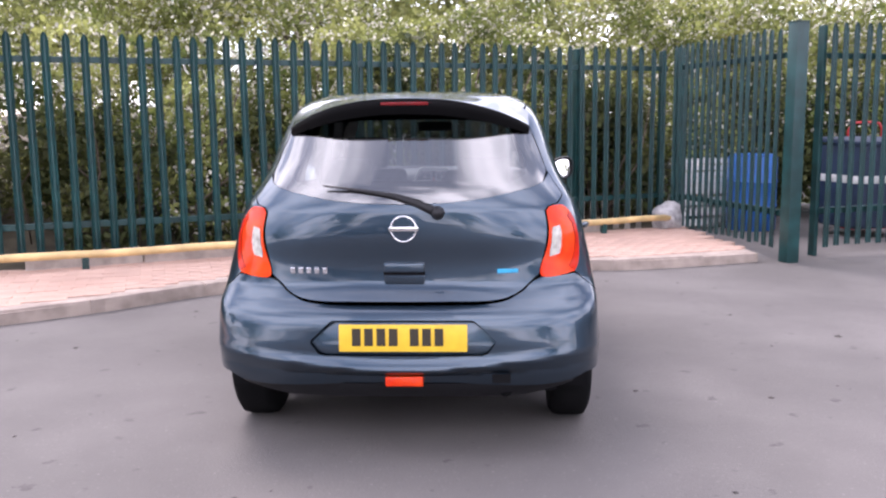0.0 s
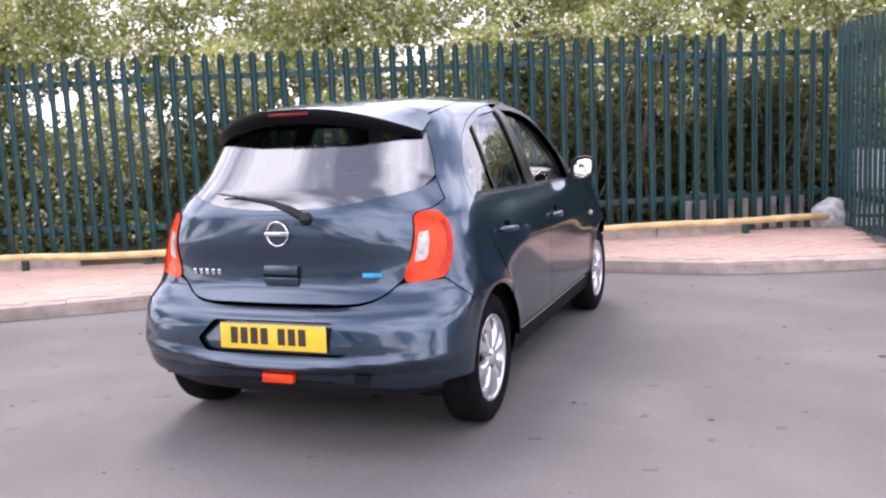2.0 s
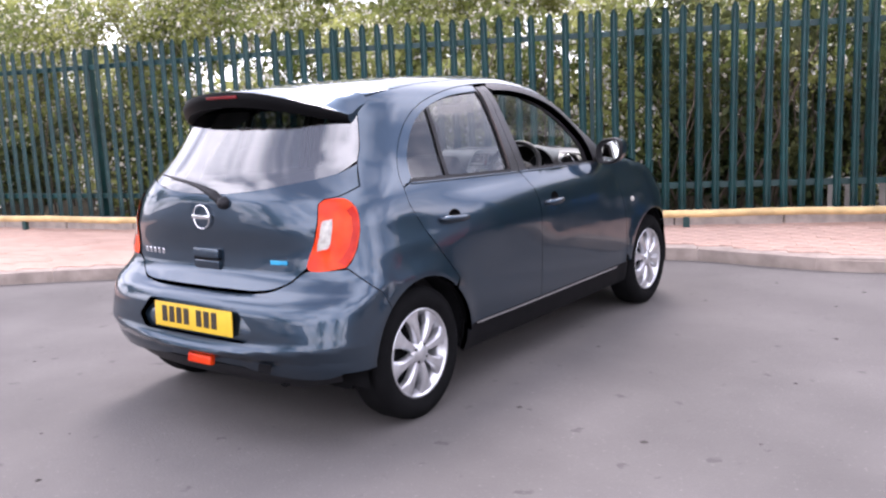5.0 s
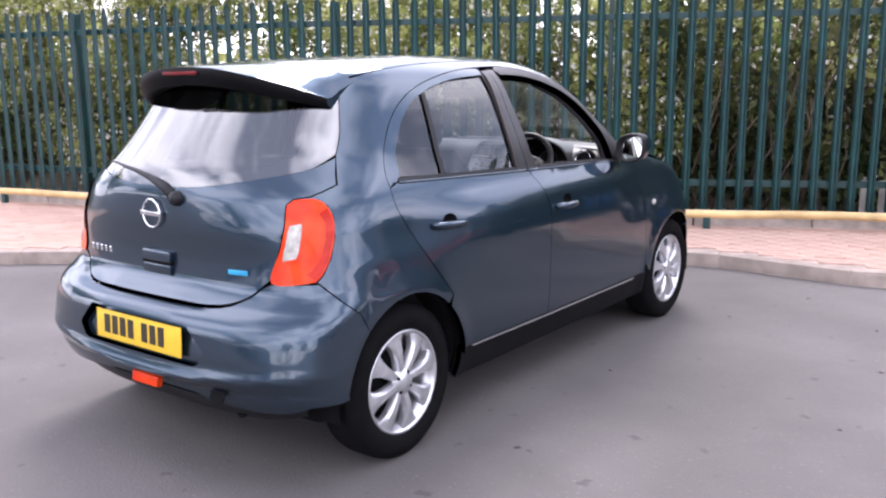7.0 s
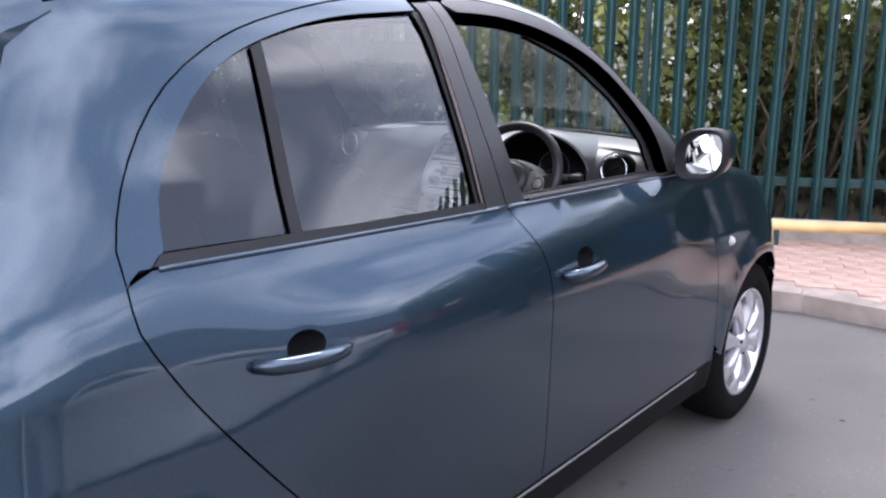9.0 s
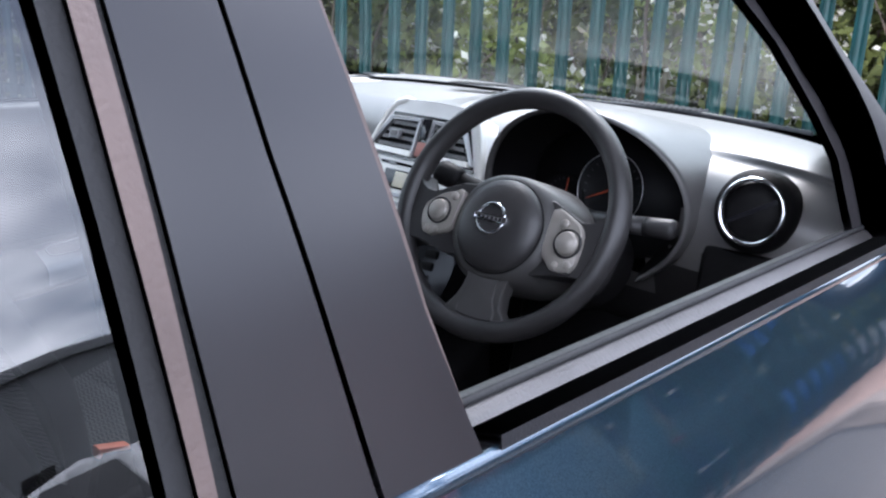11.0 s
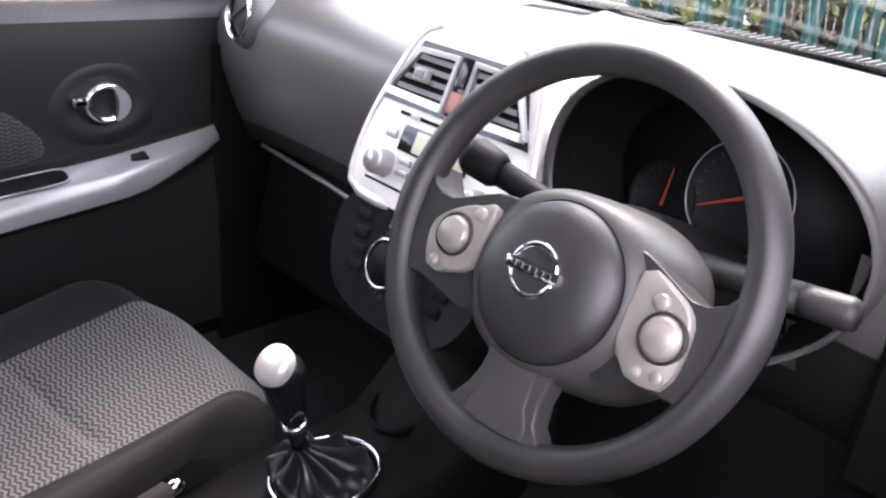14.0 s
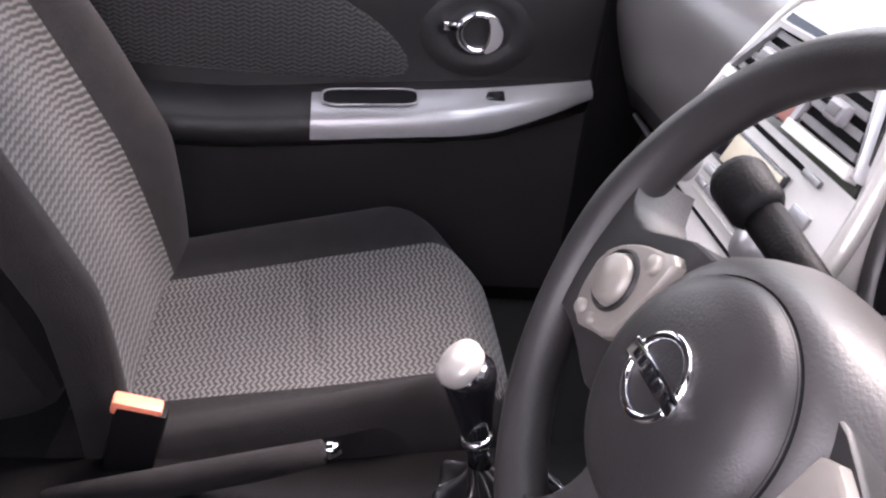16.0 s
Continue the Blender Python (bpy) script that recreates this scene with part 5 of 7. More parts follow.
for i in range(5):
    part("badge_bar", box((0.021, 0.004, 0.026), (-0.467 + i * 0.034, 0.118 + 0.012 + 0.02 * ((0.467 - i * 0.034) / 0.5) ** 2, 0.755), (0, 0, -8), 0.002, 1), BADGE, tailgate, "raised silver model badge")
part("blue_badge", box((0.088, 0.004, 0.018), (0.428, 0.1445, 0.752), (0, 0, 9), 0.002, 1), BADGE_BLUE, tailgate, "bright blue badge")
handle = part("tailgate_handle", box((0.168, 0.03, 0.040), (0.003, 0.124, 0.771), (-4, 0, 0), 0.008, 3), PAINT, tailgate, "body-coloured tailgate handle")
part("handle_recess", box((0.172, 0.012, 0.014), (0.003, 0.119, 0.7475), (0, 0, 0), 0.003), DARK, tailgate)
part("handle_plate", box((0.165, 0.024, 0.036), (0.003, 0.124, 0.722), (4, 0, 0), 0.007, 3), PAINT, tailgate)

# rear bumper
b_top = [(0.0, 0.6225), (0.2, 0.6235), (0.347, 0.6275), (0.4325, 0.6415), (0.494, 0.672), (0.536, 0.709), (0.566, 0.721)]
b_low = [(0.76, 0.318), (0.70, 0.292), (0.56, 0.272), (0.27, 0.274), (0.0, 0.276)]
right_half = [*stern(*spline(b_top, 0.04)), (unroll(0.709, 0.247) + 0.0065, 0.7275), *flank((0.3468, 0.6195), (0.3835, 0.5465)), *flank(*arch(0.615, 134, 172)), *flank((0.285, 0.325)), *stern(*spline(b_low, 0.05))]
RECESS = mirrored([(0.0, 0.428), (0.32, 0.428), (0.345, 0.436), (0.376, 0.478), (0.372, 0.49), (0.295, 0.560), (0.28, 0.566), (0.0, 0.567)])
RECESS = [p for i, p in enumerate(RECESS) if i not in (len(RECESS) - 1, 8)]
def ledge(q):
    # a shelf under the tailgate; low down a step with an undercut beneath
    d = q[:, 1] - (0.372 + 0.050 * (q[:, 0] / 0.6) ** 2)
    out = np.where(d > 0, 0.024 * np.exp(-(d / 0.028) ** 2), 0.024 - 0.062 * np.clip(-d / 0.055, 0, 1))
    return out * np.clip(1.5 - np.abs(q[:, 0]) / 0.48, 0, 1) + 0.020 * np.sin(math.pi / 2 * np.clip((0.627 - q[:, 1]) / 0.045, 0, 1)) * np.clip((q[:, 1] - 0.45) / 0.10, 0, 1) * np.clip(1.6 - np.abs(q[:, 0]) / 0.35, 0, 1)


bumper = panel("rear_bumper", shrink(mirrored(right_half)[:-1], GAP), PAINT, car, holes=[stern(*RECESS)], label="painted rear bumper", depth=0.03, step=0.016, bulge=ledge)
panel("plate_recess", stern(*RECESS), PAINT, bumper, off=-0.022, depth=0.004, step=0.03)
panel("lower_valance", mirrored([*stern((0.0, 0.19), (0.5, 0.19), (0.72, 0.25), (0.74, 0.315), (0.56, 0.275), (0.27, 0.277), (0.0, 0.279))])[:-1], BLACK_TRIM, bumper, off=-0.035, depth=0.02)
part("fog_light", box((0.155, 0.03, 0.042), (0.003, 0.038, 0.313), (-10, 0, 0), 0.008, 3), LAMP_RED, bumper, "red rear fog light")
part("tow_cover", box((0.075, 0.006, 0.055), (0.40, 0.050, 0.330), (-20, 0, 0), 0.002, 1), DARK, bumper)
plate = part("number_plate", box((0.520, 0.006, 0.111), (0.002, 0.012, 0.500), (-3, 0, 0), 0.0025, 2), PLATE, bumper, "yellow rear number plate with dark bars")
for i in range(7):
    x = -0.195 + i * 0.05 + (0.035 if i > 3 else 0)
    part("plate_bar", box((0.036, 0.003, 0.072), (x + 0.008, 0.0085, 0.504), (-3, 0, 0), 0.001, 1), PLATE_BAR, plate)
part("plate_bar", box((0.20, 0.003, 0.006), (0.0, 0.0095, 0.4515), (-3, 0, 0), 0.001, 1), PLATE_BAR, plate)

# roof, bonnet, windscreen, nose
def rim_xy(pts):
    out = []
    for y, z in pts:
        o = shoot(np.array([[0.0, y, z]]), np.array([[1.0, 0, 0]]), 0, 1.2)[0]
        out.append((o[0], y))
    return out


RAIL = spline([(2.05, 1.446), (1.85, 1.480), (1.6, 1.487), (1.3, 1.482), (1.0, 1.466), (0.78, 1.443), (0.66, 1.422)], 0.06)
half = [(0.0, 0.50), (0.3, 0.53), (0.44, 0.575), (0.50, 0.62), *rim_xy(RAIL[::-1]), (0.44, 2.12), (0.25, 2.165), (0.0, 2.18)]
panel("roof", shrink(mirrored(half)[:-1], GAP), PAINT, car, lay=from_top, label="painted roof")
panel("headliner", shrink(mirrored(half)[:-1], 0.03), HEADLINER, car, lay=from_top, off=-0.035, depth=0.004, step=0.09)
edge = [(x, z) for (x, y), (_, z) in zip(rim_xy([(2.565, 1.035), (2.50, 1.13), (2.37, 1.265), (2.2, 1.382), (2.05, 1.446)]), [(2.565, 1.035), (2.50, 1.13), (2.37, 1.265), (2.2, 1.382), (2.05, 1.446)])]
w_half = [(0.0, 1.036), (0.3, 1.034), (0.55, 1.03), *[(x, z) for x, z in edge], (0.42, 1.456), (0.2, 1.464), (0.0, 1.466)]
screen = panel("windscreen", shrink(mirrored(w_half)[:-1], 0.006), SCREEN, car, lay=from_front, off=-0.004, depth=0.004, step=0.08)
screen.visible_shadow = False
panel("screen_border", shrink(mirrored(w_half)[:-1], 0.006), GLOSS_BLACK, car, lay=from_front, off=-0.009, depth=0.003, step=0.06,
      holes=[mirrored([(0.0, 1.050), (0.3, 1.048), (0.52, 1.048), (0.60, 1.066), (0.585, 1.15), (0.545, 1.27), (0.49, 1.375), (0.46, 1.41), (0.2, 1.43), (0.0, 1.433)])[:-1]])
b_half = [(0.0, 3.60), (0.25, 3.58), (0.45, 3.50), (0.58, 3.36), (0.655, 3.15), (0.69, 2.9), (0.70, 2.66), (0.62, 2.72), (0.4, 2.83), (0.2, 2.885), (0.0, 2.90)]
panel("bonnet", shrink(mirrored(b_half)[:-1], GAP), PAINT, car, lay=from_top, label="painted bonnet")
s_mid = CX * 2 + 2 * ARC + CY1 - CY0
for side in (1, -1):
    panel("front_bumper", [on_side(3.385, 0.50), on_side(3.42, 0.66), (3.62, 0.70), (3.85, 0.72), (s_mid, 0.73), (s_mid, 0.22), (3.7, 0.22), on_side(3.38, 0.25), *[on_side(*p) for p in arch(3.05, -6, 34, 0.345, 6)]], PAINT, car, side=side)
    panel("headlight", [on_side(3.43, 0.705), (3.62, 0.715), (3.80, 0.735), (3.84, 0.79), (3.70, 0.835), on_side(3.40, 0.83), on_side(3.33, 0.83)], LAMP_CLEAR, car, side=side, off=0.004, depth=0.03, step=0.03, label="clear headlight")
    panel("cowl", [on_side(2.52, 1.025), on_side(2.60, 1.015), on_side(2.85, 0.965), on_side(3.2, 0.89), on_side(3.4, 0.832), on_side(3.4, 0.70), on_side(2.7, 0.9)], DARK, car, side=side, off=-0.03, depth=0.003)
part("underbody", box((1.30, 3.2, 0.10), (0, 1.9, 0.235), (0, 0, 0), 0.03, 2), DARK, car)
part("exhaust", tube([(0.42, 0.13, 0.245), (0.42, 0.30, 0.25), (0.40, 0.7, 0.26)], 0.026, 14), DARK, car)


# wheels
def wheel(at, side, turn):
    base = pose(*at, 0, 0, 0) @ Matrix.Rotation(radians(90 * side), 4, "Y") @ Matrix.Rotation(radians(turn), 4, "Z")
    w = new("wheel")
    w.parent = car
    w.matrix_local = base
    R, r = 0.296, 0.196
    part("tyre", lathe([(r, -0.175), (r + 0.03, -0.182), (R - 0.03, -0.178), (R - 0.006, -0.160), (R, -0.13), (R, -0.05), (R - 0.005, -0.022), (R - 0.03, -0.006), (r + 0.055, 0.0), (r + 0.03, -0.001), (r + 0.012, -0.008), (r, -0.016)], 64), TYRE, w, "black tyre")
    rim = part("rim", lathe([(0.19, -0.17), (0.165, -0.15), (0.160, -0.07), (0.176, -0.03), (0.186, -0.022), (0.190, -0.012), (0.197, -0.010), (0.2005, -0.016), (0.199, -0.03)], 64), ALLOY, w, "bright eight-spoke alloy rim")
    for i in range(8):
        a = 2 * math.pi * i / 8
        m = Matrix.Rotation(a, 4, "Z")
        sp = [(0.03, 0.014, -0.016), (0.055, 0.0165, -0.011), (0.085, 0.018, -0.007), (0.115, 0.0215, -0.006), (0.14, 0.027, -0.008), (0.160, 0.036, -0.012), (0.176, 0.049, -0.016), (0.188, 0.064, -0.020)]
        vs, fs = [], []
        for rr, hw, h in sp:
            vs += [(rr, -hw, h - 0.010), (rr, -hw * 0.62, h), (rr, hw * 0.62, h), (rr, hw, h - 0.010), (rr, hw, h - 0.035), (rr, -hw, h - 0.035)]
        for k in range(len(sp) - 1):
            fs += [(k * 6 + j, k * 6 + 6 + j, k * 6 + 6 + (j + 1) % 6, k * 6 + (j + 1) % 6) for j in range(6)]
        part("spoke", moved((vs, fs), m), ALLOY, rim, angle=40)
    part("hub_cap", lathe([(0, 0.0), (0.024, -0.001), (0.030, -0.005), (0.046, -0.012), (0.055, -0.026)], 32), ALLOY, w)
    for i in range(4):
        a = 2 * math.pi * (i + 0.5) / 4
        part("wheel_nut", moved(lathe([(0, 0.002), (0.006, 0.001), (0.008, -0.004), (0.009, -0.012)], 10), pose(0.040 * math.cos(a), 0.040 * math.sin(a), -0.008)), DARK_PLASTIC, w)
    part("brake_disc", lathe([(0.03, -0.075), (0.125, -0.075), (0.125, -0.09), (0.03, -0.09)], 40), DARK, w)
    part("backing", lathe([(0.0, -0.12), (0.162, -0.12)], 40), DARK, w)
    return w


for side in (1, -1):
    wheel((side * 0.805, 0.60, 0.296), side, 12)
    wheel((side * 0.805, 3.05, 0.296), side, 30)


# door mirrors
def door_mirror(side):
    shell_v, shell_f = [], []
    cx, cy, cz = 0.846, 2.44, 1.050 if side > 0 else 1.036
    rows = [(-0.026, 0.74), (-0.070, 0.87), (-0.075, 0.94), (-0.062, 1.0), (-0.030, 1.0), (0.0, 0.98), (0.05, 0.86), (0.09, 0.55), (0.105, 0.02)]
    n = 28
    for dy, k in rows:
        for i in range(n):
            a = 2 * math.pi * i / n
            ca, sa = math.cos(a), math.sin(a)
            x = 0.071 * math.copysign(abs(ca) ** 0.72, ca) * k
            z = 0.075 * math.copysign(abs(sa) ** 0.72, sa) * k + 0.012 * ca
            shell_v.append((side * (cx + x), cy + dy + 0.012 * ca, cz + z))
    for r_ in range(len(rows) - 1):
        for i in range(n):
            q = (r_ * n + i, r_ * n + (i + 1) % n, r_ * n + n + (i + 1) % n, r_ * n + n + i)
            shell_f.append(q if side > 0 else q[::-1])
    m = part("door_mirror", (shell_v, [q for q in shell_f if min(q) >= 4 * n]), PAINT, car, "painted door mirror housing")
    part("bezel", (shell_v, [q for q in shell_f if min(q) < 4 * n]), BLACK_TRIM, m, "black mirror bezel")
    g = [(side * (cx + 0.055 * math.copysign(abs(math.cos(a)) ** 0.72, math.cos(a))), cy - 0.026 + 0.010 * math.cos(a) + 0.0030 * math.sin(a), cz + 0.057 * math.copysign(abs(math.sin(a)) ** 0.72, math.sin(a)) + 0.011 * math.cos(a)) for a in [2 * math.pi * i / n for i in range(n)]]
    part("mirror_glass", (g, [tuple(range(n)) if side > 0 else tuple(range(n))[::-1]]), MIRROR, m, "mirror glass", smooth=False)
    part("mirror_foot", tube([(side * 0.715, 2.41, 1.000), (side * 0.75, 2.42, 1.006), (side * 0.79, 2.44, 1.03)], [0.032, 0.028, 0.026], 12, 0.7), BLACK_TRIM, m)
    return m


door_mirror(1)
door_mirror(-1)
for x0 in (-0.28, 0.22):
    part("wiper_blade", tube([(x0 - 0.3, 2.775, 1.036), (x0, 2.825, 1.042), (x0 + 0.28, 2.775, 1.038)], 0.007, 8), BLACK_TRIM, car)


# ---- the cabin ----
SCREEN_Y = {}


def screen_y(x, z=1.045):
    k = round(abs(x), 4)
    if k not in SCREEN_Y:
        SCREEN_Y[k] = screen_hit(k, z)
    return SCREEN_Y[k]


def screen_hit(x, z):
    return float(from_front(np.array([[x, z]]))[0][1])


DASH_PROFILE = spline([(1.0, 1.034), (0.80, 1.050), (0.48, 1.052), (0.24, 1.040), (0.09, 1.010), (0.02, 0.968), (0.02, 0.91), (0.06, 0.85), (0.11, 0.795), (0.15, 0.757), (0.22, 0.748)], 0.03)


def dash_point(x, k):
    u, z = DASH_PROFILE[k]
    front = 2.395 + 0.02 * (abs(x) / 0.66) ** 4
    y = front + u * (screen_y(x) - 0.02 - front) if u > 0.1 else front + u * 0.44
    if 0.1 < u:
        y = front + 0.044 + (u - 0.1) / 0.9 * (screen_y(x) - 0.02 - front - 0.044)
    if k > len(DASH_PROFILE) * 0.6:
        y = front + u * 0.44
    soft = min(1, max(0, (x + 0.54) / 0.09)) * min(1, max(0, (-0.05 - x) / 0.07))
    if k < len(DASH_PROFILE) * 0.6:
        y += soft * 0.29 * min(1, max(0, (z - 0.81) / 0.23)) ** 1.6 * min(1, max(0, (0.85 - u) / 0.5))
    return (x, y, z - 0.022 * (abs(x) / 0.66) ** 5)


dv, df = grid(dash_point, [-0.675 + 1.35 * i / 108 for i in range(109)], range(len(DASH_PROFILE)))
df = [f for f in df if not all(((dv[i][0] - 0.312) / 0.174) ** 2 + ((dv[i][2] - 0.955) / 0.132) ** 2 < 1 and dv[i][1] < 2.56 for i in f)]
# faces in shade get the darker copy; the limit rises towards the driver's side
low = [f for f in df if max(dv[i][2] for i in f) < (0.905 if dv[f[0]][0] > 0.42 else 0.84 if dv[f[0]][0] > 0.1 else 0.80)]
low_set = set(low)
dash = part("dashboard", (dv, [f for f in df if f not in low_set]), DASH, car, "grained grey dashboard")
part("lower_dash", (dv, low), DASH_LOW, dash, "lower dashboard, darkened for shade")
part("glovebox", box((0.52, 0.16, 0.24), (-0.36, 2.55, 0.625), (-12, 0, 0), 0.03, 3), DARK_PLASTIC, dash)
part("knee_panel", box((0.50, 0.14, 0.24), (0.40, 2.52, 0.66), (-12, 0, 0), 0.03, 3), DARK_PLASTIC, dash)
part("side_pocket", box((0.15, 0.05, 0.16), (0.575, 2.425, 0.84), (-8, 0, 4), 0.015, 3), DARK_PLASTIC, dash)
part("bulkhead", box((1.36, 0.04, 0.72), (0, 2.86, 0.62), (0, 0, 0), 0.0), DARK, car, smooth=False)
part("floor_carpet", box((1.42, 2.5, 0.03), (0, 1.62, 0.315), (0, 0, 0), 0.01, 1), CARPET, car)
for sx in (-1, 1):
    m = pose(sx * 0.569, 2.400 if sx > 0 else 2.418, 0.980, 80, 0, sx * 6) @ Matrix.Diagonal((0.94, 0.98, 1, 1))
    # same vents: shade on the driver's, light on the passenger's, put into their colours
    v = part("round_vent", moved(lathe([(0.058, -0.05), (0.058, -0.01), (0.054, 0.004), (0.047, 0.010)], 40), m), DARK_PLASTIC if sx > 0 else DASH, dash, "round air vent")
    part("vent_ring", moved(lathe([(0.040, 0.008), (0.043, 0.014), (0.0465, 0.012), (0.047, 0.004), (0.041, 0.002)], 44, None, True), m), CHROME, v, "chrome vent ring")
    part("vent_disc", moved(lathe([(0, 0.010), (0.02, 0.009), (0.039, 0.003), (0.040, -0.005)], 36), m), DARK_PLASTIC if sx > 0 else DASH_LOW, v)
    part("vent_rib", moved(([Vector(p) for p in ((-0.038, -0.003, 0.011), (0.038, -0.003, 0.011), (0.038, 0.003, 0.011), (-0.038, 0.003, 0.011))], [(0, 1, 2, 3)]), m @ Matrix.Rotation(radians(30), 4, "Z")), GLOSS_BLACK, v, smooth=False)
SEAM_ROW = min(range(len(DASH_PROFILE)), key=lambda k: abs(DASH_PROFILE[k][0] - 0.42) + (k > len(DASH_PROFILE) * 0.5))
part("airbag_seam", tube([Vector(dash_point(-0.47 + 0.34 * i / 16, SEAM_ROW)) + Vector((0, 0, 0.0006)) for i in range(17)], 0.0014, 6), DARK, dash, "thin seam of the airbag flap")
# demister slots
for x0, x1 in ((-0.232, 0.010), (0.036, 0.318)):
    slot = part("demister_slot", grid(lambda u, v: (u, 2.757 - 0.98 * min(0, u) ** 2 + v, 1.0565 - 0.022 * (abs(u) / 0.66) ** 5), [x0 + (x1 - x0) * i / 12 for i in range(13)], [-0.021, 0.021]), DARK, dash, smooth=False)
    for i in range(24):
        u = x0 + (x1 - x0) * (i + 0.5) / 24
        part("slot_rib", box((0.002, 0.040, 0.003), (u, 2.757 - 0.98 * min(0, u) ** 2, 1.0572), (0, 0, 0)), DASH, slot, smooth=False)

# centre stack, on a leaning face
ST = Matrix.Translation((0.0, 2.405, 1.033)) @ Matrix.Rotation(radians(-22), 4, "X")   # local x right, z up the face, -y to the seats


def stack_box(name, w, h, d, x, z, mat, parent, lift=0.0, bevel=0.003, rz=0.0, label=""):
    b = box((w, d, h), (x, -lift - d / 2, z), (0, rz, 0), bevel, 2)
    bmesh.ops.transform(b, matrix=ST, verts=b.verts[:])
    return part(name, b, mat, parent, label)


def face_plate(outline, d0, d1):
    k = len(outline)
    vs = [ST @ Vector((x, -d1, z)) for x, z in outline] + [ST @ Vector((x * 1.05, -d0, z * 1.02)) for x, z in outline]
    return vs, [tuple(range(k))] + [(i, i + k, (i + 1) % k + k, (i + 1) % k) for i in range(k)]


half_stack = spline([(0.0, 0.022), (0.07, 0.018), (0.098, 0.0), (0.118, -0.05), (0.134, -0.11), (0.138, -0.16), (0.132, -0.195), (0.11, -0.205), (0.0, -0.207)], 0.015)
plate_loop = [(-x, z) for x, z in half_stack] + [(x, z) for x, z in half_stack[::-1]][1:-1]
stack = part("centre_console_panel", face_plate(plate_loop, -0.12, 0.016), STACK, dash, "silver-grey centre console panel", angle=30)
for sx in (-1, 1):
    part("stack_edge", tube([ST @ Vector((sx * x * 1.01, -0.010, z)) for x, z in half_stack[3:-3]], [0.004] + [0.0085] * (len(half_stack) - 8) + [0.006], 12), STACK_EDGE, stack, "bright rounded side edge")
VENT_GREY = material("vent_slat_grey", (0.15, 0.145, 0.145), 0.45, scale=30)


def vent_face(loop, d0, d1, shrink_=1.0):
    # a flat-topped piece on the leaning face, from depth d0 out to d1
    k = len(loop)
    cx_, cz_ = np.mean(loop, 0)
    vs = [ST @ Vector((x, -d0, z)) for x, z in loop] + [ST @ Vector((cx_ + (x - cx_) * shrink_, -d1, cz_ + (z - cz_) * shrink_)) for x, z in loop]
    return vs, [tuple(k + i for i in range(k))] + [(i, (i + 1) % k, (i + 1) % k + k, i + k) for i in range(k)]


def vent_rim(outer, inner, d0, d1):
    # a raised frame with an open middle
    k = len(outer)
    vs = [ST @ Vector((x, -d, z)) for loop, d in ((outer, d0), (outer, d1 - 0.002), ([(o[0] * 0.8 + i_[0] * 0.2, o[1] * 0.8 + i_[1] * 0.2) for o, i_ in zip(outer, inner)], d1), (inner, d1 - 0.001), (inner, d0)) for x, z in loop]
    return vs, [(j * k + i, j * k + (i + 1) % k, j * k + k + (i + 1) % k, j * k + k + i) for j in range(4) for i in range(k)]


def vent_loop(sx, grow, top=-0.0125, low=-0.078):
    # slanting outer side, upright inner side
    c4 = [(0.013 - grow, top + grow), (0.083 + grow * 0.8, top + grow - 0.002), (0.1185 + grow * 1.3, low - grow + 0.004), (0.0135 - grow, low - grow)]
    out = [(c4[i - 1][0] + (c4[i][0] - c4[i - 1][0]) * k / 6, c4[i - 1][1] + (c4[i][1] - c4[i - 1][1]) * k / 6) for i in range(4) for k in range(6)]
    return [(sx * x, z) for x, z in out][::sx]


part("vent_surround", vent_face([(-0.088, -0.004), (-0.125, -0.086), (0.125, -0.086), (0.088, -0.004)], 0.0, 0.0185, 0.985), GLOSS_BLACK, stack, "gloss black vent surround", smooth=False)
for sx in (-1, 1):
    fr = part("air_vent", vent_rim(vent_loop(sx, 0.0015), vent_loop(sx, -0.0050), 0.010, 0.026), SATIN_SILVER, stack, "slanted air vent with a bright frame", angle=40)
    part("vent_mouth", vent_face(vent_loop(sx, -0.004), 0.006, 0.0188), DARK, fr, smooth=False)
    for i in range(4):
        z = -0.024 - i * 0.0132
        xo = 0.083 + (0.1185 - 0.083) * (-0.0145 - z) / 0.060 - 0.008
        sl = [(sx * 0.019, z + 0.0032), (sx * (xo - 0.002), z + 0.0032), (sx * xo, z - 0.0032), (sx * 0.019, z - 0.0032)]
        part("vent_slat", vent_face(sl[::sx], 0.016, 0.0225, 0.97), VENT_GREY, fr, smooth=False)
    tab = stack_box("vent_tab", 0.024, 0.017, 0.010, sx * 0.061, -0.0455, SATIN_SILVER, fr, 0.022, 0.004)
    stack_box("tab_face", 0.015, 0.009, 0.003, sx * 0.061, -0.0455, VENT_GREY, tab, 0.031, 0.001)
    lip = [(sx * 0.0135, -0.0705), (sx * 0.113, -0.0690), (sx * 0.1165, -0.0785), (sx * 0.0135, -0.0800)]
    part("vent_lip", vent_face(lip[::sx], 0.014, 0.0285, 0.96), STACK_EDGE, fr, "bright lower lip", smooth=False)
stack_box("hazard_switch", 0.020, 0.026, 0.008, 0.0, -0.064, material("hazard_red", (0.30, 0.125, 0.10), 0.4), stack, 0.016, 0.003, 0, "reddish hazard switch")
stack_box("vent_bridge", 0.018, 0.036, 0.008, 0.0, -0.028, GLOSS_BLACK, stack, 0.017, 0.003)
stack_box("cd_slot", 0.17, 0.0045, 0.003, 0.0, -0.0945, DARK, stack, 0.0145, 0.001)
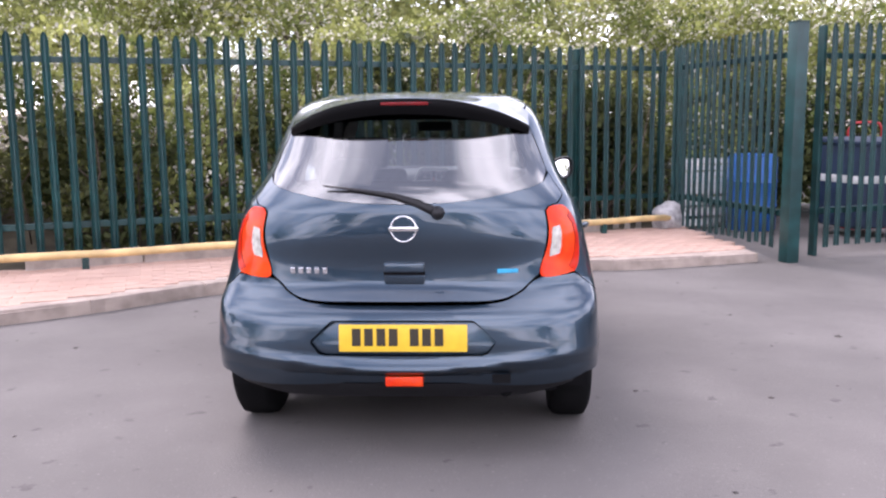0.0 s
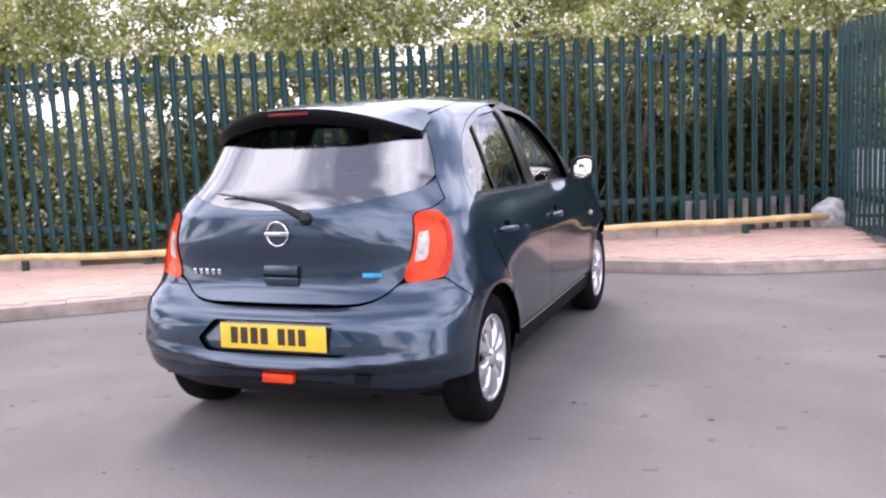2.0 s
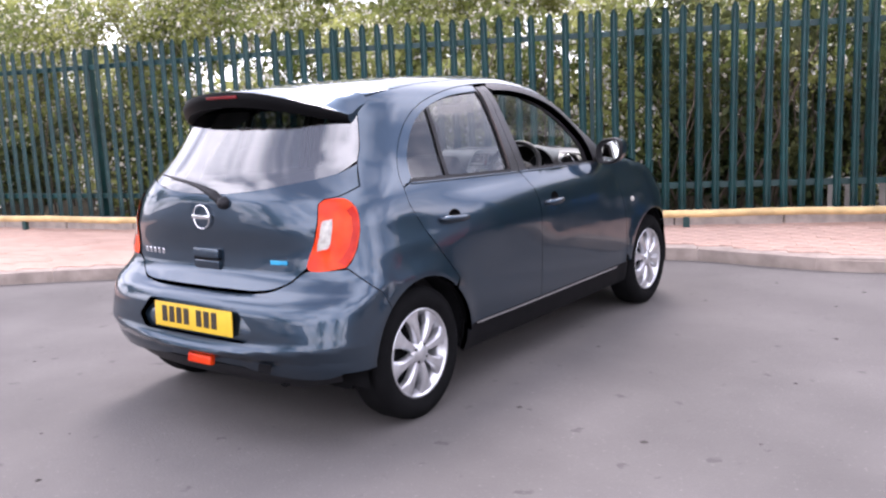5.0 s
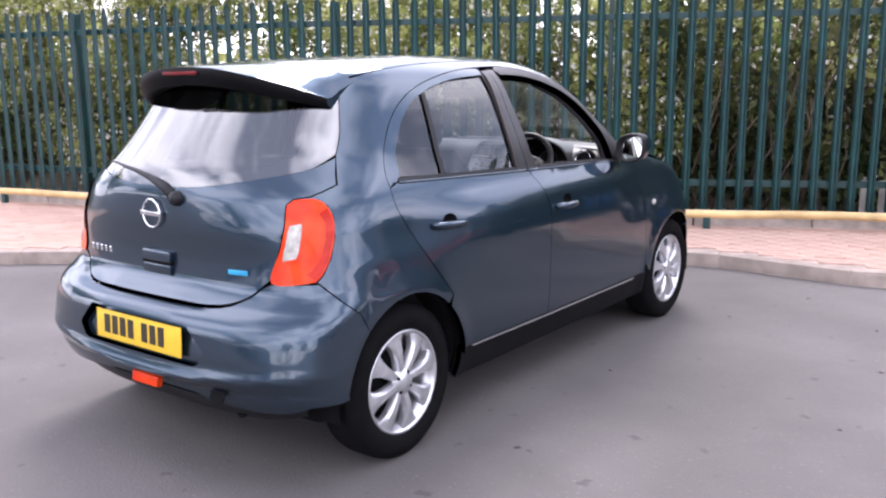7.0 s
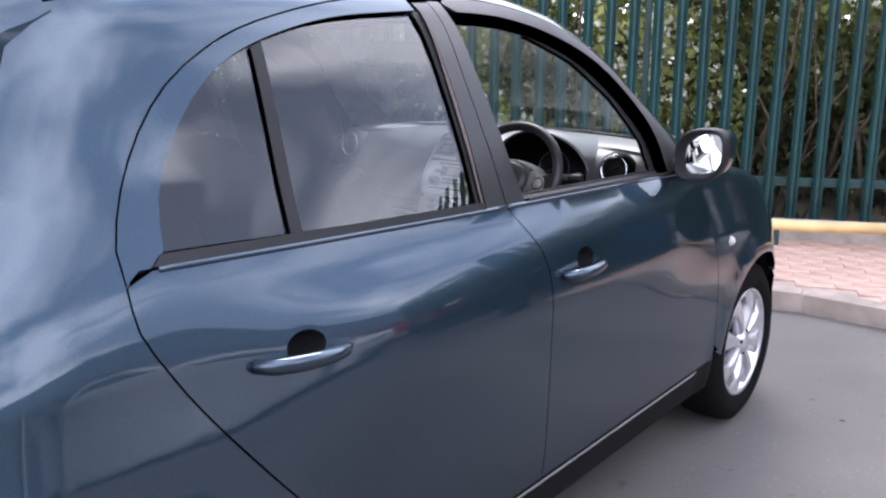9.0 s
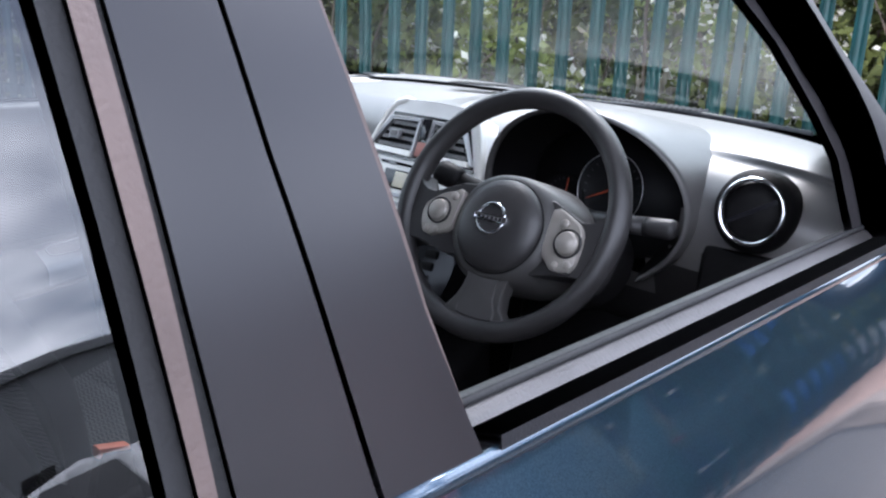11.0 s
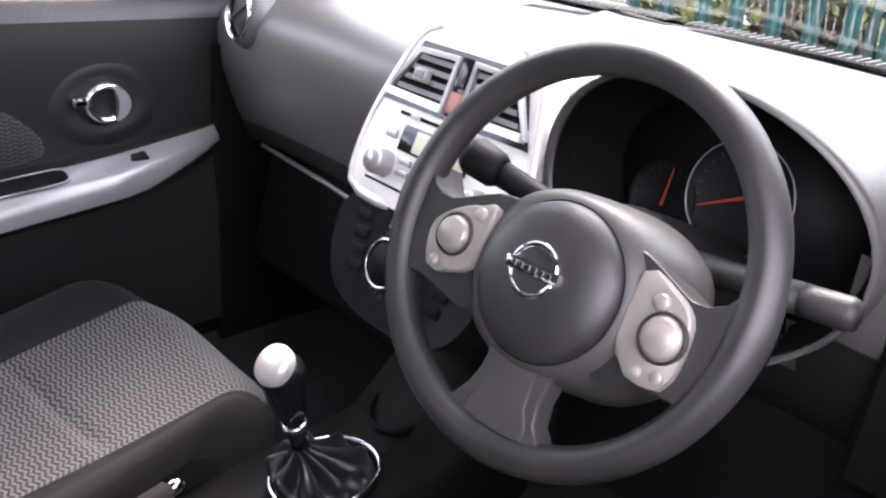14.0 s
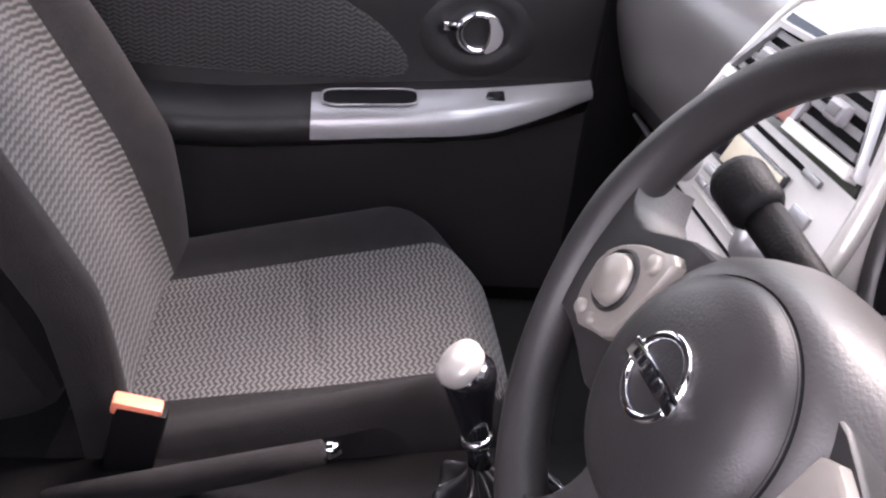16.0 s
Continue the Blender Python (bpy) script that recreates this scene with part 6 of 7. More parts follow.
stack_box("slot_key", 0.018, 0.006, 0.004, -0.055, -0.0945, SATIN_SILVER, stack, 0.0155, 0.001)
stack_box("slot_key", 0.026, 0.006, 0.004, 0.072, -0.0945, SATIN_SILVER, stack, 0.0155, 0.001)
stack_box("radio_display", 0.118, 0.033, 0.006, -0.008, -0.122, GLOSS_BLACK, stack, 0.0145, 0.002)
stack_box("display_window", 0.088, 0.027, 0.004, 0.004, -0.122, LCD, stack, 0.018, 0.001, 0, "pale radio display")
for sx in (-1, 1):
    k = part("radio_knob", moved(lathe([(0, 0.026), (0.013, 0.025), (0.016, 0.02), (0.0175, 0.0)], 28), ST @ pose(sx * 0.082, -0.016, -0.160, 90, 0, 0)), SATIN_SILVER, stack, "round radio knob")
for i in range(5):
    stack_box("radio_button", 0.021, 0.0085, 0.005, -0.046 + i * 0.023, -0.149, SATIN_SILVER, stack, 0.0155, 0.002)
    stack_box("radio_button", 0.021, 0.0075, 0.005, -0.046 + i * 0.023, -0.1625, SATIN_SILVER, stack, 0.0155, 0.002)
stack_box("tuner_line", 0.110, 0.0025, 0.003, 0.0, -0.1715, STACK_EDGE, stack, 0.0155, 0.0)
stack_box("side_key", 0.020, 0.012, 0.004, -0.086, -0.122, SATIN_SILVER, stack, 0.0155, 0.002)
stack_box("side_key", 0.026, 0.012, 0.004, 0.088, -0.122, SATIN_SILVER, stack, 0.0155, 0.002)
stack_box("lower_groove", 0.215, 0.003, 0.002, 0.0, -0.184, DARK, stack, 0.0155, 0.0)
half_cl = spline([(0.0, -0.209), (0.118, -0.207), (0.135, -0.23), (0.128, -0.285), (0.10, -0.325), (0.05, -0.342), (0.0, -0.345)], 0.015)
climate_loop = [(-x, z) for x, z in half_cl] + [(x, z) for x, z in half_cl[::-1]][1:-1]
climate = part("climate_panel", face_plate(climate_loop, -0.10, 0.013), GLOSS_BLACK, dash, "gloss black climate control panel", angle=30)
for x, z, r0 in ((-0.012, -0.268, 0.036),):
    d = part("climate_dial", moved(lathe([(0, 0.018), (r0 * 0.62, 0.017), (r0 * 0.7, 0.012), (r0 * 0.72, 0.004), (r0 * 0.98, 0.004), (r0, 0.0)], 36), ST @ pose(x, -0.014, z, 90, 0, 0)), DARK_PLASTIC, climate)
    part("dial_ring", moved(lathe([(r0 * 0.74, 0.014), (r0 * 0.82, 0.017), (r0 * 0.88, 0.012), (r0 * 0.80, 0.008)], 40, None, True), ST @ pose(x, -0.014, z, 90, 0, 0)), CHROME, d, "chrome dial ring")
    for i in range(14):
        a = math.pi * (0.1 + 0.8 * i / 13) * 1.3 - 0.5
        part("dial_mark", merge(([ST @ (pose(x, -0.0145, z, 90, 0, 0) @ (Matrix.Rotation(a, 4, "Z") @ Vector(p))) for p in ((-0.001, r0 * 1.05, 0.001), (0.001, r0 * 1.05, 0.001), (0.001, r0 * 1.2, 0.001), (-0.001, r0 * 1.2, 0.001))], [(0, 1, 2, 3)])), BADGE, d, smooth=False)
for i in range(2):
    stack_box("climate_button", 0.030, 0.014, 0.007, -0.020 + 0.04 * i, -0.222, CHROME, climate, 0.012, 0.005)
for sx in (-1, 1):
    for i in range(4):
        stack_box("climate_button", 0.026, 0.014, 0.004, sx * (0.085 - 0.004 * i), -0.228 - i * 0.021, DARK_PLASTIC, climate, 0.0125, 0.003)

# instrument binnacle
BX, BZ = 0.312, 0.955
GAUGE_BLACK = material("gauge_black", (0.004, 0.004, 0.005), 0.6, spec=0.2)
GAUGE_MARK = material("gauge_mark", (0.016, 0.016, 0.017), 0.6)


def hood(u, v):
    a = math.pi * (-0.26 + 1.52 * u)
    y0 = 2.335 + 0.035 * abs(math.cos(a)) ** 2
    rx, rz = ((0.172, 0.128), (0.176, 0.133), (0.178, 0.136), (0.178 + 0.010 * max(0, math.sin(a)), 0.133), (0.172 + 0.060 * max(0, math.sin(a)), 0.094))[v]
    y = (y0 + 0.012, y0, y0 + 0.02, y0 + 0.09, 2.64)[v]
    return (BX - rx * math.cos(a), y, BZ + rz * math.sin(a))


binnacle = part("instrument_binnacle", grid(lambda u, v: hood(u, v), [i / 40 for i in range(41)], range(5)), DASH, dash, "hooded instrument binnacle")
part("hood_lining", grid(lambda u, v: (BX - (0.171, 0.140)[v] * math.cos(math.pi * (-0.26 + 1.52 * u)), (2.348 + 0.035 * abs(math.cos(math.pi * (-0.26 + 1.52 * u))) ** 2, 2.46)[v], BZ + (0.127, 0.098)[v] * math.sin(math.pi * (-0.26 + 1.52 * u))), [i / 40 for i in range(41)], range(2)), DARK_PLASTIC, binnacle)
part("gauge_panel", moved(lathe([(0, 0), (1.0, 0), (1.0, -0.01)], 48), pose(BX, 2.464, BZ, 80, 0, 0) @ Matrix.Diagonal((0.148, 0.108, 1, 1))), GAUGE_BLACK, binnacle)
for gx, gz, gr, turn in ((-0.075, 0.928, 0.040, -4), (0.010, 0.957, 0.057, 116)):
    m = pose(BX + gx, 2.455, gz, 78, 0, 0)
    g_ = part("gauge", moved(lathe([(0, 0.0), (gr * 0.93, 0.0), (gr, 0.008)], 48), m), GAUGE_BLACK, binnacle, "dark round gauge")
    part("gauge_ring", moved(lathe([(gr * 0.985, 0.008), (gr, 0.010), (gr * 1.015, 0.008), (gr, 0.006)], 56, None, True), m), ARM_SILVER if gr > 0.05 else DARK_PLASTIC, g_)
    for i in range(19):
        a = radians(-130 + 260 * i / 18)
        part("gauge_mark", ([m @ (Matrix.Rotation(-a, 4, "Z") @ Vector(p)) for p in ((-0.0008, gr * 0.78, 0.002), (0.0008, gr * 0.78, 0.002), (0.0008, gr * 0.88, 0.002), (-0.0008, gr * 0.88, 0.002))], [(0, 1, 2, 3)]), GAUGE_MARK, g_, smooth=False)
    part("gauge_needle", ([m @ (Matrix.Rotation(radians(turn), 4, "Z") @ Vector(p)) for p in ((-0.002, -0.008, 0.004), (0.002, -0.008, 0.004), (0.0008, gr * 0.82, 0.004), (-0.0008, gr * 0.82, 0.004))], [(0, 1, 2, 3)]), NEEDLE, g_, "orange gauge needle", smooth=False)

# steering wheel
SW_TILT, SW_YAW = radians(26.7), radians(3.4)
SW = Matrix.Translation((0.3252, 2.1824, 0.9658)) @ Matrix.Rotation(SW_YAW, 4, "Z") @ Matrix.Rotation(math.pi / 2 - SW_TILT, 4, "X")   # local x right, y up the wheel, z to the driver
wheel_ = new("steering_wheel")
wheel_.parent = car
wheel_["label"] = "dark grey three-spoke steering wheel"


def rim_point(i, k):
    # the grip is a little thicker at the spokes and flatter behind
    a, b = 2 * math.pi * i / 96, 2 * math.pi * k / 18
    fat = 1 + 0.10 * math.exp(-((math.sin(a) + 0.02) / 0.22) ** 2) + 0.08 * math.exp(-((a - 1.5 * math.pi) / 0.35) ** 2)
    rr = 0.1606 + 0.0142 * fat * math.cos(b)
    return SW @ Vector((rr * math.cos(a), rr * math.sin(a), 0.0165 * fat * math.sin(b)))


part("rim", grid(rim_point, range(97), range(19)), LEATHER, wheel_, "worn leather-grained rim")


def slab(outline, z0, z1, m, round_=0.9):
    k = len(outline)
    c = np.mean(outline, 0)
    rows_ = ((1.0, z0), (1.0, z1 - 0.005), ((1 + round_) / 2 + 0.02, z1 - 0.0015), (round_, z1))
    vs = [m @ Vector((c[0] + (x - c[0]) * f, c[1] + (y - c[1]) * f, z)) for f, z in rows_ for x, y in outline]
    fs = [tuple(range(k))[::-1]] + [(r_ * k + i, r_ * k + (i + 1) % k, r_ * k + k + (i + 1) % k, r_ * k + k + i) for r_ in range(3) for i in range(k)] + [tuple(3 * k + i for i in range(k))]
    return vs, fs


def rounded_ring(rx, ry, z, n=3.0, count=64):
    out = []
    for i in range(count):
        a = 2 * math.pi * i / count
        c_, s_ = math.cos(a), math.sin(a)
        out.append(HUB @ Vector((rx * math.copysign(abs(c_) ** (2 / n), c_), ry * math.copysign(abs(s_) ** (2 / n), s_), z)))
    return out


def loft(rings):
    k = len(rings[0])
    return [p for r_ in rings for p in r_], [(j * k + i, j * k + (i + 1) % k, j * k + k + (i + 1) % k, j * k + k + i) for j in range(len(rings) - 1) for i in range(k)]


HUB = SW @ Matrix.Translation((0.008, -0.023, 0))
hub = part("hub_cover", moved(lathe([(0, 0.0365), (0.018, 0.0362), (0.036, 0.0342), (0.050, 0.0305), (0.059, 0.0255), (0.0618, 0.0215), (0.0634, 0.0165)], 64), HUB), LEATHER, wheel_, "round airbag cover")
part("hub_groove", moved(lathe([(0.0630, 0.018), (0.0638, 0.0130), (0.0646, 0.0150)], 64), HUB), DARK, wheel_)
part("hub_body", loft([rounded_ring(0.0645, 0.0645, 0.0155, 2), rounded_ring(0.070, 0.068, 0.014, 2.1), rounded_ring(0.080, 0.073, 0.004, 2.3), rounded_ring(0.092, 0.077, -0.022, 2.6),
                       rounded_ring(0.101, 0.079, -0.045, 2.8), rounded_ring(0.098, 0.076, -0.066, 2.8), rounded_ring(0.070, 0.060, -0.080, 2.6)]), HUB_GREY, wheel_, "grey moulded hub behind the airbag cover")
SPOKE_R = [(0.050, 0.028), (0.072, 0.026), (0.087, 0.020), (0.117, 0.007), (0.130, 0.008), (0.141, 0.014), (0.152, 0.030), (0.158, 0.010), (0.158, -0.040), (0.147, -0.072), (0.132, -0.064), (0.118, -0.064), (0.095, -0.068), (0.070, -0.074), (0.050, -0.070)]
PAD_R = [(0.078, 0.014), (0.086, 0.0175), (0.104, 0.010), (0.119, 0.002), (0.127, -0.010), (0.129, -0.030), (0.1275, -0.050), (0.122, -0.060), (0.106, -0.0625), (0.095, -0.061), (0.086, -0.052), (0.078, -0.040)]
PAD_L = [(-0.062, 0.013), (-0.078, 0.011), (-0.092, 0.0065), (-0.108, -0.003), (-0.119, -0.014), (-0.1215, -0.024), (-0.117, -0.043), (-0.111, -0.053), (-0.098, -0.056), (-0.086, -0.051), (-0.074, -0.047), (-0.066, -0.040)]
for sx, pad, keys in ((1, PAD_R, ((0.111, -0.025, 0.0165, 0.008), (0.101, -0.002, 0.0068, 0.005), (0.119, -0.0515, 0.0055, 0.004), (0.103, -0.0545, 0.0050, 0.0035))),
                      (-1, PAD_L, ((-0.093, -0.020, 0.0165, 0.008), (-0.074, 0.0035, 0.0062, 0.005), (-0.103, -0.047, 0.0052, 0.004), (-0.089, -0.0465, 0.0045, 0.0035)))):
    o = [(sx * x, y) for x, y in spline(SPOKE_R, 0.01)]
    s_ = part("spoke", slab(o[::-sx], -0.034, 0.008, SW, 0.97), LEATHER, wheel_, angle=40)
    o = spline(pad, 0.007, True)
    p_ = part("control_pad", slab(o[::-sx], 0.002, 0.0165, SW, 0.93), PAD_SILVER, wheel_, "silver-grey control pad", angle=40)
    for bx, by, br, bh in keys:
        m_ = SW @ Matrix.Translation((bx, by, 0.0155))
        b_ = part("pad_button", moved(lathe([(0, bh), (br * 0.72, bh * 0.97), (br * 0.88, bh * 0.75), (br * 0.95, bh * 0.3), (br * 0.96, 0.0)], 28), m_), PAD_SILVER, p_)
        if br > 0.01:
            part("button_rim", moved(lathe([(br * 0.98, 0.0), (br * 1.04, 0.0035), (br * 1.12, 0.0030), (br * 1.18, 0.0)], 32), m_), DASH_LOW, b_)
            part("button_face", moved(lathe([(0, bh + 0.0006), (br * 0.55, bh + 0.0004), (br * 0.62, bh - 0.0006)], 28), m_), PAD_SILVER, b_)
o = spline([(-0.030, -0.070), (-0.0215, -0.096), (-0.028, -0.122), (-0.038, -0.138), (-0.062, -0.150), (-0.030, -0.163), (0.008, -0.166), (0.046, -0.163), (0.078, -0.150), (0.054, -0.140), (0.042, -0.128), (0.039, -0.110), (0.041, -0.092), (0.050, -0.070)], 0.01)
part("spoke", slab(o[::-1], -0.014, 0.009, SW, 0.96), HUB_GREY, wheel_, "lower spoke", angle=40)
part("lower_insert", slab(spline([(-0.013, -0.080), (-0.011, -0.100), (-0.013, -0.120), (-0.022, -0.144), (0.038, -0.144), (0.030, -0.120), (0.029, -0.100), (0.031, -0.080)], 0.01)[::-1], 0.002, 0.0108, SW, 0.95), PAD_DARK, wheel_, "satin insert of the lower spoke", angle=40)
EM = SW @ Matrix.Translation((0.0055, -0.0185, 0))
for a0, a1 in ((0.20, math.pi - 0.20), (math.pi + 0.20, 2 * math.pi - 0.20)):
    part("emblem_arc", tube([EM @ Vector((0.0200 * math.cos(a0 + (a1 - a0) * i / 20), 0.0200 * math.sin(a0 + (a1 - a0) * i / 20), 0.0372)) for i in range(21)], 0.0024, 10), CHROME, wheel_, "chrome arc of the round emblem")
eb = box((0.050, 0.0098, 0.005), (0, 0, 0.0378), (0, 0, 0), 0.0016, 2)
bmesh.ops.transform(eb, matrix=EM, verts=eb.verts[:])
part("emblem_bar", eb, CHROME, wheel_, "chrome bar across the emblem")
for i in range(6):
    em = box((0.0042, 0.0052, 0.0012), (-0.0165 + i * 0.0066, 0, 0.0404), (0, 0, 0), 0.0004, 1)
    bmesh.ops.transform(em, matrix=EM, verts=em.verts[:])
    part("emblem_mark", em, GLOSS_BLACK, wheel_)
col = part("column_shroud", moved(lathe([(0.0, -0.07), (0.05, -0.075), (0.062, -0.09), (0.066, -0.14), (0.075, -0.27)], 32), SW), DASH_LOW, dash, "steering column shroud")
for pts, mat_ in (([(0.285, 2.268, 0.950), (0.225, 2.266, 0.962), (0.182, 2.259, 0.973)], DARK_PLASTIC), ([(0.38, 2.29, 0.950), (0.43, 2.295, 0.954), (0.470, 2.297, 0.957)], DASH_LOW)):
    thick = 1.0 if pts[0][0] < 0.3 else 0.72
    st = part("stalk", tube(pts, [0.014, 0.0125, 0.0135], 14, 0.8), mat_, col, "indicator and wiper stalk")
    a, b = Vector(pts[1]), Vector(pts[2])
    d = (b - a).normalized()
    part("stalk_end", tube([b, b + d * 0.008, b + d * 0.035, b + d * 0.042], [0.0135, 0.0185 * thick, 0.0195 * thick, 0.016 * thick], 16, 0.9), mat_, st)

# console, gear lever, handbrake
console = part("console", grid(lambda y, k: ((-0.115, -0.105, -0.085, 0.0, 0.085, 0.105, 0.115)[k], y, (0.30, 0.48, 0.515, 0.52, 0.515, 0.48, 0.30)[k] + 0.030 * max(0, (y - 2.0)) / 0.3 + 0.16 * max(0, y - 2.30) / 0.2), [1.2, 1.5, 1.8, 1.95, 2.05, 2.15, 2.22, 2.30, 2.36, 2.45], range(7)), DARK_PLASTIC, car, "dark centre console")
cup = part("cup_holder", lathe([(0.0, -0.04), (0.034, -0.04), (0.037, 0.0), (0.041, 0.004), (0.044, 0.0)], 30, pose(-0.02, 2.325, 0.566, 14, 0, 0)), DARK, console)
for sx in (-1, 1):
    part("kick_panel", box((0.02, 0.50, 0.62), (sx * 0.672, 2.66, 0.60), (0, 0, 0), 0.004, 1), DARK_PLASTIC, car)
part("glovebox_strip", tube([(-0.60, 2.468, 0.742), (-0.4, 2.462, 0.738), (-0.2, 2.452, 0.730), (-0.15, 2.448, 0.728)], 0.004, 8), SATIN_SILVER, dash, "thin bright strip over the glovebox")
lever = new("gear_lever")
lever.parent = car
FOOT, STEM = Vector((0.016, 2.184, 0.545)), Vector((0.000, 2.158, 0.592))   # middle of the ring; where the shaft enters the leather
gaiter_prof = [(1.0, 0.0), (0.97, 0.20), (0.90, 0.34), (0.80, 0.40), (0.66, 0.44), (0.50, 0.52), (0.36, 0.66), (0.25, 0.84), (0.19, 1.0)]


def gaiter_point(i, k):
    # leather gathered in deep folds that run up to the shaft
    a = 2 * math.pi * i / 96
    wide, up = gaiter_prof[k]
    fold = 1 + 0.16 * math.sin(math.pi * k / 8) * math.cos(9 * a + 0.9 * math.sin(2 * a) + k * 0.25)
    c = FOOT.lerp(STEM, up)
    return (c.x + 0.056 * wide * fold * math.cos(a), c.y + 0.064 * wide * fold * math.sin(a), c.z + 0.012 * (fold - 1) * (k > 1) / 0.16)


part("gaiter", grid(gaiter_point, range(97), range(9)), GAITER, lever, "folded leather gaiter")
part("gaiter_ring", moved(lathe([(0.058, 0.0), (0.0605, 0.006), (0.0640, 0.004), (0.065, -0.004), (0.060, -0.004)], 52, None, True), pose(FOOT.x, FOOT.y, FOOT.z + 0.004, 5, 0, 0) @ Matrix.Diagonal((0.98, 1.12, 1, 1))), CHROME, lever, "chrome gaiter ring")
LV = Vector((0.0, 2.136, 0.692))
way = (LV - STEM).normalized()
part("shaft", tube([STEM - way * 0.012, STEM + way * 0.02, STEM + way * 0.045], [0.0105, 0.0115, 0.0135], 18), GLOSS_BLACK, lever)
part("collar", tube([STEM + way * 0.030, STEM + way * 0.033, STEM + way * 0.037, STEM + way * 0.040], [0.0145, 0.0165, 0.0165, 0.0145], 24), CHROME, lever, "thin chrome collar")
lever_m = Matrix.Translation(LV) @ way.to_track_quat("Z", "Y").to_matrix().to_4x4()
part("knob", lathe([(0.0135, -0.062), (0.0165, -0.052), (0.0195, -0.03), (0.0235, -0.005), (0.0260, 0.010), (0.0245, 0.019), (0.013, 0.0255), (0, 0.0265)], 34, lever_m), GLOSS_BLACK, lever, "black gear knob")
part("knob_cap", moved(lathe([(0.0235, -0.004), (0.0250, 0.003), (0.0235, 0.009), (0.016, 0.0135), (0.0, 0.015)], 34), lever_m @ Matrix.Translation((0.001, -0.006, 0.024)) @ Matrix.Rotation(radians(34), 4, "X")), STACK_EDGE, lever, "slanted silver gear knob cap")
brake = part("handbrake", tube([(-0.035, 1.72, 0.50), (-0.03, 1.85, 0.535), (-0.026, 1.95, 0.565), (-0.025, 2.005, 0.583)], [0.016, 0.019, 0.018, 0.015], 16, 0.85), SEAT_DARK, car, "dark handbrake lever")
part("button", tube([(-0.025, 2.004, 0.583), (-0.025, 2.013, 0.586), (-0.025, 2.022, 0.589)], [0.009, 0.009, 0.006], 14), CHROME, brake, "chrome handbrake button")


# seats
def seat(cx, front_y):
    s = new("front_seat")
    s.parent = car
    s["label"] = "front seat with grey woven centre and dark bolsters"
    wide, long_ = 0.238, 0.50

    def settle(u, edge):
        # keeps the seam between centre and bolster on one row of faces
        a = abs(u)
        return math.copysign(a / 0.6 * edge if a <= 0.6 else edge + (a - 0.6) / 0.4 * (1 - edge), u)

    def cushion(u, v):
        # u across -1..1, v back 0 to front 1, over the lip
        u = settle(u, 0.54 + 0.12 * v)
        a = abs(u)
        x = cx + wide * u * (1 - 0.10 * max(0, v - 0.6))
        z = 0.494 + 0.094 * v + (0.010 + 0.020 * v) * math.exp(-((a - 0.86) / 0.13) ** 2) - 0.012 * math.exp(-(a / 0.5) ** 2)
        if a > 0.93:
            z -= 0.35 * (a - 0.93)
        y = front_y - long_ * (1 - v)
        lip = max(0, v - 0.86) / 0.14
        z -= 0.055 * lip ** 2
        corner = max(0, a - 0.40) / 0.60
        y += (0.022 * (1 - a * a) - 0.105 * corner ** 2.4) * v
        z -= 0.0070 * math.exp(-((v - 0.52 - 0.05 * u) / 0.020) ** 2) * min(1, max(0, (0.62 - a) / 0.25))
        return (x, y, z)
    us = [-1 + 2 * i / 60 for i in range(61)]
    vs_ = [i / 90 for i in range(91)]
    verts, faces = grid(cushion, us, vs_)
    k = len(vs_)
    mid = [f for f in faces if abs(us[f[0] // k] + 1 / 60) < 0.6]
    chosen = set(mid)
    rest = [f for f in faces if f not in chosen]
    part("cushion_cover", (verts, mid), FABRIC, s, "grey woven seat centre")
    for near in (True, False):
        part("cushion_bolster", (verts, [f for f in rest if (f[0] // k < 30) == near]), SEAT_DARK, s, "dark cloth bolster")
    edge_i = [i * k + k - 1 for i in range(61)]
    left_i = [j for j in range(k)]
    right_i = [60 * k + j for j in range(k)]
    loop = left_i + edge_i[1:] + right_i[::-1][1:]
    lv, lf = [], []
    for i in loop:
        x, y, z = verts[i]
        lv += [(x, y, z), (x + (x - cx) * 0.012, y + 0.012 * (y > front_y - 0.1), z - 0.035), (x, y, z - 0.13), (cx + (x - cx) * 0.92, y - 0.01, z - 0.22)]
    for i in range(len(loop) - 1):
        for j in range(3):
            lf.append((i * 4 + j, i * 4 + j + 1, i * 4 + 5 + j, i * 4 + 4 + j))
    part("cushion_side", (lv, lf), SEAT_DARK, s)

    def back(u, v):
        u = settle(u, 0.64 - 0.10 * v)
        a = abs(u)
        h = 0.60 * v
        narrow = 1 - 0.22 * max(0, v - 0.55) ** 1.5 / 0.3
        x = cx + 0.235 * u * narrow
        y = front_y - long_ + 0.066 - h * 0.43 + 0.100 * math.exp(-((a - 0.90) / 0.30) ** 2) * (0.25 + 0.75 * min(1, v / 0.35)) * (1 - 0.45 * v) + 0.012 * math.sin(v * 3.1)
        z = 0.50 + h * 0.98 - 0.035 * max(0, a - 0.6) ** 2 * 6 * v
        if a > 0.93:
            y -= 0.6 * (a - 0.93)
        if v > 0.93:
            y -= 0.5 * (v - 0.93)
        return (x, y, z)
    vb = [i / 30 for i in range(31)]
    verts, faces = grid(back, us, vb)
    k = len(vb)
    mid = [f for f in faces if abs(us[f[0] // k] + 1 / 60) < 0.6 and vb[f[0] % k] < 0.80]
    chosen = set(mid)
    rest = [f for f in faces if f not in chosen]
    part("backrest_cover", (verts, mid), FABRIC_BACK, s, "grey ribbed seat back centre")
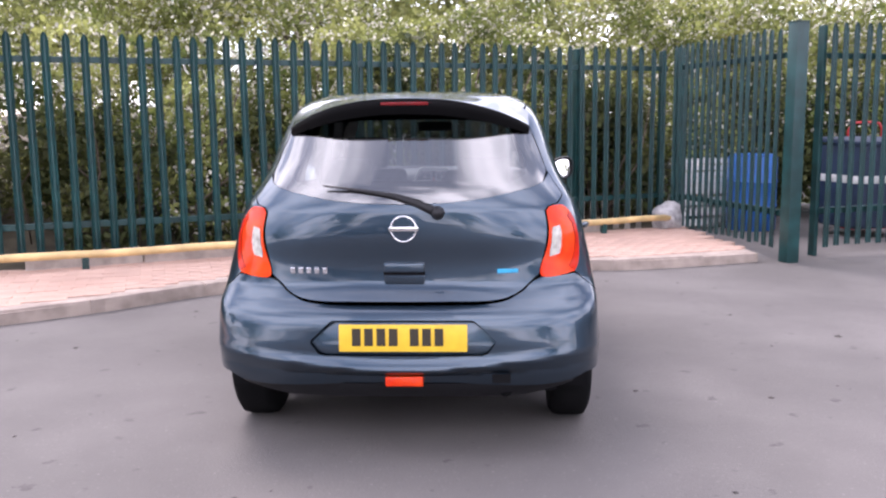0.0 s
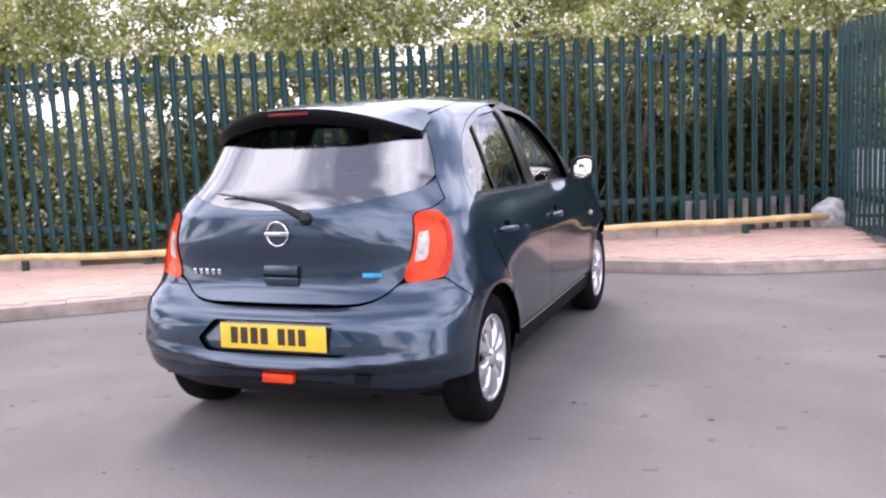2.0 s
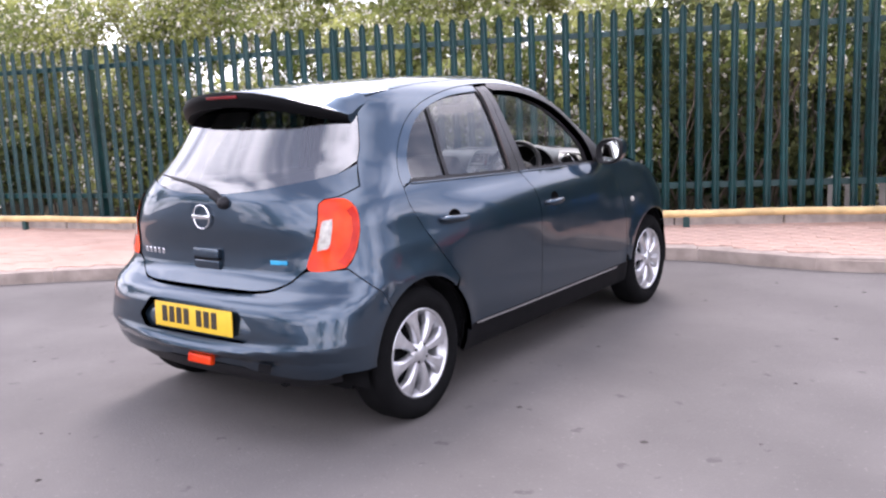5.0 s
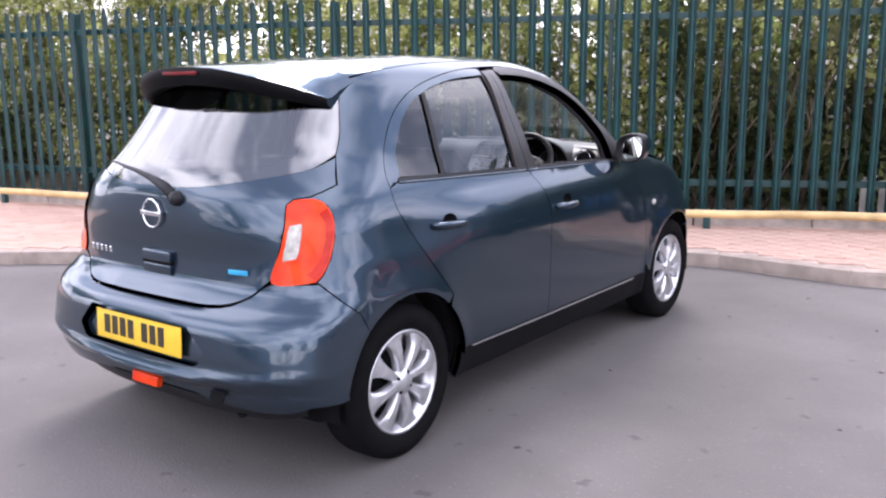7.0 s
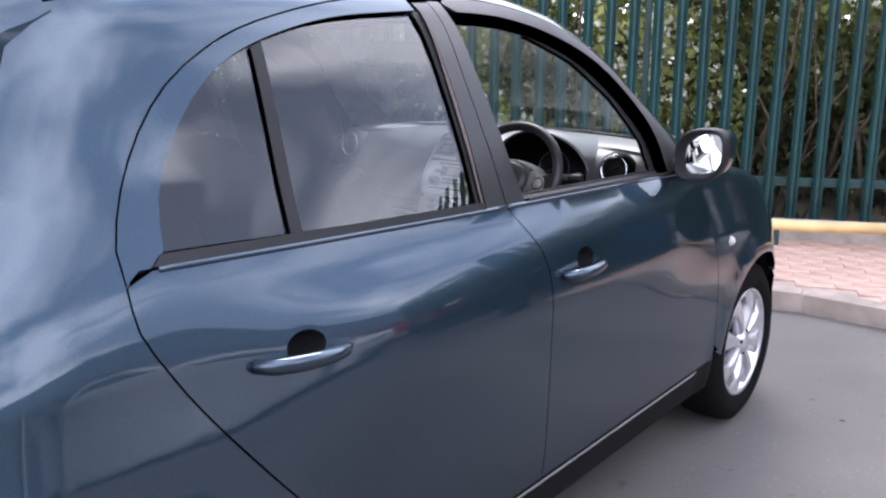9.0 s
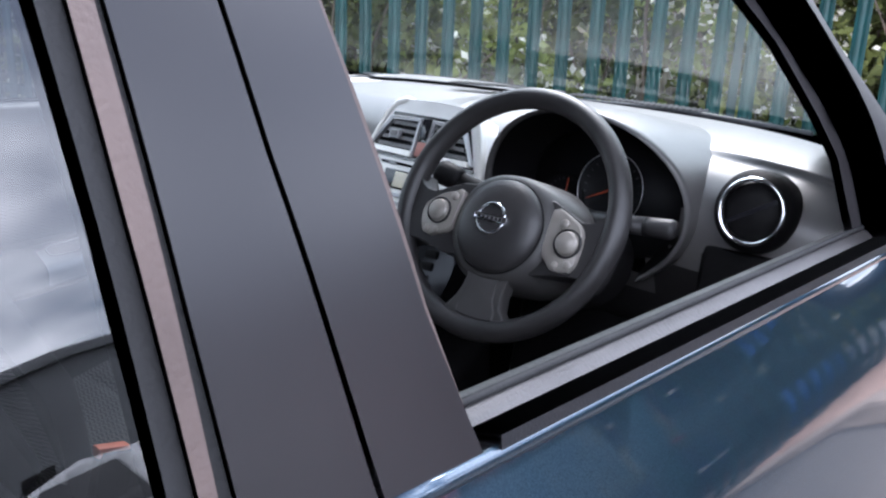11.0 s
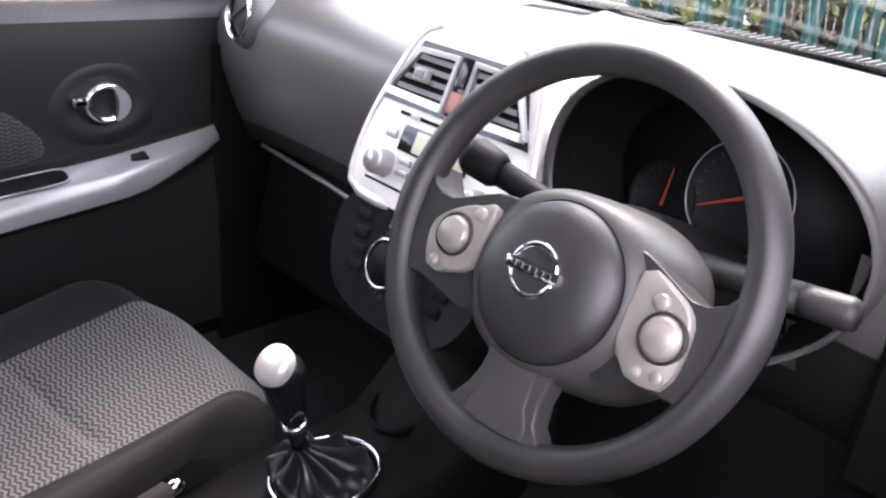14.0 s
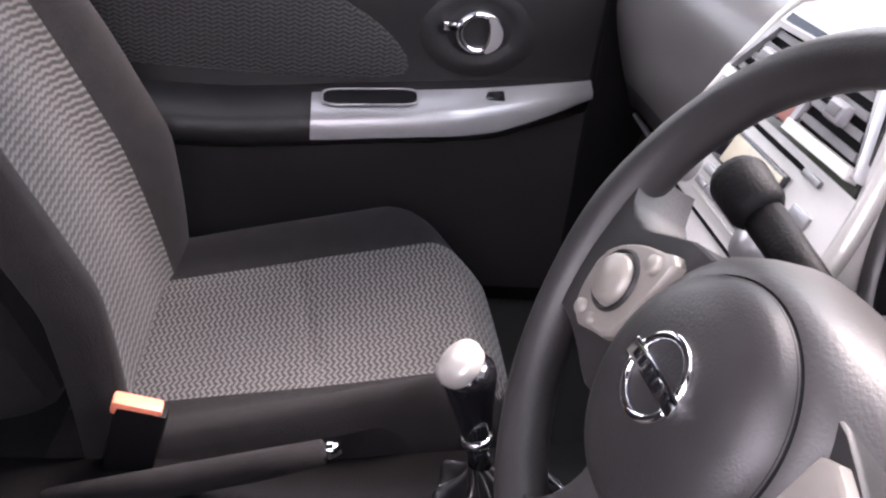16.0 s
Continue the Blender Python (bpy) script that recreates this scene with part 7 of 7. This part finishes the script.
    part("backrest_bolster", (verts, rest), SEAT_DARK, s)
    b = box((0.44, 0.10, 0.60), (cx, front_y - long_ - 0.135, 0.82), (24, 0, 0), 0.04, 3)
    part("backrest_shell", b, SEAT_DARK, s)
    b = box((0.25, 0.09, 0.17), (cx, front_y - long_ - 0.260, 1.195), (20, 0, 0), 0.04, 4)
    part("headrest", b, SEAT_DARK, s, "dark headrest")
    for dx in (-0.06, 0.06):
        part("headrest_post", tube([(cx + dx, front_y - long_ - 0.215, 1.04), (cx + dx, front_y - long_ - 0.250, 1.15)], 0.006, 10), CHROME, s)
    part("seat_base", box((0.40, 0.42, 0.20), (cx, front_y - 0.27, 0.375), (0, 0, 0), 0.03, 2), DARK_PLASTIC, s)
    return s


seat(-0.318, 2.215)
seat(0.33, 2.02)
for bx in (-0.078,):
    bk = part("belt_buckle", box((0.024, 0.052, 0.10), (bx, 1.812, 0.545), (-14, 0, 0), 0.006, 2), DARK_PLASTIC, car, "seat belt buckle")
    part("release_button", box((0.020, 0.050, 0.016), (bx, 1.818, 0.592), (-14, 0, 0), 0.004, 2), BUCKLE, bk, "orange-red release button")
# rear bench
bench = new("rear_bench")
bench.parent = car
bench["label"] = "dark rear bench seat"
part("cushion", box((1.18, 0.50, 0.16), (0, 1.16, 0.50), (4, 0, 0), 0.05, 4), SEAT_DARK, bench)
part("backrest", box((1.18, 0.14, 0.56), (0, 0.86, 0.80), (16, 0, 0), 0.05, 4), SEAT_DARK, bench)
for x in (-0.33, 0.33):
    part("headrest", box((0.25, 0.09, 0.13), (x, 0.775, 1.125), (10, 0, 0), 0.035, 4), SEAT_DARK, bench)
part("parcel_shelf", box((1.10, 0.44, 0.02), (0, 0.52, 1.0), (0, 0, 0), 0.006, 2), DARK_PLASTIC, car)


# inner door trims
def door_trim(side, y0, y1, front):
    prof = spline([(0.738, 0.984), (0.726, 0.994), (0.706, 0.994), (0.690, 0.982), (0.681, 0.955), (0.677, 0.90), (0.679, 0.83), (0.682, 0.76), (0.676, 0.70), (0.668, 0.60), (0.668, 0.38)], 0.025)
    f = lambda y, k: (side * (prof[k][0] - 0.004 - 0.012 * max(0, 1.3 - y)), y, prof[k][1] + (belt(y) - 1.0) * min(1, max(0, (prof[k][1] - 0.6) / 0.3)))
    g = grid(f, [y0 + (y1 - y0) * i / 14 for i in range(15)], range(len(prof)))
    cut = 4
    k_ = len(prof)
    upper = [q for q in g[1] if q[0] % k_ < cut]
    rest_ = [q for q in g[1] if q[0] % k_ >= cut]
    t = part("door_trim", (g[0], rest_ if side < 0 else [q[::-1] for q in rest_]), DOOR_PLASTIC, car, "dark moulded inner door panel")
    # grey rail, its tone raised for the light that falls on it
    part("top_rail", (g[0], upper if side < 0 else [q[::-1] for q in upper]), DOOR_TOP, t, "grey upper edge of the door panel")
    part("inner_seal", tube([(side * 0.7165, y0 + (y1 - y0) * i / 10, 0.9965 + belt(y0 + (y1 - y0) * i / 10) - 1.0) for i in range(11)], 0.0030, 8), RUBBER, t, "black window wiper seal")
    if not front:
        return t
    X = lambda d: side * (0.676 - d)

    def arm(y, k, lift):
        w = (y - 1.70) / 0.72
        top_z = 0.712 + 0.052 * max(0, (y - 1.86) / 0.55)
        low_z = top_z - 0.052 + 0.030 * max(0, w - 0.78) / 0.22
        out = 0.082 * min(1, (1 - w) / 0.30 + 0.02) ** 0.6
        pts = [(0.0, top_z + 0.006), (out * 0.4, top_z + 0.002), (out * 0.88, top_z - 0.014), (out + 0.003, top_z - 0.026), (out, low_z), (out * 0.7, low_z - 0.02), (0.0, low_z - 0.03)]
        d, z = pts[k]
        return (X(d + lift), y, z + lift * (k < 4))
    fix = lambda g: g if side < 0 else (g[0], [q[::-1] for q in g[1]])
    a_ = part("armrest", fix(grid(lambda y, k: arm(y, k, 0), [1.66 + 0.76 * i / 30 for i in range(31)], range(7))), DOOR_PLASTIC, t, "door armrest")
    part("armrest_trim", fix(grid(lambda y, k: arm(y, k + 1, 0.003), [1.975 + 0.44 * i / 22 for i in range(23)], range(4))), ARM_SILVER, t, "satin silver armrest trim")
    cup_m = pose(X(0.053), 2.062, 0.7325, 5, -side * 22, 0)
    oval = [(0.0165 * math.copysign(abs(math.cos(a)) ** 0.55, math.cos(a)), 0.070 * math.copysign(abs(math.sin(a)) ** 0.28, math.sin(a))) for a in [2 * math.pi * i / 48 for i in range(48)]]
    # flat oval on the uncut armrest, near black for the shade of a pocket
    part("pull_cup", ([cup_m @ Vector((x * k_, y * k_, h)) for k_, h in ((1.0, 0.0), (0.9, -0.0012), (0.0, -0.0012)) for x, y in oval], [(j * 48 + i, j * 48 + (i + 1) % 48, j * 48 + 48 + (i + 1) % 48, j * 48 + 48 + i) for j in range(2) for i in range(48)]), DARK, a_)
    part("cup_lip", tube([cup_m @ Vector((x * 1.06, y * 1.02, 0.0012)) for x, y in oval + oval[:1]], 0.0014, 8), SATIN_SILVER, a_, "bright lip round the pull pocket")
    part("window_switch", box((0.022, 0.045, 0.010), (X(0.046), 2.245, 0.7420), (5, -side * 22, 0), 0.003, 2), GLOSS_BLACK, a_, "window switch")
    ins = spline([(1.66, 0.745), (1.90, 0.742), (2.08, 0.748), (2.12, 0.765), (2.10, 0.805), (2.04, 0.850), (1.97, 0.875), (1.85, 0.893), (1.66, 0.90)], 0.02)
    c = np.mean(ins, 0)
    ring = [(X(0.004), y, z) for y, z in ins] + [(X(0.012), c[0] + (y - c[0]) * 0.94, c[1] + (z - c[1]) * 0.90) for y, z in ins]
    k = len(ins)
    fs = [(i, (i + 1) % k, k + (i + 1) % k, k + i) for i in range(k)] + [tuple(k + i for i in range(k))]
    part("fabric_insert", fix((ring, fs)), FABRIC_DOOR, t, "dark fabric door insert")
    hm = Matrix.Translation((X(0.0), 2.222, 0.830)) @ Matrix.Rotation(radians(-90 * side), 4, "Y")
    bowl = [(1.0, 0.000), (0.88, 0.003), (0.76, 0.0045), (0.66, 0.0035), (0.54, 0.001)]
    part("handle_bowl", moved(([(0.072 * math.cos(a) * r0, 0.092 * math.sin(a) * r0, h) for r0, h in bowl for a in [2 * math.pi * i / 40 for i in range(40)]], [(j * 40 + i, j * 40 + (i + 1) % 40, j * 40 + 40 + (i + 1) % 40, j * 40 + 40 + i) for j in range(4) for i in range(40)]), hm), DOOR_PLASTIC, t, "soft raised surround of the handle")
    h_ = part("inner_handle", moved(([(0.034 * math.cos(a) * r0, 0.038 * math.sin(a) * r0, h) for r0, h in ((1.0, 0.004), (0.96, 0.014), (0.80, 0.017), (0.66, 0.010), (0.62, 0.003)) for a in [2 * math.pi * i / 36 for i in range(36)]], [(j * 36 + i, j * 36 + (i + 1) % 36, j * 36 + 36 + (i + 1) % 36, j * 36 + 36 + i) for j in range(4) for i in range(36)]), hm), CHROME, t, "oval chrome inner handle")
    # the pull is a broad crescent over the front half of the oval
    sweep = [radians(20 + 140 * i / 20) for i in range(21)]
    cres = [(0.031 * math.cos(a), 0.034 * math.sin(a)) for a in sweep] + [(0.027 * math.cos(a), 0.004 + 0.012 * math.sin(a)) for a in sweep[::-1]]
    part("handle_lever", moved(([(x, y, 0.016 + 0.008 * max(0, y) / 0.034) for x, y in cres] + [(x, y, 0.006) for x, y in cres], [tuple(range(42))] + [(i, (i + 1) % 42, 42 + (i + 1) % 42, 42 + i) for i in range(42)]), hm), SATIN_SILVER, h_, "bright crescent pull", angle=40)
    part("lock_tab", box((0.012, 0.022, 0.014), (X(0.012), 2.176, 0.838), (0, 0, 0), 0.004, 2), CHROME, h_)
    return t


PILLAR_IN = material("pillar_inner", (0.42, 0.40, 0.37), 0.7, bump=0.2, bump_scale=300)
for side in (1, -1):
    door_trim(side, 1.58, 2.47, True)
    door_trim(side, 0.75, 1.50, False)
    # pillars seen from within
    foot = ((2.31, 1.09), (2.335, 0.99)) if side > 0 else ((2.375, 1.12), (2.42, 0.99))
    panel("screen_pillar_trim", flank((2.52, 1.02), (2.44, 1.15), (2.33, 1.26), (2.17, 1.365), (2.03, 1.425), (1.86, 1.40), (2.05, 1.325), (2.20, 1.225), *foot), FRAME_BLACK, car, off=-0.040, side=side, depth=0.01, step=0.05, label="dark windscreen pillar trim")
    panel("screen_pillar_cover", [(0.588, 1.072), (0.572, 1.15), (0.532, 1.27), (0.478, 1.375), (0.50, 1.41), (0.555, 1.36), (0.615, 1.26), (0.665, 1.15), (0.705, 1.055), (0.66, 1.045)], PILLAR_IN, car, lay=from_front, off=-0.022, side=side, depth=0.004, step=0.04, label="pale inner windscreen pillar cover")
    panel("centre_pillar_trim", flank((1.50, 0.97), (1.600, 0.97), (1.585, 1.05), (1.565, 1.16), (1.545, 1.28), (1.53, 1.42), (1.48, 1.42), (1.49, 1.2)), TRIM_BEIGE, car, off=-0.035, side=side, depth=0.012, step=0.04, label="brown-grey centre pillar trim")
    panel("quarter_trim", flank((0.64, 1.0), (0.66, 1.14), (0.76, 1.27), (0.92, 1.36), (0.90, 1.42), (0.68, 1.40), (0.58, 1.25), (0.52, 1.05)), HEADLINER, car, off=-0.045, side=side, depth=0.01, step=0.05)
part("inside_mirror", box((0.21, 0.03, 0.06), (0.03, 2.03, 1.335), (10, 0, 12), 0.014, 3), BLACK_TRIM, car, "interior rear-view mirror")
part("mirror_stem", tube([(0.02, 2.05, 1.35), (0.0, 2.11, 1.40), (0.0, 2.14, 1.425)], 0.010, 10), BLACK_TRIM, car)
